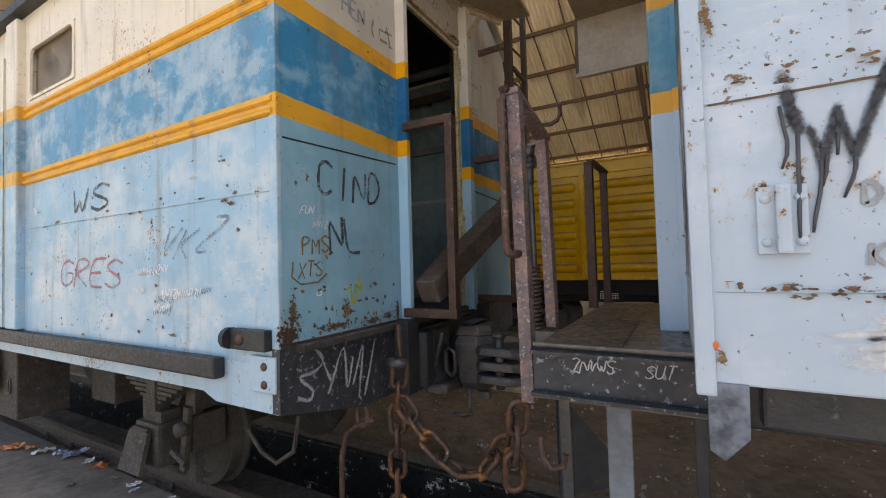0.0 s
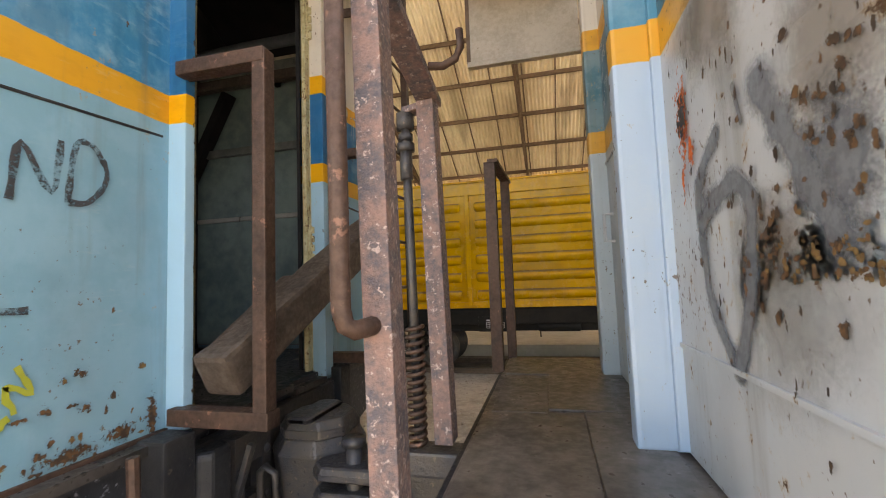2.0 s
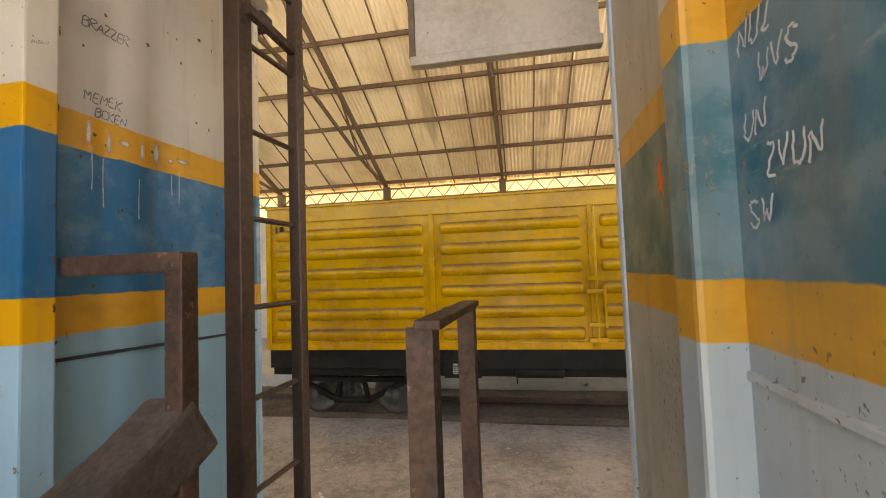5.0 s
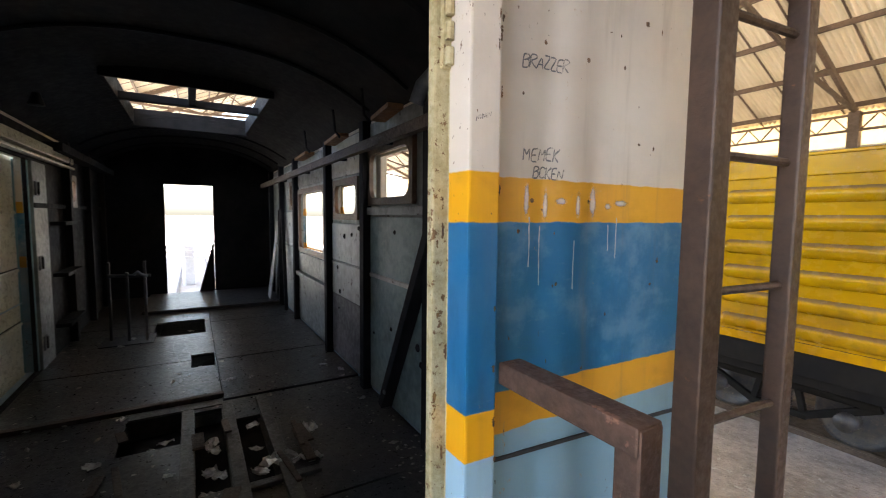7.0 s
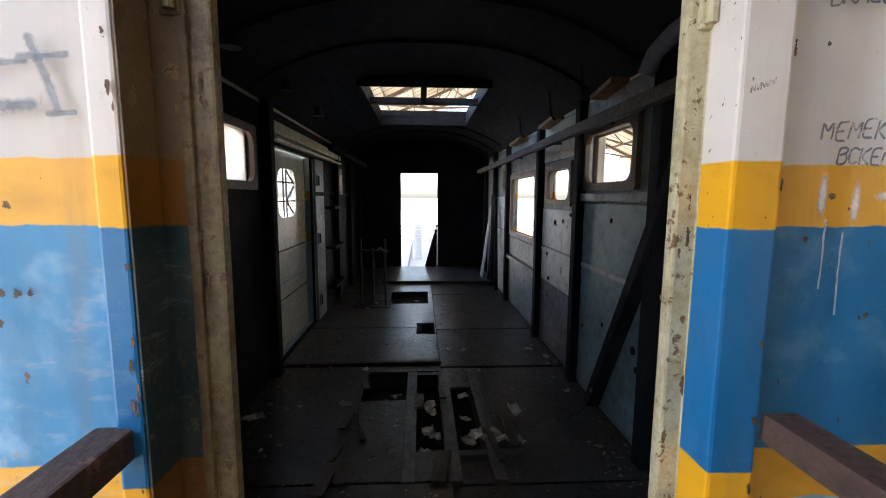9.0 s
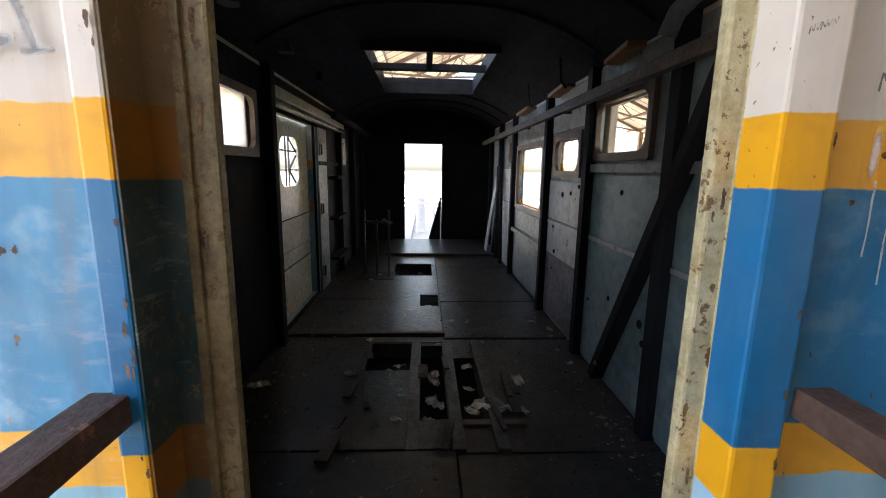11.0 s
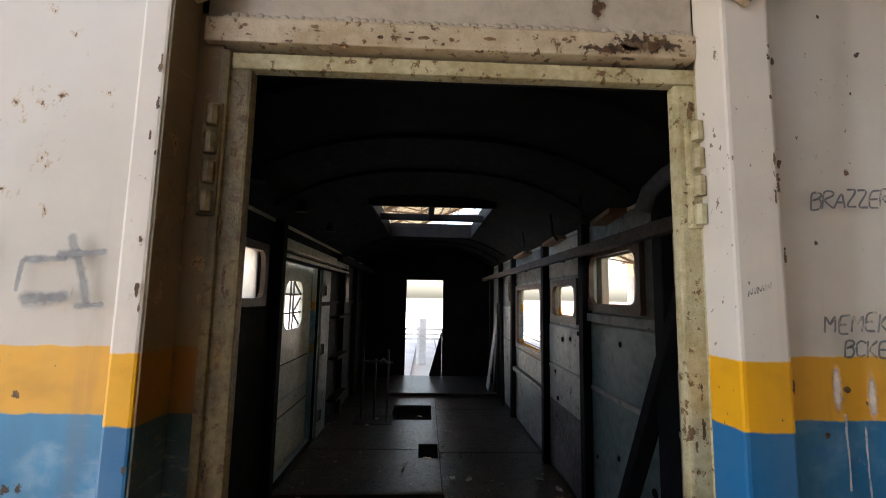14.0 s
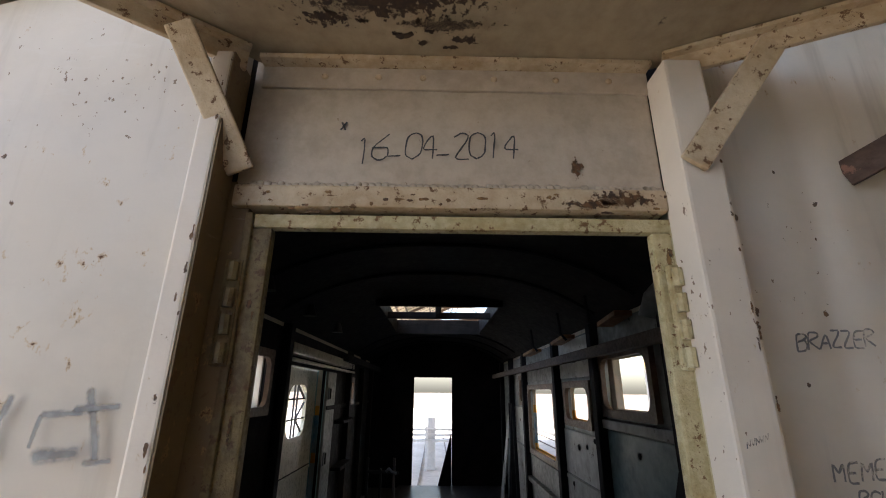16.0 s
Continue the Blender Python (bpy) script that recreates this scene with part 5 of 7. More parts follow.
for x0, x1, y0, y1, z in ((0.96, 1.285, -0.955, -0.18, 1.0545), (1.29, 1.495, -0.955, -0.14, 1.054), (0.98, 1.17, -0.175, 0.2, 1.0555), (1.175, 1.40, -0.135, 0.42, 1.056), (0.97, 1.40, 0.425, 0.85, 1.0545)):
    part("plate", box(x0, x1, y0, y1, 1.05, z + 0.002, 0.002), M_PLATE, pf)
part("platform_nosing", box(0.94, 1.55, -0.985, -0.955, 1.045, 1.062, 0.004), M_PLATE, pf)
for y, s in ((-0.965, 1), (0.86, -1)):
    part("channel", sweep(channel(0.07, 0.185, 0.014), (0.94, y, 0.945), (1.58, y, 0.945), up=(0, 0, 1)), M_CHANNEL, pf, "black channel beam with chalk marks")
part("channel", box(0.93, 0.952, -0.965, 0.86, 0.86, 1.04, 0.006), M_BLACK, pf)
part("bottom_flange", box(0.94, 1.58, -1.03, -0.90, 0.845, 0.86, 0.004), M_PLATE, pf)
for z in (0.93, 0.98):
    part("channel_bolt", rivet((1.24, -0.966, z), 0.014, (0, -1, 0), bmesh.new()), M_BLACK, pf)
# struts and hanging plates
part("step_hanger", box(1.225, 1.315, -0.985, -0.965, -0.05, 0.85, 0.006), M_GREYBAR, pf, "grey flat-bar step hanger")
part("step_hanger", box(1.52, 1.56, -1.0, -0.97, -0.15, 0.85, 0.006), M_BLACK, pf)
part("hanger_web", sheet([(1.315, -0.975, 0.45), (1.40, -0.90, 0.05), (1.315, -0.975, 0.05)], 0.012), M_GREYBAR, pf)
part("step_board", box(1.20, 1.60, -1.12, -0.95, -0.12, -0.08, 0.006), M_PLATE, pf)
part("side_sill", box(BC + 0.12, 8.0, -1.40, -1.33, 0.96, 1.09, 0.01), M_BLACK, pale)
part("corner_plate", sheet([(BC + 0.0, -1.47, 1.085), (BC + 0.0, -1.47, 0.915), (BC + 0.032, -1.47, 0.893), (BC + 0.086, -1.47, 0.955), (BC + 0.088, -1.47, 1.085)], 0.03), M_CORNER, pale, "faded grey corner plate rusting at the rim")
part("solebar", box(1.6, 8.0, -0.62, -0.50, 0.70, 1.05, 0.01), M_BLACK, pale)
part("solebar", box(1.6, 8.0, 0.50, 0.62, 0.70, 1.05, 0.01), M_BLACK, pale)
part("brake_block", box(2.02, 2.16, -1.30, -1.22, 0.88, 0.925, 0.01), M_BLACK, pale)
part("brake_hose", tube([(2.36, -1.30, 0.93), (2.37, -1.30, 0.86), (2.36, -1.31, 0.78), (2.40, -1.32, 0.72), (2.46, -1.33, 0.71)], 0.016, 8), M_BLACK, pale)
# strap hinge on the side
hg = part("side_hinge", box(1.670, 1.769, -1.472, -1.458, 1.405, 1.569, 0.003), M_BSIDE, pale, "painted strap hinge with four round bolts")
part("hinge_barrel", box(1.705, 1.736, -1.490, -1.47, 1.405, 1.571, 0.008), M_BSIDE, hg)
for x in (1.688, 1.754):
    for z in (1.434, 1.539):
        part("bolt", rivet((x, -1.472, z), 0.0125, (0, -1, 0), bmesh.new()), M_BSIDE, hg)

# rail frame on the near edge of the platform
rf = part("hand_rail_frame", beam((0.908, -0.942, 0.80), (0.884, -0.942, 2.15), 0.056, 0.068, up=(0, 1, 0), bevel=0.005), M_POST, pale, "rust-red worn steel post")
part("second_post", beam((0.886, -0.455, 1.05), (0.862, -0.455, 2.06), 0.054, 0.072, up=(0, 1, 0), bevel=0.005), M_POST, rf)
part("top_arm", beam((0.880, -0.985, 2.155), (0.862, -0.41, 2.075), 0.07, 0.03, bevel=0.005), M_POST, rf)
smooth(part("hook", tube([(0.91, -0.60, 2.10), (0.95, -0.60, 2.095), (0.985, -0.60, 2.11), (1.0, -0.60, 2.14), (0.998, -0.60, 2.19)], 0.011, 8), M_RUST, rf))
smooth(part("grab_bar", tube([(0.893, -0.96, 1.44), (0.882, -0.992, 1.436), (0.872, -1.010, 1.434), (0.858, -1.020, 1.443), (0.851, -1.022, 1.47), (0.850, -1.022, 1.75), (0.846, -1.020, 2.11), (0.850, -1.010, 2.155), (0.862, -0.985, 2.165)], 0.0175, 12), M_RUST, rf, "bent pipe grab bar"))
smooth(part("rod", tube([(0.80, -0.445, 1.06), (0.785, -0.445, 2.05)], 0.014, 10), M_IRON, rf, "grey steel rod"))
for z0, z1, r in ((1.92, 1.945, 0.028), (1.955, 1.975, 0.023), (1.99, 2.04, 0.028), (1.83, 1.92, 0.020)):
    smooth(part("collar", tube([(0.786, -0.445, z0), (0.786, -0.445, z1)], r, 12), M_IRON, rf))
smooth(part("spring", tube([(0.797 + 0.024 * math.cos(a * 0.6), -0.445 + 0.024 * math.sin(a * 0.6), 1.02 + 0.36 * a / 168) for a in range(169)], 0.007, 6), M_RUST, rf, "rusty coil spring"))
part("rod_arm", beam((0.785, -0.445, 2.045), (0.89, -0.46, 2.055), 0.05, 0.02, bevel=0.004), M_POST, rf)
part("base_block", box(0.77, 0.93, -0.50, -0.40, 0.96, 1.03, 0.008), M_IRON, rf)
# rail frame on the far edge
rg = part("hand_rail_frame", sweep(channel(0.055, 0.07, 0.010), (0.955, 0.52, 1.05), (0.955, 0.52, 2.12), up=(0, 1, 0)), M_RUST, pale, "dark rusty steel rail frame")
part("second_post", sweep(channel(0.05, 0.07, 0.010), (0.985, 0.98, 0.90), (0.985, 0.98, 2.12), up=(0, 1, 0)), M_RUST, rg)
part("top_bar", beam((0.945, 0.48, 2.125), (0.968, 1.02, 2.125), 0.055, 0.02, bevel=0.004), M_RUST, rg)

# ---- coupler, chain and loose timber ----
cp = thing("coupler", "greasy black automatic coupler between the vans", "coupler")
part("shank", box(-0.45, 0.02, -0.09, 0.09, 0.68, 0.84, 0.02), M_IRON, cp)
def cast(x0, x1, y0, y1, z0, z1, nip=0.05, taper=0.0):
    """A cast block with heavily chamfered corners, narrower towards its foot."""
    bm = bmesh.new()
    rings = []
    for z, f in ((z0, 1 - taper), (z0 + nip * 0.6, 1 - taper * 0.4), (z1 - nip * 0.6, 1.0), (z1, 1.0 - 0.5 * nip / (x1 - x0))):
        cx, cy, hx, hy = (x0 + x1) / 2, (y0 + y1) / 2, (x1 - x0) / 2 * f, (y1 - y0) / 2 * f
        ch = min(nip, hx * 0.6, hy * 0.6)
        rings.append([bm.verts.new((cx + a, cy + b, z)) for a, b in ((hx, hy - ch), (hx - ch, hy), (ch - hx, hy), (-hx, hy - ch), (-hx, ch - hy), (ch - hx, -hy), (hx - ch, -hy), (hx, ch - hy))])
    for a, b in zip(rings, rings[1:]):
        for k in range(8):
            bm.faces.new((a[k], a[(k + 1) % 8], b[(k + 1) % 8], b[k]))
    bm.faces.new(rings[0][::-1])
    bm.faces.new(rings[-1])
    bmesh.ops.bevel(bm, geom=bm.edges[:], offset=0.006, segments=1, affect="EDGES")
    bmesh.ops.recalc_face_normals(bm, faces=bm.faces[:])
    return bm


part("head", cast(0.06, 0.40, -0.20, 0.16, 0.55, 0.92, 0.09, 0.35), M_IRON, cp, "bulky cast coupler head")
part("head_cap", cast(0.09, 0.38, -0.17, 0.12, 0.915, 0.985, 0.07), M_IRON, cp)
part("cap_rib", cast(0.17, 0.28, -0.19, 0.10, 0.98, 1.005, 0.02), M_IRON, cp)
part("knuckle", cast(0.40, 0.63, -0.13, 0.10, 0.64, 0.85, 0.07), M_IRON, cp)
for z in (0.835, 0.745, 0.66):
    part("knuckle_lug", cast(0.31, 0.62, -0.27, -0.11, z - 0.022, z + 0.028, 0.05), M_IRON, cp)
smooth(part("pin", tube([(0.47, -0.20, 0.60), (0.47, -0.20, 0.93)], 0.03, 12), M_IRON, cp))
smooth(part("pin_head", tube([(0.47, -0.20, 0.925), (0.47, -0.20, 0.95)], 0.045, 12), M_IRON, cp))
part("shank", box(0.62, 1.5, -0.09, 0.09, 0.68, 0.84, 0.02), M_IRON, cp)
# square bracket with an opening beside the head, and a looped latch
part("lever_bracket", holed(-0.34, -0.14, 0.60, 0.97, 0.02, 0.075, [(-0.29, -0.19, 0.74, 0.86)], axis="x"), M_IRON, cp, "cast bracket with a square opening")
part("bracket_foot", cast(0.0, 0.16, -0.36, -0.13, 0.565, 0.63, 0.03), M_IRON, cp)
part("bracket_rib", beam((0.03, -0.335, 0.62), (0.14, -0.335, 0.96), 0.03, 0.02, bevel=0.004), M_IRON, cp)
for z in (0.88, 0.71):
    part("bracket_bolt", rivet((0.077, -0.165, z), 0.018, (1, 0, 0), bmesh.new()), M_IRON, cp)
smooth(part("latch", tube([(0.10, -0.235, 0.69), (0.10, -0.24, 0.82), (0.13, -0.245, 0.845), (0.17, -0.245, 0.82), (0.17, -0.24, 0.69), (0.14, -0.235, 0.66)], 0.014, 8, closed=True), M_IRON, cp))
smooth(part("lift_rod", tube([(0.22, -0.13, 0.58), (0.22, -0.14, 0.44), (0.25, -0.17, 0.405), (0.20, -0.2, 0.395), (0.13, -0.2, 0.40)], 0.014, 8), M_IRON, cp))
smooth(part("cross_rod", tube([(-0.02, -0.72, 0.70), (0.05, -0.42, 0.66), (0.08, -0.22, 0.60), (0.16, -0.10, 0.56)], 0.014, 8), M_IRON, cp))
part("safety_nut", tube([(0.31, -0.10, 0.545), (0.31, -0.10, 0.50)], 0.05, 6), M_IRON, cp)
part("guide_plate", box(-0.03, 0.02, -0.55, 0.5, 0.60, 0.99, 0.01), M_BLACK, cp)
part("buffer_pocket", cast(0.0, 0.10, -0.50, -0.36, 0.64, 0.98, 0.03), M_BLACK, cp)
smooth(part("air_hose", tube([(0.02, 0.30, 0.86), (0.12, 0.32, 0.80), (0.22, 0.33, 0.62), (0.34, 0.33, 0.50), (0.48, 0.32, 0.52)], 0.024, 10), M_BLACK, cp, "limp black air hose"))
part("drawbar_plate", sheet([(0.98, -0.80, 0.82), (1.18, -0.70, 0.55), (1.2, -0.7, 0.40), (0.98, -0.80, 0.36)], 0.03), M_BLACK, cp)


def chain_link(bm, c, d, side, length, width, r):
    """An oval link centred at c, its long way along d, lying flat across side."""
    d, side = Vector(d).normalized(), Vector(side)
    side = (side - d * side.dot(d)).normalized()
    pts = []
    half, rad = length / 2 - width / 2, width / 2
    for k in range(20):
        a = 2 * math.pi * k / 20
        pts.append(Vector(c) + d * (rad * math.cos(a) + (half if math.cos(a) > 0 else -half)) + side * rad * math.sin(a))
    return tube(pts, r, 8, bm, closed=True)


def build_chain(name, label, points, length=0.16, width=0.082, r=0.0145):
    t = thing(name, label, "chain", "chains")
    pts = [Vector(p) for p in points]
    total = sum((b - a).length for a, b in zip(pts, pts[1:]))
    step = length - 2.6 * r
    n = int(total / step)

    def at(s):
        for a, b in zip(pts, pts[1:]):
            if s <= (b - a).length:
                return a + (b - a).normalized() * s
            s -= (b - a).length
        return pts[-1]

    for k in range(n):
        c = at((k + 0.5) * step)
        d = at(min(total, (k + 0.9) * step)) - at((k + 0.1) * step)
        s = (0.85, 0.5, 0.1) if k % 2 == 0 else (-0.5, 0.85, 0.15)
        smooth(part("link", chain_link(bmesh.new(), c, d, s, length * (0.95 + 0.1 * ((k * 7) % 3) / 2), width, r), M_CHAIN, t))
    return t


build_chain("chain", "heavy rusty chain hanging from the buffer beam", [(0.127, -0.80, 0.86), (0.10, -0.80, 0.62), (0.09, -0.80, 0.20), (0.11, -0.82, -0.30)])
build_chain("chain", "heavy rusty chain slung between the vans", [(0.12, -0.80, 0.66), (0.263, -0.82, 0.52), (0.444, -0.82, 0.37), (0.55, -0.82, 0.355), (0.64, -0.83, 0.41), (0.755, -0.85, 0.58), (0.83, -0.92, 0.80)])
build_chain("chain", "short rusty chain end hanging from the platform post", [(0.86, -0.95, 0.78), (0.83, -0.94, 0.58), (0.815, -0.93, 0.38)])
hk = thing("chain_anchor", "rusty eye bolt and rod on the buffer beam", "eye bolt")
part("rod", tube([(0.06, -0.72, 1.06), (0.07, -0.72, 0.88)], 0.017, 8), M_RUST, hk)
smooth(part("eye", tube([(0.05, -0.80, 0.86), (0.10, -0.82, 0.86), (0.16, -0.79, 0.86)], 0.027, 10), M_IRON, hk))
part("hanging_rod", tube([(-0.02, -0.85, 0.55), (-0.14, -0.86, 0.50), (-0.22, -0.86, 0.44), (-0.26, -0.86, 0.30), (-0.27, -0.86, -0.36)], 0.016, 8), M_RUST, hk)
part("loop", chain_link(bmesh.new(), (-0.10, -0.86, 0.56), (0, 0, 1), (1, 0, 0), 0.12, 0.07, 0.013), M_RUST, hk)
part("open_hook", tube([(0.95, -0.95, 0.66), (0.96, -0.96, 0.58), (1.0, -0.97, 0.54), (1.05, -0.97, 0.56), (1.06, -0.97, 0.61)], 0.013, 8), M_RUST, hk)
part("hanging_bar", beam((1.02, -0.80, 0.85), (1.03, -0.80, 0.35), 0.05, 0.05, up=(0, 1, 0), bevel=0.008), M_IRON, hk)

tb = thing("timber", "split dark timber baulk leaning across the hand hoops", "timber")
bm = beam((0.135, -0.50, 1.225), (0.28, 0.62, 1.875), 0.15, 0.155, bevel=0.02)
bmesh.ops.subdivide_edges(bm, edges=[e for e in bm.edges if e.calc_length() > 0.6], cuts=9)
for v in bm.verts:
    v.co += Vector((noise.noise(v.co * 5), noise.noise(v.co * 5 + Vector((3, 0, 0))), noise.noise(v.co * 5 + Vector((0, 7, 0))))) * 0.014
part("baulk", bm, M_WOOD, tb)
part("plank", beam((0.05, -0.40, 1.27), (0.08, 0.05, 1.55), 0.14, 0.04, bevel=0.01), M_WOOD, tb)

# ---- running gear of the blue van ----
def wheel(x, y, z, r, parent, mat=M_IRON, side=-1):
    prof = [(0.0, 0.05), (0.07, 0.05), (0.09, 0.02), (r * 0.62, 0.005), (r * 0.80, 0.012), (r * 0.86, 0.05), (r, 0.05), (r - 0.004, -0.05), (r + 0.035, -0.06), (r + 0.035, -0.085), (0.0, -0.085)]
    bm = bmesh.new()
    seg = 32
    rings = [[bm.verts.new((x + rr * math.cos(2 * math.pi * k / seg), y + side * d, z + rr * math.sin(2 * math.pi * k / seg))) for k in range(seg)] for rr, d in prof[1:-1]]
    for a, b in zip(rings, rings[1:]):
        for k in range(seg):
            bm.faces.new((a[k], a[(k + 1) % seg], b[(k + 1) % seg], b[k]))
    bm.faces.new(rings[0])
    bm.faces.new(rings[-1])
    bmesh.ops.recalc_face_normals(bm, faces=bm.faces[:])
    return part("wheel", bm, mat, parent, "rusty steel wheel")


bg = part("running_gear", box(-8.4, -0.5, -0.56, -0.46, 0.62, 0.9, 0.01), M_BLACK, van, "dark rusty running gear")
part("solebar", box(-8.4, -0.5, 0.46, 0.56, 0.62, 0.9, 0.01), M_BLACK, bg)
for x in (-1.98, -6.8):
    for y, s in ((-0.60, -1), (0.62, 1)):
        wheel(x, y, RAIL_Z + 0.42, 0.42, bg, M_GEAR, s)
    part("axle", tube([(x, -0.75, RAIL_Z + 0.42), (x, 0.77, RAIL_Z + 0.42)], 0.07, 12), M_GEAR, bg)
    for s in (-1, 1):
        y = s * 0.97
        part("axle_box", box(x - 0.16, x + 0.16, *sorted((y - s * 0.14, y + s * 0.09)), -0.02, 0.30, 0.03), M_GEAR, bg, "dark cast axle box")
        part("axle_box_top", box(x - 0.10, x + 0.14, *sorted((y - s * 0.10, y + s * 0.06)), 0.29, 0.38, 0.02), M_GEAR, bg)
        part("axle_box_lid", sheet([(x - 0.17, y + s * 0.17, -0.03), (x + 0.12, y + s * 0.17, -0.03), (x + 0.10, y + s * 0.10, 0.24), (x - 0.15, y + s * 0.10, 0.24)], 0.03 * s), M_GEAR, bg)
        part("lid_hinge", tube([(x - 0.12, y + s * 0.11, 0.25), (x + 0.08, y + s * 0.11, 0.25)], 0.02, 8), M_GEAR, bg)
        part("horn_guide", box(x + 0.24, x + 0.36, *sorted((y - s * 0.12, y - s * 0.06)), -0.14, 0.62, 0.01), M_GEAR, bg)
        part("horn_guide", box(x - 0.36, x - 0.26, *sorted((y - s * 0.12, y - s * 0.06)), -0.10, 0.62, 0.01), M_GEAR, bg)
        for k in range(8):
            part("leaf_spring", box(x - 0.60 + 0.07 * k, x + 0.60 - 0.07 * k, *sorted((y - s * 0.06, y + s * 0.045)), 0.665 - 0.034 * k, 0.693 - 0.034 * k, 0.005), M_GEAR, bg)
        part("spring_buckle", box(x - 0.06, x + 0.06, *sorted((y - s * 0.06, y + s * 0.06)), 0.37, 0.70, 0.01), M_GEAR, bg)
        part("brake_hanger", beam((x + 0.42, y + s * 0.02, 0.45), (x + 0.36, y + s * 0.02, 0.0), 0.06, 0.04, up=(0, 1, 0), bevel=0.008), M_GEAR, bg)
        part("brake_shoe", box(x + 0.28, x + 0.40, *sorted((y - s * 0.28, y - s * 0.02)), 0.10, 0.36, 0.02), M_GEAR, bg)
        part("lid_rib", beam((x - 0.12, y + s * 0.155, 0.0), (x - 0.10, y + s * 0.12, 0.20), 0.02, 0.02, up=(0, 1, 0), bevel=0.004), M_GEAR, bg)
        part("lid_rib", beam((x + 0.08, y + s * 0.155, 0.0), (x + 0.06, y + s * 0.12, 0.20), 0.02, 0.02, up=(0, 1, 0), bevel=0.004), M_GEAR, bg)
        smooth(part("pivot_boss", tube([(x + 0.40, y + s * 0.02, 0.30), (x + 0.40, y + s * 0.09, 0.30)], 0.05, 12), M_GEAR, bg))
        part("brake_pin", tube([(x + 0.36, y + s * 0.10, 0.16), (x + 0.52, y + s * 0.10, 0.10)], 0.02, 8), M_GEAR, bg)
part("brake_pipe", tube([(-0.9, -1.0, 0.40), (-0.75, -1.02, 0.30), (-0.62, -1.02, 0.26), (-0.50, -1.0, 0.34), (-0.47, -0.98, 0.55)], 0.014, 8), M_GEAR, bg)
part("tool_box", box(-3.5, -3.05, -0.80, -0.50, 0.20, 0.66, 0.015), M_GEAR, bg)
part("battery_box", box(-4.6, -3.95, -1.2, -0.8, 0.05, 0.78, 0.015), M_GEAR, bg, "rusty battery box with hinged front")
part("box_door", beam((-5.2, -1.36, 0.36), (-4.3, -1.26, 0.52), 0.02, 0.42, bevel=0.004), M_BLACK, bg)
part("box_latch", chain_link(bmesh.new(), (-4.1, -1.21, 0.36), (0, 0, 1), (1, 0, 0), 0.14, 0.05, 0.007), M_IRON, bg)
st = part("lamp_bracket", box(-0.34, -0.10, -1.50, -1.455, 1.035, 1.13, 0.008), M_BLACK, van, "black lamp bracket with rusty bolt")
part("bracket_nose", tube([(-0.37, -1.49, 1.085), (-0.34, -1.49, 1.085)], 0.05, 12), M_BLACK, st)
part("bracket_bolt", rivet((-0.27, -1.50, 1.085), 0.03, (0, -1, 0), bmesh.new()), M_RUST, st)
part("corner_gusset", box(-0.24, -0.07, -1.47, -1.452, 0.85, 1.01, 0.004), M_SKIRT, van)
for x, z in ((-0.14, 0.965), (-0.14, 0.885)):
    part("gusset_bolt", rivet((x, -1.472, z), 0.02, (0, -1, 0), bmesh.new()), M_RUST, van)

# ---- yellow wagon on the next track ----
yw = thing("covered_wagon", "yellow ribbed steel goods wagon on black underframe", "goods wagon")
YX0, YX1, YY, YZ0, YZ1 = -3.22, 13.0, 6.50, 0.99, 3.40
part("body", box(YX0, YX1, YY, YY + 2.66, YZ0, YZ1, 0.01), M_YELLOW, yw, "ribbed yellow body")
part("top_rail", box(YX0 - 0.01, YX1, YY - 0.03, YY + 0.05, 3.16, YZ1 + 0.02, 0.012), M_YELLOW, yw)
part("bottom_rail", box(YX0 - 0.01, YX1, YY - 0.03, YY + 0.05, YZ0 - 0.02, YZ0 + 0.10, 0.012), M_YELLOW, yw)
part("top_lip", box(YX0 - 0.03, YX1, YY - 0.06, YY + 0.02, YZ1, YZ1 + 0.04, 0.01), M_YELLOW, yw)
part("wagon_roof", sheet([(YX0 - 0.03, YY - 0.02, YZ1 + 0.02), (YX1, YY - 0.02, YZ1 + 0.02), (YX1, YY + 1.33, YZ1 + 0.22), (YX0 - 0.03, YY + 1.33, YZ1 + 0.22)], 0.02), M_YELLOW, yw)
part("wagon_roof", sheet([(YX0 - 0.03, YY + 1.33, YZ1 + 0.22), (YX1, YY + 1.33, YZ1 + 0.22), (YX1, YY + 2.68, YZ1 + 0.02), (YX0 - 0.03, YY + 2.68, YZ1 + 0.02)], 0.02), M_YELLOW, yw)
BAYS = [-3.2, -2.62, -0.29, 2.20, 4.4, 6.6, 8.9, 11.2, 13.0]
for x in BAYS:
    part("post", box(x - 0.045, x + 0.045, YY - 0.045, YY + 0.01, YZ0, 3.18, 0.012), M_YELLOW, yw)


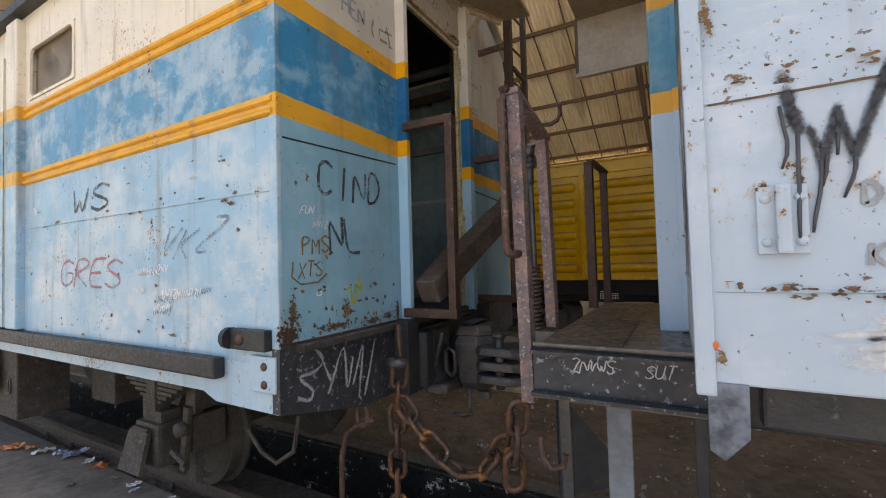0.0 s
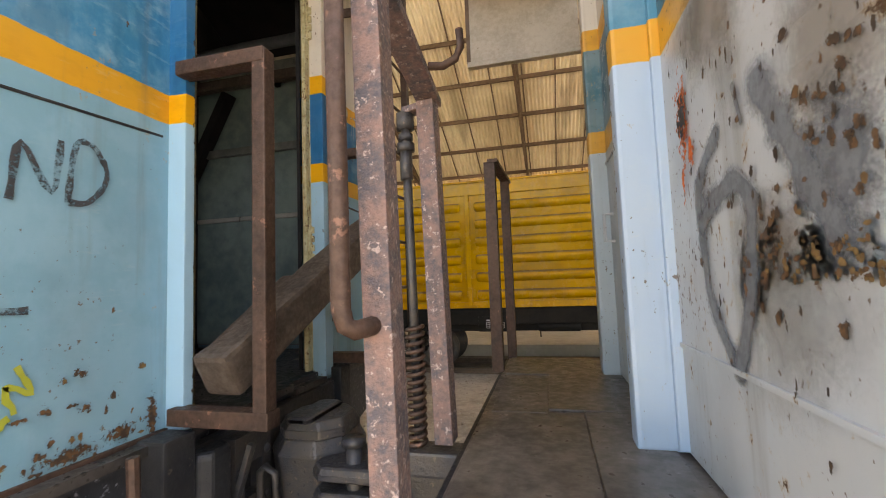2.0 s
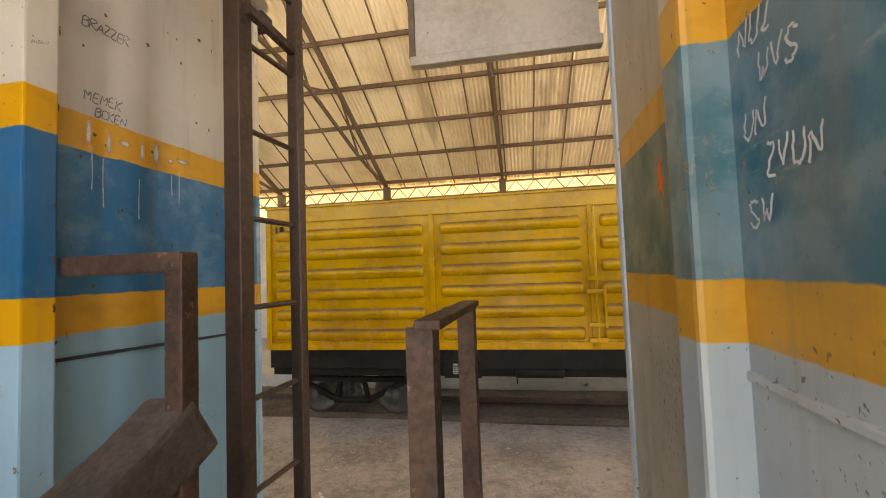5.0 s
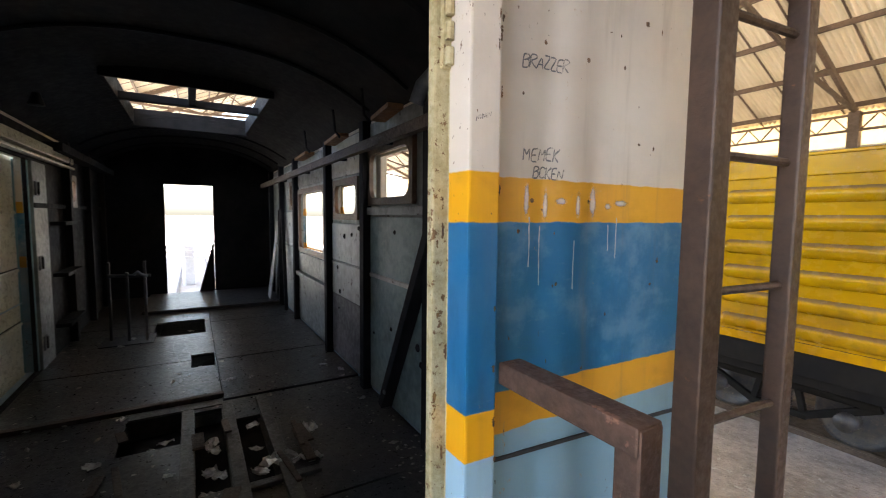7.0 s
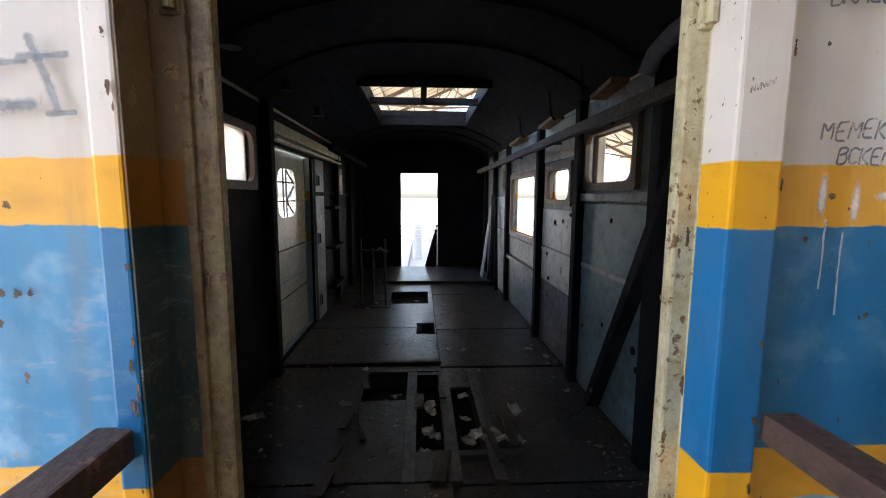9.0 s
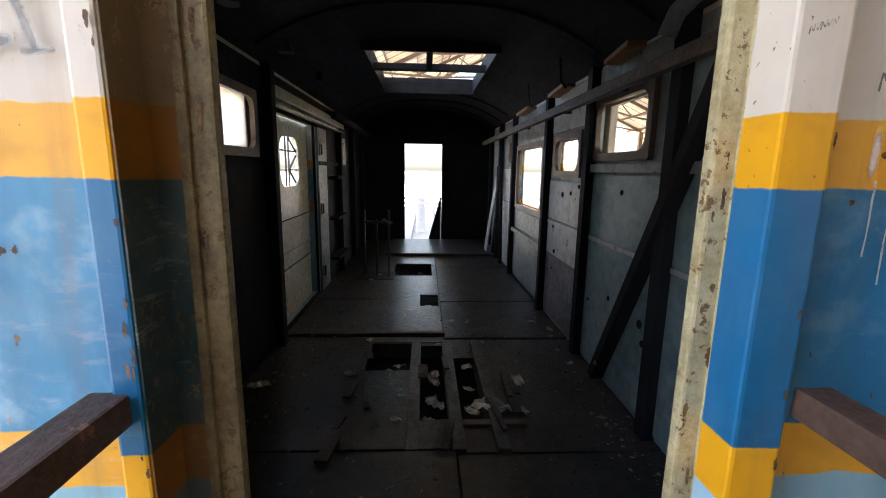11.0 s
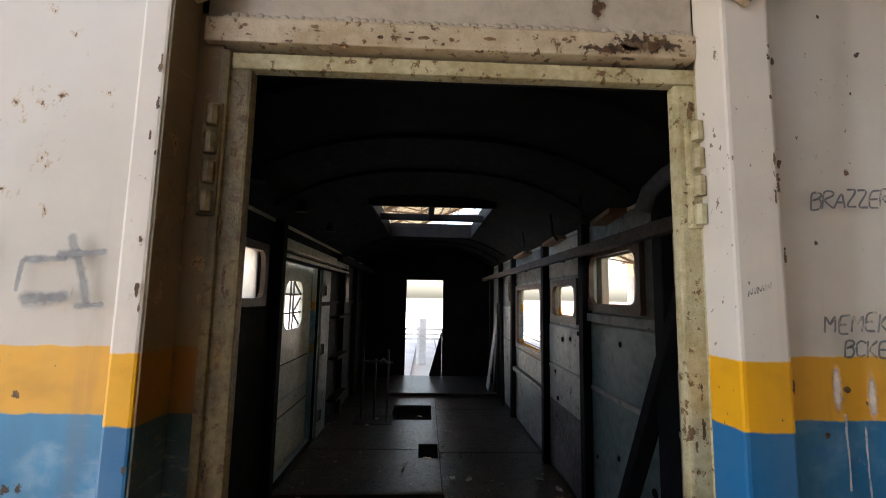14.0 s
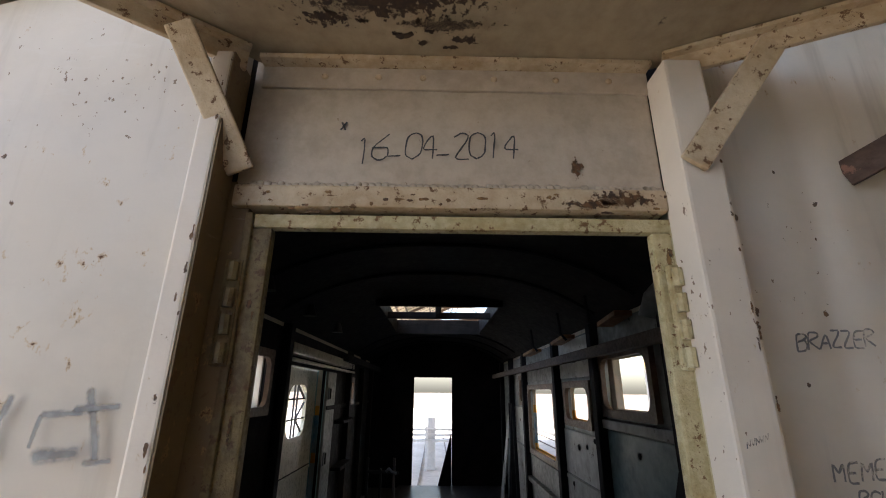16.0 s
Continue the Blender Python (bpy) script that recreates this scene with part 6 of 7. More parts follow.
def rib(x0, x1, z):
    """A pressed rib: a low hump with rounded ends."""
    bm = bmesh.new()
    n, seg = 7, 6
    stations = [x0 + 0.07 * (1 - math.cos(math.pi / 2 * k / n)) for k in range(n + 1)] + [x1 - 0.07 * (1 - math.cos(math.pi / 2 * k / n)) for k in range(n, -1, -1)]
    half = 0.095
    rings = []
    for i, x in enumerate(stations):
        e = min(i, len(stations) - 1 - i) / n
        f = math.sqrt(max(0.0, 1 - (1 - min(e, 1)) ** 2)) + 0.02
        rings.append([bm.verts.new((x, YY - 0.075 * f * math.sin(math.pi * k / seg) + 0.004, z + half * f * math.cos(math.pi * k / seg))) for k in range(seg + 1)])
    for a, b in zip(rings, rings[1:]):
        for k in range(seg):
            bm.faces.new((a[k], a[k + 1], b[k + 1], b[k]))
    bmesh.ops.recalc_face_normals(bm, faces=bm.faces[:])
    return bm


for xa, xb in zip(BAYS, BAYS[1:]):
    for k in range(6):
        smooth(part("rib", rib(xa + 0.14, xb - 0.14, 1.22 + 0.342 * k), M_YELLOW, yw))
# door bar, hinges and locks
part("door_bar", tube([(2.24, YY - 0.09, 1.0), (2.24, YY - 0.09, 3.15)], 0.02, 8), M_YELLOW, yw)
for z in (1.12, 1.35, 1.85, 2.05):
    part("lock_keeper", box(2.10, 2.36, YY - 0.11, YY - 0.03, z - 0.035, z + 0.035, 0.01), M_YELLOW, yw)
part("lock_handle", box(2.33, 2.37, YY - 0.12, YY - 0.08, 1.30, 1.95, 0.008), M_YELLOW, yw)
part("underframe", box(YX0, YX1, YY + 0.12, YY + 2.54, 0.52, 0.985, 0.01), M_COAL, yw)
part("solebar", box(YX0, YX1, YY + 0.02, YY + 0.10, 0.66, 0.965, 0.01), M_COAL, yw)
smooth(part("air_tank", tube([(0.95, YY + 0.14, 0.60), (0.99, YY + 0.14, 0.60), (1.70, YY + 0.14, 0.60), (1.74, YY + 0.14, 0.60)], [0.07, 0.10, 0.10, 0.07], 16), M_COAL, yw, "black air tank"))
part("tank_pipe", tube([(1.0, YY + 0.14, 0.52), (1.0, YY + 0.14, 0.40)], 0.012, 8), M_COAL, yw)
bd = part("label_board", box(-0.15, 0.45, YY - 0.0, YY + 0.02, 0.52, 0.80, 0.004), M_COAL, yw, "black board with a white ruled grid")
for k in range(4):
    part("grid_line", box(0.0, 0.34, YY - 0.006, YY - 0.002, 0.585 + 0.035 * k, 0.592 + 0.035 * k), M_WHITE, bd)
for k in range(8):
    part("grid_line", box(0.0 + 0.048 * k, 0.007 + 0.048 * k, YY - 0.008, YY - 0.004, 0.585, 0.695), M_WHITE, bd)
part("grid_title", box(-0.0, 0.07, YY - 0.006, YY - 0.002, 0.725, 0.745), M_WHITE, bd)
for x, w in ((-3.06, 0.03), (-2.98, 0.07)):
    part("number_bar", box(x, x + w, YY - 0.034, YY - 0.028, 2.98, 3.10), M_COAL, yw, "black painted number bar")
YT = YY + 1.33
for bx in (-1.95, 9.5):
    bo = part("bogie", box(bx - 1.05, bx + 1.05, YT - 0.82, YT - 0.72, 0.30, 0.40, 0.03), M_COAL, yw, "black cast bogie frame with coil springs")
    part("bogie_arm", beam((bx - 1.05, YT - 0.77, 0.35), (bx - 0.30, YT - 0.77, -0.02), 0.08, 0.10, bevel=0.015), M_COAL, bo)
    part("bogie_arm", beam((bx + 1.05, YT - 0.77, 0.35), (bx + 0.30, YT - 0.77, -0.02), 0.08, 0.10, bevel=0.015), M_COAL, bo)
    part("bogie_arm", box(bx - 0.35, bx + 0.35, YT - 0.82, YT - 0.72, -0.07, 0.02, 0.02), M_COAL, bo)
    for s in (-1, 1):
        part("bogie_strut", beam((bx + s * 0.30, YT - 0.77, 0.0), (bx + s * 0.22, YT - 0.77, 0.34), 0.07, 0.08, up=(0, 1, 0)), M_COAL, bo)
        smooth(part("coil_spring", tube([(bx + s * 0.11 + 0.05 * math.cos(a * 0.6), YT - 0.77 + 0.05 * math.sin(a * 0.6), 0.02 + 0.28 * a / 63) for a in range(64)], 0.014, 6), M_IRON, bo))
        smooth(part("axle_cap", tube([(bx + s * 0.76, YT - 0.90, RAIL_Z + 0.42), (bx + s * 0.76, YT - 0.70, RAIL_Z + 0.42)], 0.12, 16), M_IRON, bo))
        for wy, ws in ((7.35, -1), (8.45, 1)):
            smooth(wheel(bx + s * 0.76, wy, RAIL_Z + 0.42, 0.42, bo, M_IRON, ws))
# ---- writing and marks on the vans ----
Y, X, Z = (0, 1, 0), (1, 0, 0), (0, 0, 1)
EP = PX + 0.004
scrawl("CIND", (EP + 0.006, -1.21, 1.76), Y, Z, 0.18, 0.019, M_BRUSH, van, lean=0.05)
scrawl("NL", (EP + 0.006, -1.13, 1.49), Y, Z, 0.18, 0.019, M_BRUSH, van, lean=-0.1)
scrawl("PMS", (EP + 0.007, -1.315, 1.47), Y, Z, 0.085, 0.011, M_OCHRE, van, lean=0.05)
scrawl("XTS", (EP + 0.008, -1.345, 1.355), Y, Z, 0.075, 0.009, M_OCHRE, van)
smooth(part("marking", tube([(EP + 0.011, -1.375 + 0.0, 1.43), (EP + 0.011, -1.38, 1.36), (EP + 0.011, -1.33, 1.325), (EP + 0.011, -1.22, 1.33), (EP + 0.011, -1.16, 1.37)], 0.004, 5), M_OCHRE, van))
scrawl("HEN", (EP + 0.002, -1.0, 2.80), Y, Z, 0.10, 0.016, M_SOOTSPRAY, van, lean=0, gap=1.25)
scrawl("FUN", (EP + 0.008, -1.33, 1.66), Y, Z, 0.04, 0.005, M_WHITE, van, lean=0.4)
scrawl("NVIZ", (EP + 0.007, -1.25, 1.60), Y, Z, 0.035, 0.004, M_WHITE, van, lean=0.4)
scrawl("ZN", (EP + 0.006, -0.97, 1.19), (0, 0.8, 0.6), (0, -0.6, 0.8), 0.09, 0.016, M_LIME, van, wobble=0.3)
scrawl("C", (EP + 0.007, -1.19, 1.27), (0, -0.4, 0.9), (0, -0.9, -0.4), 0.035, 0.007, M_WHITE, van)
part("panel_seam", beam((PX + 0.0125, -1.42, 2.0), (PX + 0.001, -0.52, 2.045), 0.005, 0.008), M_BLACK, van)
part("panel_seam", beam((PX + 0.002, 0.54, 2.035), (PX + 0.0125, 1.42, 1.995), 0.006, 0.010), M_BLACK, van)
# chalk loops and zigzags on the buffer beam
for k, pts in enumerate((((-1.351, 1.018), (-1.266, 1.014), (-1.209, 0.947), (-1.267, 0.906), (-1.352, 0.897), (-1.278, 0.822), (-1.30, 0.78), (-1.362, 0.809)), ((-1.173, 0.782), (-1.065, 0.982), (-1.039, 0.775), (-0.993, 0.917)), ((-0.995, 0.781), (-0.913, 0.966), (-0.95, 0.70)), ((-0.901, 0.701), (-0.809, 0.978)), ((-1.16, 0.839), (-1.209, 0.937)))):
    sprayed(pts, 0.026, lambda a, z: (-0.047, a, z), Y, P_CHALK, van, "chalk_smear", 0.003 + 0.0006 * k)
# jagged rust hole at the corner
daub((EP + 0.014, -1.405, 1.10), Y, Z, 0.13, 0.12, P_DARK, van, "rust_hole", 4)
daub((EP + 0.0125, -1.41, 1.11), Y, Z, 0.16, 0.16, P_RUST, van, "rust_patch", 6)
for k, (yy, zz, w, h) in enumerate(((-1.10, 1.10, 0.30, 0.05), (-0.80, 1.09, 0.18, 0.05), (-0.56, 1.12, 0.05, 0.16), (-1.38, 1.20, 0.06, 0.20), (-1.02, 1.18, 0.07, 0.14), (-0.66, 1.10, 0.12, 0.06), (-1.28, 1.84, 0.02, 0.05), (-1.35, 1.80, 0.02, 0.04))):
    daub((EP + 0.009, yy, zz), Y, Z, w, h, P_OCHRE if k in (4, 6) else P_RUST, van, "rust_patch", 20 + k)

SY = -W - 0.001
scrawl("WS", (-2.11, SY, 1.79), X, Z, 0.17, 0.022, M_BRUSH, van, wide=2.3)
scrawl("GRES", (-2.28, SY, 1.31), X, Z, 0.18, 0.018, M_PINK, van, gap=1.15, wide=1.9)
scrawl("VK", (-1.05, SY, 1.48), X, Z, 0.15, 0.016, M_SCRATCH, van, lean=0.6, wide=1.5)
scrawl("Z", (-0.72, SY, 1.50), X, Z, 0.17, 0.016, M_SCRATCH, van, lean=0.9, wide=1.5)
rnd = random.Random(11)
for k in range(9):
    word = "".join(rnd.choice("NVMUWZ") for _ in range(rnd.randint(4, 8)))
    scrawl(word, (rnd.uniform(-1.3, -0.55), SY, rnd.uniform(1.16, 1.40)), (1, 0, rnd.uniform(0.0, 0.15)), Z, rnd.uniform(0.025, 0.05), 0.0065, M_WHITE if k % 3 else M_SCRATCH, van, wobble=0.4, lift=0.003 + 0.0006 * k)
for k in range(4):
    word = "".join(rnd.choice("NVMUWZ") for _ in range(6))
    scrawl(word, (-3.75 + 0.1 * k, SY, 1.15 + 0.14 * k), X, Z, 0.07, 0.008, M_PINK, van, wobble=0.4)
scrawl("TM", (-2.75, SY, 1.85), X, Z, 0.05, 0.008, M_WHITE, van)
rnd = random.Random(19)
for k in range(26):
    daub((rnd.uniform(-2.8, -0.15), SY - 0.0, rnd.uniform(1.03, 2.02)), X, Z, rnd.uniform(0.015, 0.05), rnd.uniform(0.012, 0.03), P_RUST, van, "rust_patch", k, 0.002)

# door surround: date, tags, sprayed strokes
scrawl("16_04_2014", (-0.081, -0.200, 3.345), (0, 1, 0.06), Z, 0.066, 0.0036, M_INK, van, lean=0.05, gap=0.98, label="handwritten date in thin black pen")
scrawl("X", (-0.081, -0.235, 3.425), Y, Z, 0.02, 0.004, M_INK, van)
daub((-0.0655, 0.36, 3.262), Y, Z, 0.16, 0.04, P_RUST, van, "rust_patch", 41)
daub((-0.0655, 0.28, 3.25), Y, Z, 0.12, 0.025, P_RUST, van, "rust_patch", 42)
daub((-0.081, 0.27, 3.34), Y, Z, 0.03, 0.05, P_RUST, van, "rust_patch", 43)
# flaked patches on the hood ceiling
for k, (xx, yy, w, h) in enumerate(((0.10, -0.12, 0.42, 0.12), (0.04, -0.02, 0.22, 0.05), (0.01, -0.10, 0.05, 0.03), (0.00, 0.03, 0.06, 0.025), (0.05, -0.25, 0.14, 0.05), (-0.01, -0.06, 0.03, 0.02), (-0.02, 0.0, 0.04, 0.015))):
    daub((xx, yy, 3.60), (0, 1, 0), (1, 0, 0), w, h, P_DARK, van, "flaked_patch", 60 + k, 0.002)
# grey spray strokes on the near panel
for k, (pts, w) in enumerate(((((-0.738, 2.874), (-0.752, 2.813), (-0.74, 2.777)), 0.016), (((-0.675, 2.848), (-0.618, 2.852)), 0.014), (((-0.680, 2.845), (-0.685, 2.80)), 0.009), (((-0.668, 2.785), (-0.612, 2.790)), 0.024), (((-0.607, 2.885), (-0.59, 2.84), (-0.573, 2.782)), 0.017), (((-0.622, 2.857), (-0.556, 2.862)), 0.015), (((-0.588, 2.776), (-0.55, 2.779)), 0.011))):
    sprayed(pts, w, lambda a, z: (EP + 0.009, a, z), Y, P_DARKSPRAY, van, "spray_stroke", 0.002 + 0.0004 * k)
for k, (yy, zz) in enumerate(((-0.687, 2.502), (-0.666, 2.502), (-0.644, 2.505), (-0.693, 2.451))):
    daub((EP + 0.009, yy, zz), Y, Z, 0.018, 0.02, P_DARK, van, "rust_hole", 90 + k, 0.0035)
scrawl("BRAZZER", (EP + 0.002, 0.632, 2.966), (0, 1, 0.05), Z, 0.031, 0.0038, M_PEN, van, gap=1.05, wide=1.22)
scrawl("MEMEK", (EP + 0.002, 0.640, 2.752), (0, 1, 0.05), Z, 0.031, 0.0042, M_PEN, van, gap=1.3, wide=1.1)
scrawl("BCKEN", (EP + 0.002, 0.672, 2.712), Y, Z, 0.028, 0.004, M_PEN, van, gap=1.2, wide=1.1)
scrawl("NVNWN", (0.002, 0.460, 2.81), (0, 1, 0.35), Z, 0.011, 0.002, M_PEN, van)
# pale wiped strokes with runs on the orange band
for k, (yy, w, h) in enumerate(((0.655, 0.035, 0.085), (0.715, 0.035, 0.08), (0.77, 0.04, 0.02), (0.83, 0.035, 0.075), (0.885, 0.05, 0.085), (0.945, 0.03, 0.02), (1.0, 0.06, 0.02))):
    daub((EP + 0.002, yy, 2.66 - 0.01 * (k % 2)), Y, Z, w * (0.55 if h > 0.05 else 1), h, P_WHITE, van, "wiped_stroke", 100 + k, 0.002)
runs([(EP, 0.665, 2.62), (EP, 0.70, 2.60), (EP, 0.82, 2.56), (EP, 0.95, 2.60), (EP, 0.985, 2.62)], 0.13, 0.0035, Z, X, M_CHALK, van)
rnd = random.Random(31)
for k in range(40):
    daub((EP + 0.002, rnd.uniform(0.60, 1.35), rnd.uniform(2.2, 3.35)), Y, Z, rnd.uniform(0.004, 0.02), rnd.uniform(0.005, 0.022), P_RUST, van, "chip", 130 + k, 0.002)
for k in range(20):
    daub((EP + 0.009, rnd.uniform(-1.3, -0.56), rnd.uniform(2.3, 3.4)), Y, Z, rnd.uniform(0.008, 0.025), rnd.uniform(0.008, 0.03), P_RUST, van, "chip", 170 + k, 0.002)

# pale van: sprayed letter with runs, stencilled letters, chalk
BY = -1.462
SPRAYED = (((1.733, 1.830), (1.752, 1.72), 0.032), ((1.752, 1.745), (1.762, 1.69), 0.030), ((1.779, 1.70), (1.799, 1.615), 0.020), ((1.799, 1.615), (1.832, 1.735), 0.026), ((1.828, 1.735), (1.856, 1.625), 0.022), ((1.856, 1.625), (1.915, 1.80), 0.026), ((1.895, 1.74), (1.93, 1.84), 0.024))
for k, (a, b, w) in enumerate(SPRAYED):
    d = Vector((b[0] - a[0], 0, b[1] - a[1]))
    c = ((a[0] + b[0]) / 2, BY, (a[1] + b[1]) / 2)
    side = Vector((-d.z, 0, d.x))
    for q in (-0.33, 0.0, 0.33):
        daub((c[0] + d.x * q, BY, c[2] + d.z * q), d, side, d.length * 0.62, w * 1.12, P_BLACK, pale, "sprayed_letter", 200 + k, 0.004 + 0.0003 * k + 0.0001 * q)
for pts in (((1.725, 1.76), (1.731, 1.71), (1.737, 1.674), (1.735, 1.64), (1.724, 1.608)), ((1.757, 1.69), (1.755, 1.60), (1.753, 1.544), (1.751, 1.50), (1.750, 1.43)), ((1.797, 1.62), (1.796, 1.58), (1.792, 1.546), (1.781, 1.49), (1.776, 1.453)), ((1.808, 1.63), (1.804, 1.59), (1.797, 1.559)), ((1.829, 1.68), (1.826, 1.627)), ((1.856, 1.62), (1.856, 1.60), (1.849, 1.57), (1.833, 1.529))):
    smooth(part("paint_run", tube([(x, BY - 0.0125 if 1.667 < x < 1.772 and z < 1.57 else BY - 0.0055, z) for x, z in pts], [0.0045] * (len(pts) - 1) + [0.003], 6), M_INK, pale))
scrawl("DA", (1.868, BY, 1.51), X, Z, 0.05, 0.012, M_SOOTSPRAY, pale, lean=0, wobble=0.0, gap=1.5)
scrawl("KI", (1.872, BY, 1.375), X, Z, 0.05, 0.012, M_SOOTSPRAY, pale, lean=0, wobble=0.0, gap=1.5)
scrawl("ZNVWS", (1.10, -0.981, 0.955), X, Z, 0.055, 0.006, M_CHALK, pale, wobble=0.4, gap=1.1)
scrawl("SUT", (1.365, -0.981, 0.955), X, Z, 0.05, 0.005, M_CHALK, pale, lean=0.3, gap=1.3)
daub((1.575, -1.4765, 1.18), X, Z, 0.018, 0.03, P_ORANGE, pale, "primer_patch", 5)


def bend_at(y):
    """The face of the near end panel of the pale van."""
    return BX + 0.02 + (y + 0.45) / (-0.99) * (BC - 0.035 - BX) - 0.002


EU, EV = (0.015, -1, 0), Z
rnd = random.Random(7)
for k in range(34):
    yy, zz = rnd.gauss(-0.95, 0.20), rnd.gauss(1.78, 0.24)
    if -1.40 < yy < -0.50 and zz > 1.1:
        daub((bend_at(yy), yy, zz), EU, EV, rnd.uniform(0.006, 0.024), rnd.uniform(0.008, 0.03), P_RUST, pale, "rust_patch", 240 + k, 0.003)
for k, (yy, zz, w, h) in enumerate(((-0.62, 1.87, 0.09, 0.22), (-0.66, 1.78, 0.04, 0.10), (-0.60, 1.72, 0.02, 0.10))):
    daub((bend_at(yy), yy, zz), EU, EV, w, h, P_ORANGE, pale, "primer_patch", 300 + k, 0.0045)
daub((bend_at(-0.62), -0.62, 1.87), EU, EV, 0.07, 0.13, P_DARK, pale, "rust_patch", 310, 0.0055)
for k, (pts, w) in enumerate((
        (((-0.793, 1.775), (-0.724, 1.733), (-0.676, 1.671), (-0.688, 1.55), (-0.70, 1.466), (-0.75, 1.39), (-0.812, 1.33)), 0.036),
        (((-0.812, 1.33), (-0.865, 1.435), (-0.90, 1.565), (-0.903, 1.63), (-0.86, 1.665), (-0.808, 1.663), (-0.74, 1.64), (-0.687, 1.61)), 0.042),
        (((-0.96, 1.80), (-1.0, 1.74), (-1.02, 1.70), (-1.073, 1.613), (-1.114, 1.546)), 0.06),
        (((-0.88, 1.83), (-0.90, 1.76)), 0.012))):
    sprayed(pts, w * 1.35, lambda a, z: (bend_at(a), a, z), EU, P_SPRAY, pale, "spray_stroke", 0.002 + 0.0005 * k)
for k, (yy, zz, w, h) in enumerate(((-1.12, 1.64, 0.15, 0.22), (-0.70, 1.64, 0.08, 0.10))):
    daub((bend_at(yy), yy, zz), EU, EV, w, h, P_SPRAY, pale, "primer_cloud", 326 + k, 0.0015 + 0.0001 * k)
for k, (yy, zz, w, h) in enumerate(((-0.95, 1.56, 0.24, 0.16), (-1.12, 1.78, 0.26, 0.30), (-0.80, 2.02, 0.34, 0.26), (-1.25, 1.45, 0.16, 0.34))):
    daub((bend_at(yy), yy, zz), EU, EV, w, h, P_BROWNMIST, pale, "weather_stain", 350 + k, 0.0006 + 0.0001 * k)
for k, (yy, zz, w, h) in enumerate(((-0.93, 1.55, 0.20, 0.14), (-1.15, 1.70, 0.14, 0.22))):
    rr = random.Random(500 + k)
    for q in range(30):
        y2, z2 = yy + rr.gauss(0, w / 3), zz + rr.gauss(0, h / 3)
        daub((bend_at(y2), y2, z2), EU, EV, rr.uniform(0.008, 0.03), rr.uniform(0.008, 0.03), P_RUST, pale, "rust_patch", 330 + q, 0.0035)
for k in range(5):
    scrawl(("NUZ", "WVS", "UN", "ZVUN", "SW")[k], (BX - 0.006, 0.40 - 0.05 * (k % 2), 2.56 - 0.07 * k), (0, -1, 0), Z, 0.045, 0.005, M_WHITE, pale, wobble=0.4)
daub((BX + 0.035, 0.86, 2.46), (0, -1, 0), Z, 0.06, 0.12, P_ORANGE, pale, "primer_patch", 340, 0.03)

rnd = random.Random(71)
for k in range(90):
    yy, zz = rnd.uniform(-1.40, -0.55), rnd.gauss(1.75, 0.35)
    if 1.15 < zz < 2.7:
        s = rnd.uniform(0.6, 1.5)
        daub((bend_at(yy), yy, zz), EU, EV, 0.009 * s, 0.022 * s, P_DARK, pale, "rust_fleck", 0, 0.004 + 0.00004 * k)
for k in range(110):
    yy, zz = rnd.gauss(-1.07, 0.08), 1.495 + abs(rnd.gauss(0, 0.035))
    daub((bend_at(yy), yy, zz), EU, EV, rnd.uniform(0.008, 0.020), rnd.uniform(0.006, 0.014), rnd.choice((P_RUST, P_OCHRE, P_OCHRE)), pale, "rust_patch", 0, 0.0065 + 0.00004 * k)

# weathered pale van: stains along the lap, the lower seam and the pillar
rnd = random.Random(83)
for k in range(26):
    xx = rnd.uniform(1.62, 2.1)
    daub((xx, -1.4665, 1.838 + rnd.uniform(-0.012, 0.03)), X, Z, rnd.uniform(0.015, 0.05), rnd.uniform(0.006, 0.018), P_OCHRE if k % 3 else P_RUST, pale, "rust_patch", 0, 0.002 + 0.00004 * k)
for k in range(44):
    xx = rnd.uniform(1.60, 2.2)
    daub((xx, -1.4665, 1.30 + abs(rnd.gauss(0, 0.025))), X, Z, rnd.uniform(0.012, 0.05), rnd.uniform(0.006, 0.018), P_OCHRE if k % 2 else P_RUST, pale, "rust_patch", 0, 0.004 + 0.00004 * k)
for k in range(12):
    daub((rnd.uniform(1.82, 2.05), -1.463, rnd.uniform(1.16, 1.28)), (1, 0, 0.1), (-0.1, 0, 1), rnd.uniform(0.08, 0.2), rnd.uniform(0.02, 0.05), P_WHITE, pale, "peeled_paint", 0, 0.002 + 0.00004 * k)
for k in range(36):
    daub((1.3995, rnd.uniform(-0.45, -0.38), rnd.uniform(1.1, 2.6)), (0, -1, 0), Z, rnd.uniform(0.004, 0.016), rnd.uniform(0.006, 0.03), rnd.choice((P_RUST, P_OCHRE, P_DARK)), pale, "chip", 0, 0.002)

# rust and grime gathered at laps, seams and lower edges
rnd = random.Random(91)
for k in range(34):
    xx = rnd.uniform(1.60, 2.3)
    zz = rnd.choice((1.825, 1.835, 1.83, rnd.uniform(1.82, 1.87), rnd.uniform(1.1, 1.4)))
    daub((xx, -1.4665, zz + rnd.uniform(-0.012, 0.012)), X, Z, rnd.uniform(0.006, 0.03), rnd.uniform(0.004, 0.014), rnd.choice((P_RUST, P_OCHRE, P_OCHRE)), pale, "rust_patch", 0, 0.004 + 0.00005 * k)
for k in range(7):
    daub((1.585, -1.4665, rnd.uniform(1.1, 2.3)), X, Z, 0.03, rnd.uniform(0.04, 0.14), rnd.choice((P_RUST, P_OCHRE)), pale, "rust_patch", 0, 0.009 + 0.00005 * k)
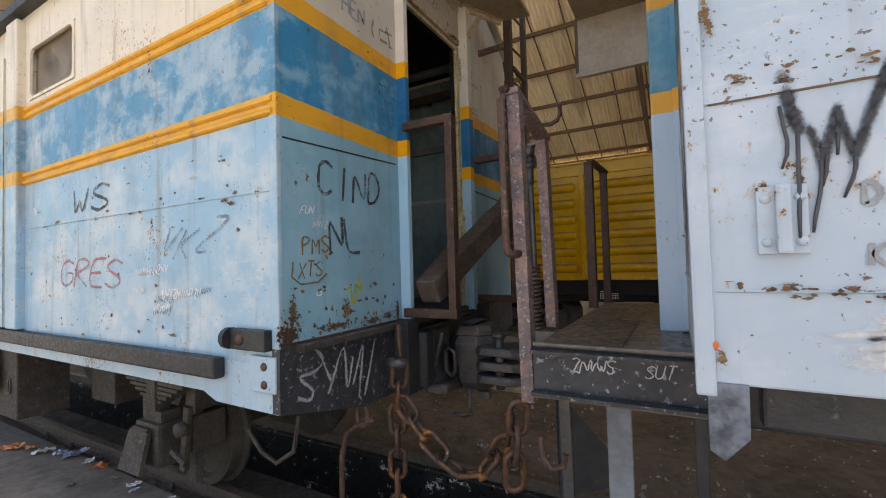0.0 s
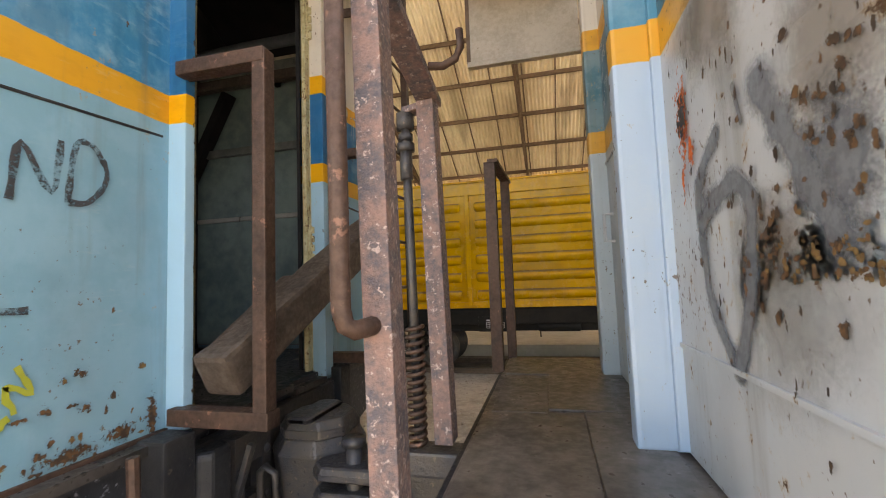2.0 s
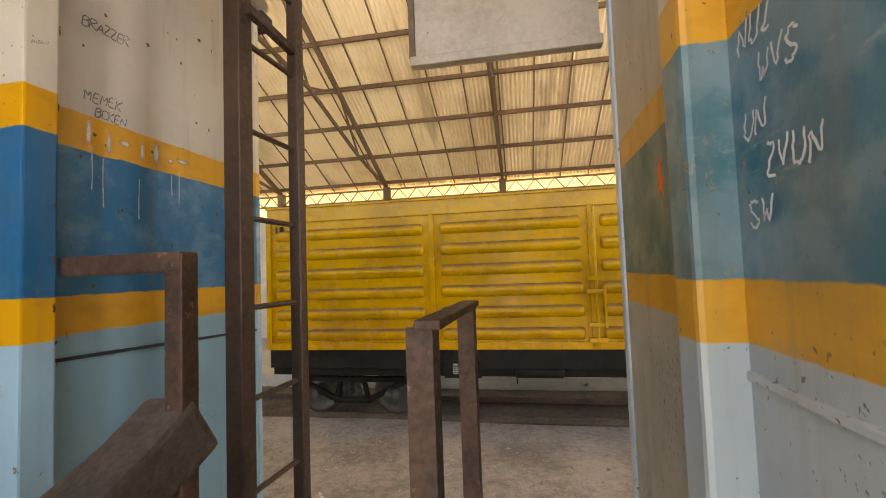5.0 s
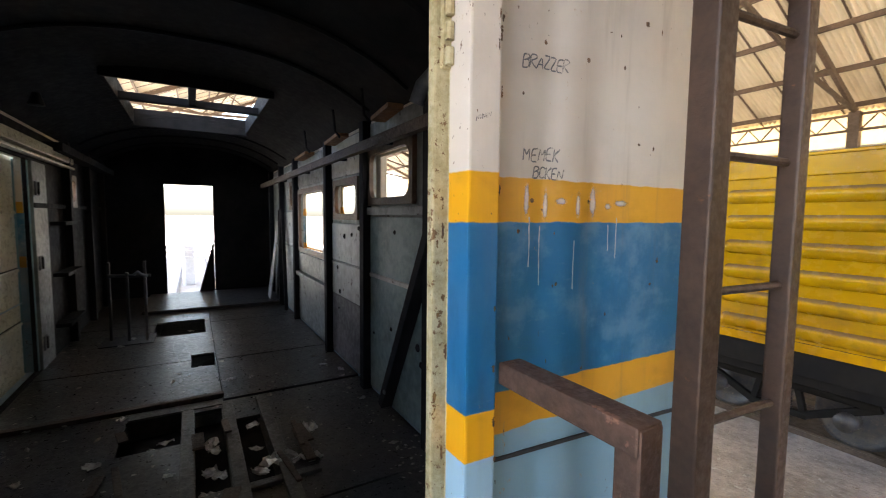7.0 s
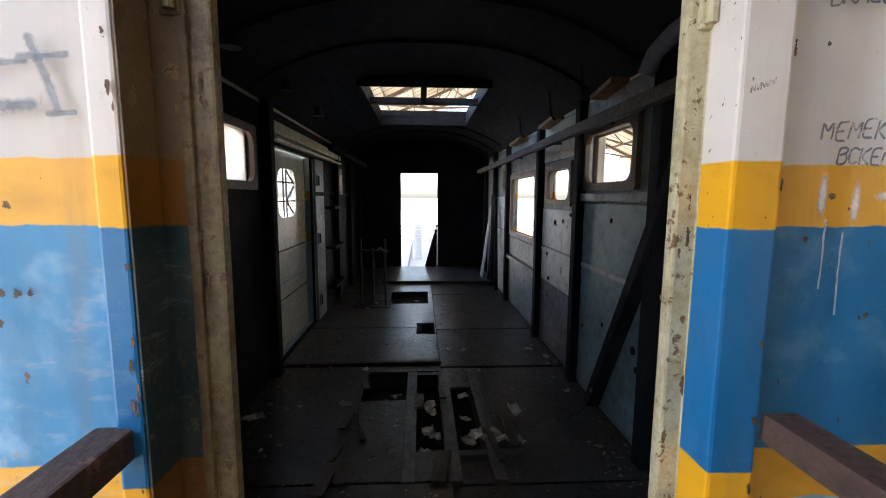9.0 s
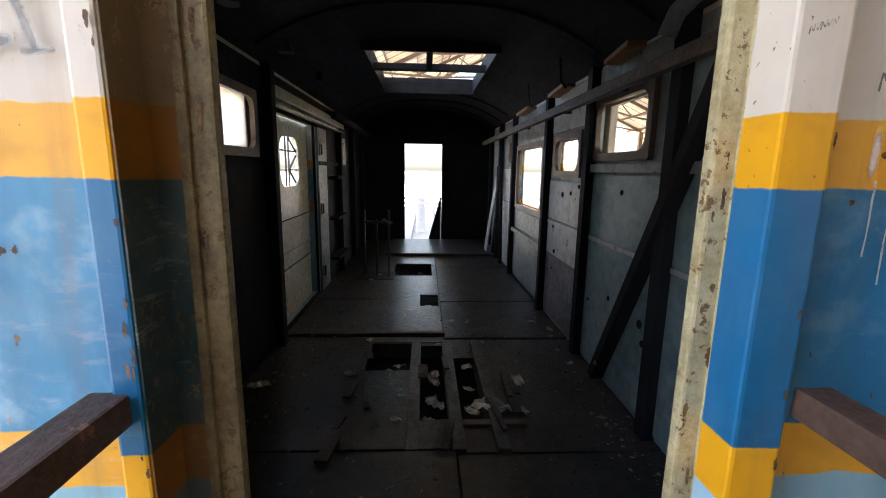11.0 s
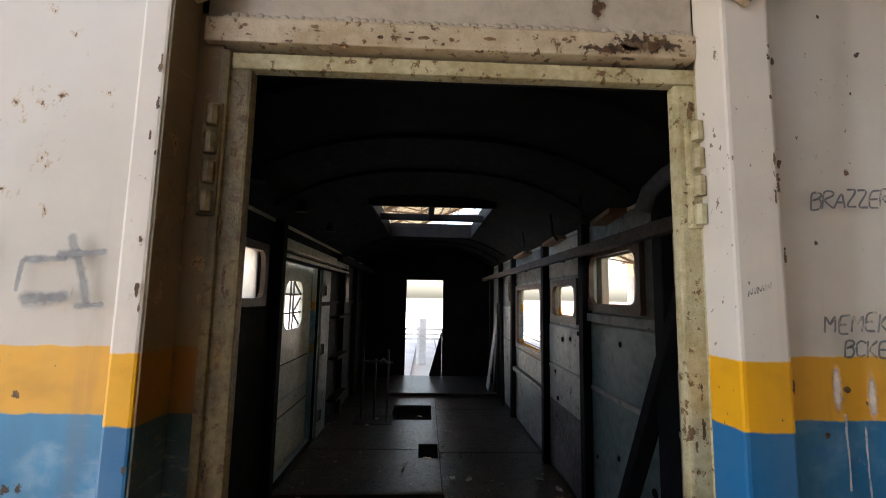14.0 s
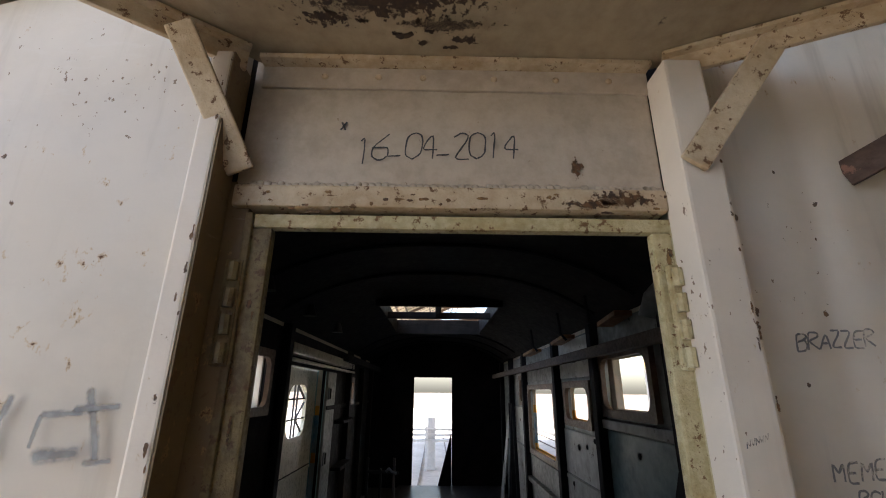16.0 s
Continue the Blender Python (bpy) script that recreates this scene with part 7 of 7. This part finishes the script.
for k in range(44):
    xx = rnd.uniform(-2.8, -0.12)
    zz = rnd.choice((1.76, 1.77, 1.75, 1.03, 1.06, rnd.uniform(1.0, 2.05), rnd.uniform(1.6, 2.05)))
    daub((xx, SY, zz), X, Z, rnd.uniform(0.02, 0.09), rnd.uniform(0.008, 0.03), rnd.choice((P_OCHRE, P_OCHRE, P_FADE, P_RUST)), van, "rust_patch", 0, 0.0045 + 0.00005 * k)
for k in range(60):
    yy = rnd.uniform(-1.42, -0.55)
    zz = rnd.choice((1.07, 1.09, 1.12, 1.16, 1.2, 1.3, rnd.uniform(1.1, 1.5)))
    daub((EP + 0.009, yy, zz + rnd.uniform(-0.02, 0.02)), Y, Z, rnd.uniform(0.008, 0.045), rnd.uniform(0.01, 0.035), rnd.choice((P_RUST, P_OCHRE, P_RUST)), van, "rust_patch", 0, 0.003 + 0.00005 * k)
for k in range(16):
    yy, zz = rnd.uniform(-1.38, -0.55), rnd.uniform(1.15, 2.6)
    daub((bend_at(yy), yy, zz), EU, EV, rnd.uniform(0.1, 0.35), rnd.uniform(0.1, 0.4), P_FADE, pale, "grime", 0, 0.001 + 0.00005 * k)
for k in range(30):
    daub((-0.0655, rnd.uniform(-0.40, 0.42), 3.25 + rnd.uniform(-0.025, 0.025)), Y, Z, rnd.uniform(0.008, 0.03), rnd.uniform(0.005, 0.012), rnd.choice((P_RUST, P_OCHRE)), van, "rust_patch", 0, 0.003 + 0.00005 * k)
for s_, y0 in ((1, -0.452), (1, 0.527)):
    for k in range(30):
        daub((0.001, y0 - s_ * rnd.uniform(0.0, 0.012), rnd.uniform(1.1, 3.5)), Y, Z, rnd.uniform(0.004, 0.011), rnd.uniform(0.01, 0.04), P_RUST, van, "chip", 0, 0.002 + 0.00005 * k)
for k in range(40):
    daub((-0.084, rnd.choice((-0.378, 0.434)) + rnd.uniform(-0.015, 0.015), rnd.uniform(1.6, 3.2)), Y, Z, rnd.uniform(0.006, 0.016), rnd.uniform(0.02, 0.07), rnd.choice((P_RUST, P_OCHRE)), van, "chip", 0, 0.0012 + 0.00004 * k)

# ---- litter ----
def crumpled(name, c, size, mat, label, seed, group="litter"):
    """A creased scrap of film or foil."""
    rnd = random.Random(seed)
    bm = bmesh.new()
    n = 7
    g = []
    turn = rnd.uniform(0, 3.1)
    for i in range(n):
        row = []
        for j in range(n):
            u, v = i / (n - 1) * 2 - 1, j / (n - 1) * 2 - 1
            u, v = u * math.sqrt(1 - v * v / 2), v * math.sqrt(1 - u * u / 2)
            u, v = u + rnd.uniform(-0.16, 0.16), v * 0.65 + rnd.uniform(-0.14, 0.14)
            lift = abs(noise.noise((u * 1.7 + seed, v * 1.7, seed * 0.37))) * 0.9 + rnd.uniform(0.0, 0.16)
            row.append(bm.verts.new((c[0] + (u * math.cos(turn) - v * math.sin(turn)) * size / 2, c[1] + (u * math.sin(turn) + v * math.cos(turn)) * size / 2, c[2] + 0.002 + lift * size * 0.4)))
        g.append(row)
    for i in range(n - 1):
        for j in range(n - 1):
            bm.faces.new((g[i][j], g[i + 1][j], g[i + 1][j + 1], g[i][j + 1]))
    return tagged(new(name, finish(name, bm, mat)), label, "litter", group)


rnd = random.Random(23)
for k, (xx, yy, s) in enumerate(((-2.66, 0.03, 0.15), (-2.56, 0.05, 0.12), (-2.28, 0.02, 0.15), (-2.22, 0.06, 0.12), (-2.0, 0.01, 0.14), (-1.98, 0.06, 0.10), (-2.82, 0.33, 0.12), (-2.45, 0.31, 0.10), (-2.15, 0.30, 0.12), (-2.72, -0.32, 0.12), (-2.85, -0.25, 0.10), (-4.45, 0.02, 0.12), (-5.9, -0.25, 0.12), (-6.2, -0.1, 0.10))):
    crumpled("plastic_scrap", (xx, yy, 0.955), s, M_TRASH, "crumpled clear plastic scrap in the broken floor", k)
for k, (xx, yy, s) in enumerate(((-2.53, -0.61, 0.12), (-2.33, -1.23, 0.17), (-2.42, 0.66, 0.19), (-2.08, 0.41, 0.24), (-2.02, 0.60, 0.13), (-2.06, 0.52, 0.12), (-2.51, -0.95, 0.07), (-3.3, -1.1, 0.07), (-3.19, -0.54, 0.09), (-3.76, 0.24, 0.10), (-3.75, 0.42, 0.08), (-3.76, 1.12, 0.10), (-3.53, 1.25, 0.09), (-5.4, -0.8, 0.09), (-5.7, -0.7, 0.08), (-1.9, -0.22, 0.08), (-2.2, -0.2, 0.07), (-2.75, 1.2, 0.08))):
    crumpled("plastic_scrap", (xx, yy, FLOOR_Z + (0.004 if yy < 0.15 else -0.026)), s, M_TRASH, "crumpled pale plastic scrap on the van floor", 60 + k)
for k, (xx, yy, s, mat) in enumerate(((-4.62, -1.03, 0.22, M_RED), (-4.45, -0.95, 0.14, M_RED), (-4.2, -0.93, 0.20, M_TRASH), (-4.0, -0.86, 0.18, M_FOIL), (-3.8, -0.81, 0.22, M_FOIL), (-3.5, -0.82, 0.12, M_TRASH), (-3.25, -0.84, 0.14, M_RED), (-2.9, -0.86, 0.08, M_GROUND), (-2.6, -0.85, 0.10, M_TRASH), (-2.5, -0.9, 0.08, M_FOIL), (-2.1, -0.82, 0.06, M_TRASH), (-3.1, -1.1, 0.08, M_GROUND))):
    crumpled("snack_wrapper", (xx, yy, GROUND_Z + 0.058), s, mat, "crumpled snack wrapper on the concrete apron", 90 + k)
for k in range(80):
    t = rnd.uniform
    crumpled("paper_scrap", (t(-2.2, 3.2), rnd.choice((t(2.2, 6.2), t(4.4, 6.2))), GROUND_Z + 0.055), t(0.03, 0.10), M_RED if k == 2 else M_TRASH, "pale scrap of paper on the dirt", 110 + k)


def build_pebbles():
    bm = bmesh.new()
    rnd = random.Random(77)
    for k in range(2600):
        if k < 2000:
            x, y = rnd.uniform(-4, 5), rnd.uniform(1.6, 7.0)
        else:
            x, y = rnd.uniform(-0.4, 4.5), rnd.choice((rnd.uniform(-2.4, -0.75), rnd.uniform(0.75, 1.6)))
        z = GROUND_Z + 0.02 * noise.noise((x * 0.7, y * 0.9, 0.3)) + (0.07 * (0.5 + noise.noise((x * 0.4, y * 0.5, 5.0))) if 1.0 < y < 6.0 else 0)
        r = rnd.uniform(0.006, 0.022) if rnd.random() < 0.9 else rnd.uniform(0.02, 0.05)
        m = Matrix.Translation((x, y, z)) @ Euler((rnd.uniform(0, 6), rnd.uniform(0, 6), rnd.uniform(0, 6))).to_matrix().to_4x4() @ Matrix.Diagonal((r, r * rnd.uniform(0.5, 1), r * rnd.uniform(0.3, 0.8), 1))
        vs = [bm.verts.new(m @ Vector(p)) for p in ((1, 0, 0), (-1, 0, 0), (0, 1, 0), (0, -1, 0), (0, 0, 1), (0, 0, -1))]
        for a, b, c in ((0, 2, 4), (2, 1, 4), (1, 3, 4), (3, 0, 4), (2, 0, 5), (1, 2, 5), (3, 1, 5), (0, 3, 5)):
            bm.faces.new((vs[a], vs[b], vs[c]))
    return tagged(new("gravel", finish("gravel", bm, M_RUBBLE)), "scattered pale gravel and rubble on the dirt", "gravel", kind="stuff")


build_pebbles()


def build_crumbs():
    """Flaked dirt, splinters and crumbs on the van floor."""
    bm = bmesh.new()
    rnd = random.Random(78)
    for k in range(700):
        x, y = -0.4 - abs(rnd.gauss(0, 1)) * 2.4, rnd.choice((rnd.uniform(-1.3, 1.3), rnd.gauss(-1.2, 0.1), rnd.gauss(1.2, 0.1), rnd.gauss(0.0, 0.35)))
        if x < -8.5 or abs(y) > 1.33 or any(a - 0.02 < x < b + 0.02 and c - 0.02 < y < d + 0.02 for a, b, c, d in HOLES):
            continue
        r = rnd.uniform(0.006, 0.02) if k % 12 else rnd.uniform(0.02, 0.05)
        z = FLOOR_Z + 0.002 if y < 0.15 else FLOOR_Z - 0.026
        m = Matrix.Translation((x, y, z)) @ Euler((0, 0, rnd.uniform(0, 6))).to_matrix().to_4x4() @ Matrix.Diagonal((r, r * rnd.uniform(0.2, 0.8), r * rnd.uniform(0.2, 0.5), 1))
        vs = [bm.verts.new(m @ Vector(p)) for p in ((1, 0, 0), (-1, 0, 0), (0, 1, 0), (0, -1, 0), (0, 0, 1))]
        for a, b, c in ((0, 2, 4), (2, 1, 4), (1, 3, 4), (3, 0, 4)):
            bm.faces.new((vs[a], vs[b], vs[c]))
    return tagged(new("floor_debris", finish("floor_debris", bm, M_RUBBLE)), "crumbs and splinters scattered on the van floor", "debris", kind="stuff")


build_crumbs()


def build_weed(x, y, z):
    t = thing("weed", "small green weed growing at the platform edge", "plant")
    rnd = random.Random(9)
    for k in range(16):
        a, l = rnd.uniform(0, 6.28), rnd.uniform(0.08, 0.2)
        d = Vector((math.cos(a), math.sin(a), rnd.uniform(0.5, 1.5))).normalized()
        s = d.cross(Vector((0, 0, 1))).normalized() * l * 0.16
        bm = bmesh.new()
        p = Vector((x, y, z)) + d * 0.02
        vs = [bm.verts.new(q) for q in (p, p + d * l * 0.5 + s, p + d * l + Vector((0, 0, -0.02)), p + d * l * 0.5 - s)]
        bm.faces.new(vs)
        part("leaf", bm, M_LEAF, t)


build_weed(2.39, 9.36, -0.36)

# ---- what stands outside the far door of the van ----
fence = thing("barrier", "white slatted barrier in the sunlit yard", "fence")
for z in (0.75, 0.98, 1.21):
    part("slat", box(-20.1, -20.0, -2.2, 1.4, z, z + 0.10, 0.01), M_WHITE, fence)
for y in (-2.0, -0.4, 1.2):
    part("post", box(-20.0, -19.9, y - 0.05, y + 0.05, -0.40, 1.4, 0.01), M_WHITE, fence)
part("seat_block", box(-20.6, -20.2, -0.35, 0.0, -0.40, 1.75, 0.03), M_WHITE, fence)
lean = thing("loose_panel", "dark board leaning in the far doorway", "board")
part("board", sheet([(-8.86, 0.04, 1.06), (-8.86, 0.32, 1.06), (-8.86, 0.32, 2.1)], 0.03), M_NEARBLACK, lean)
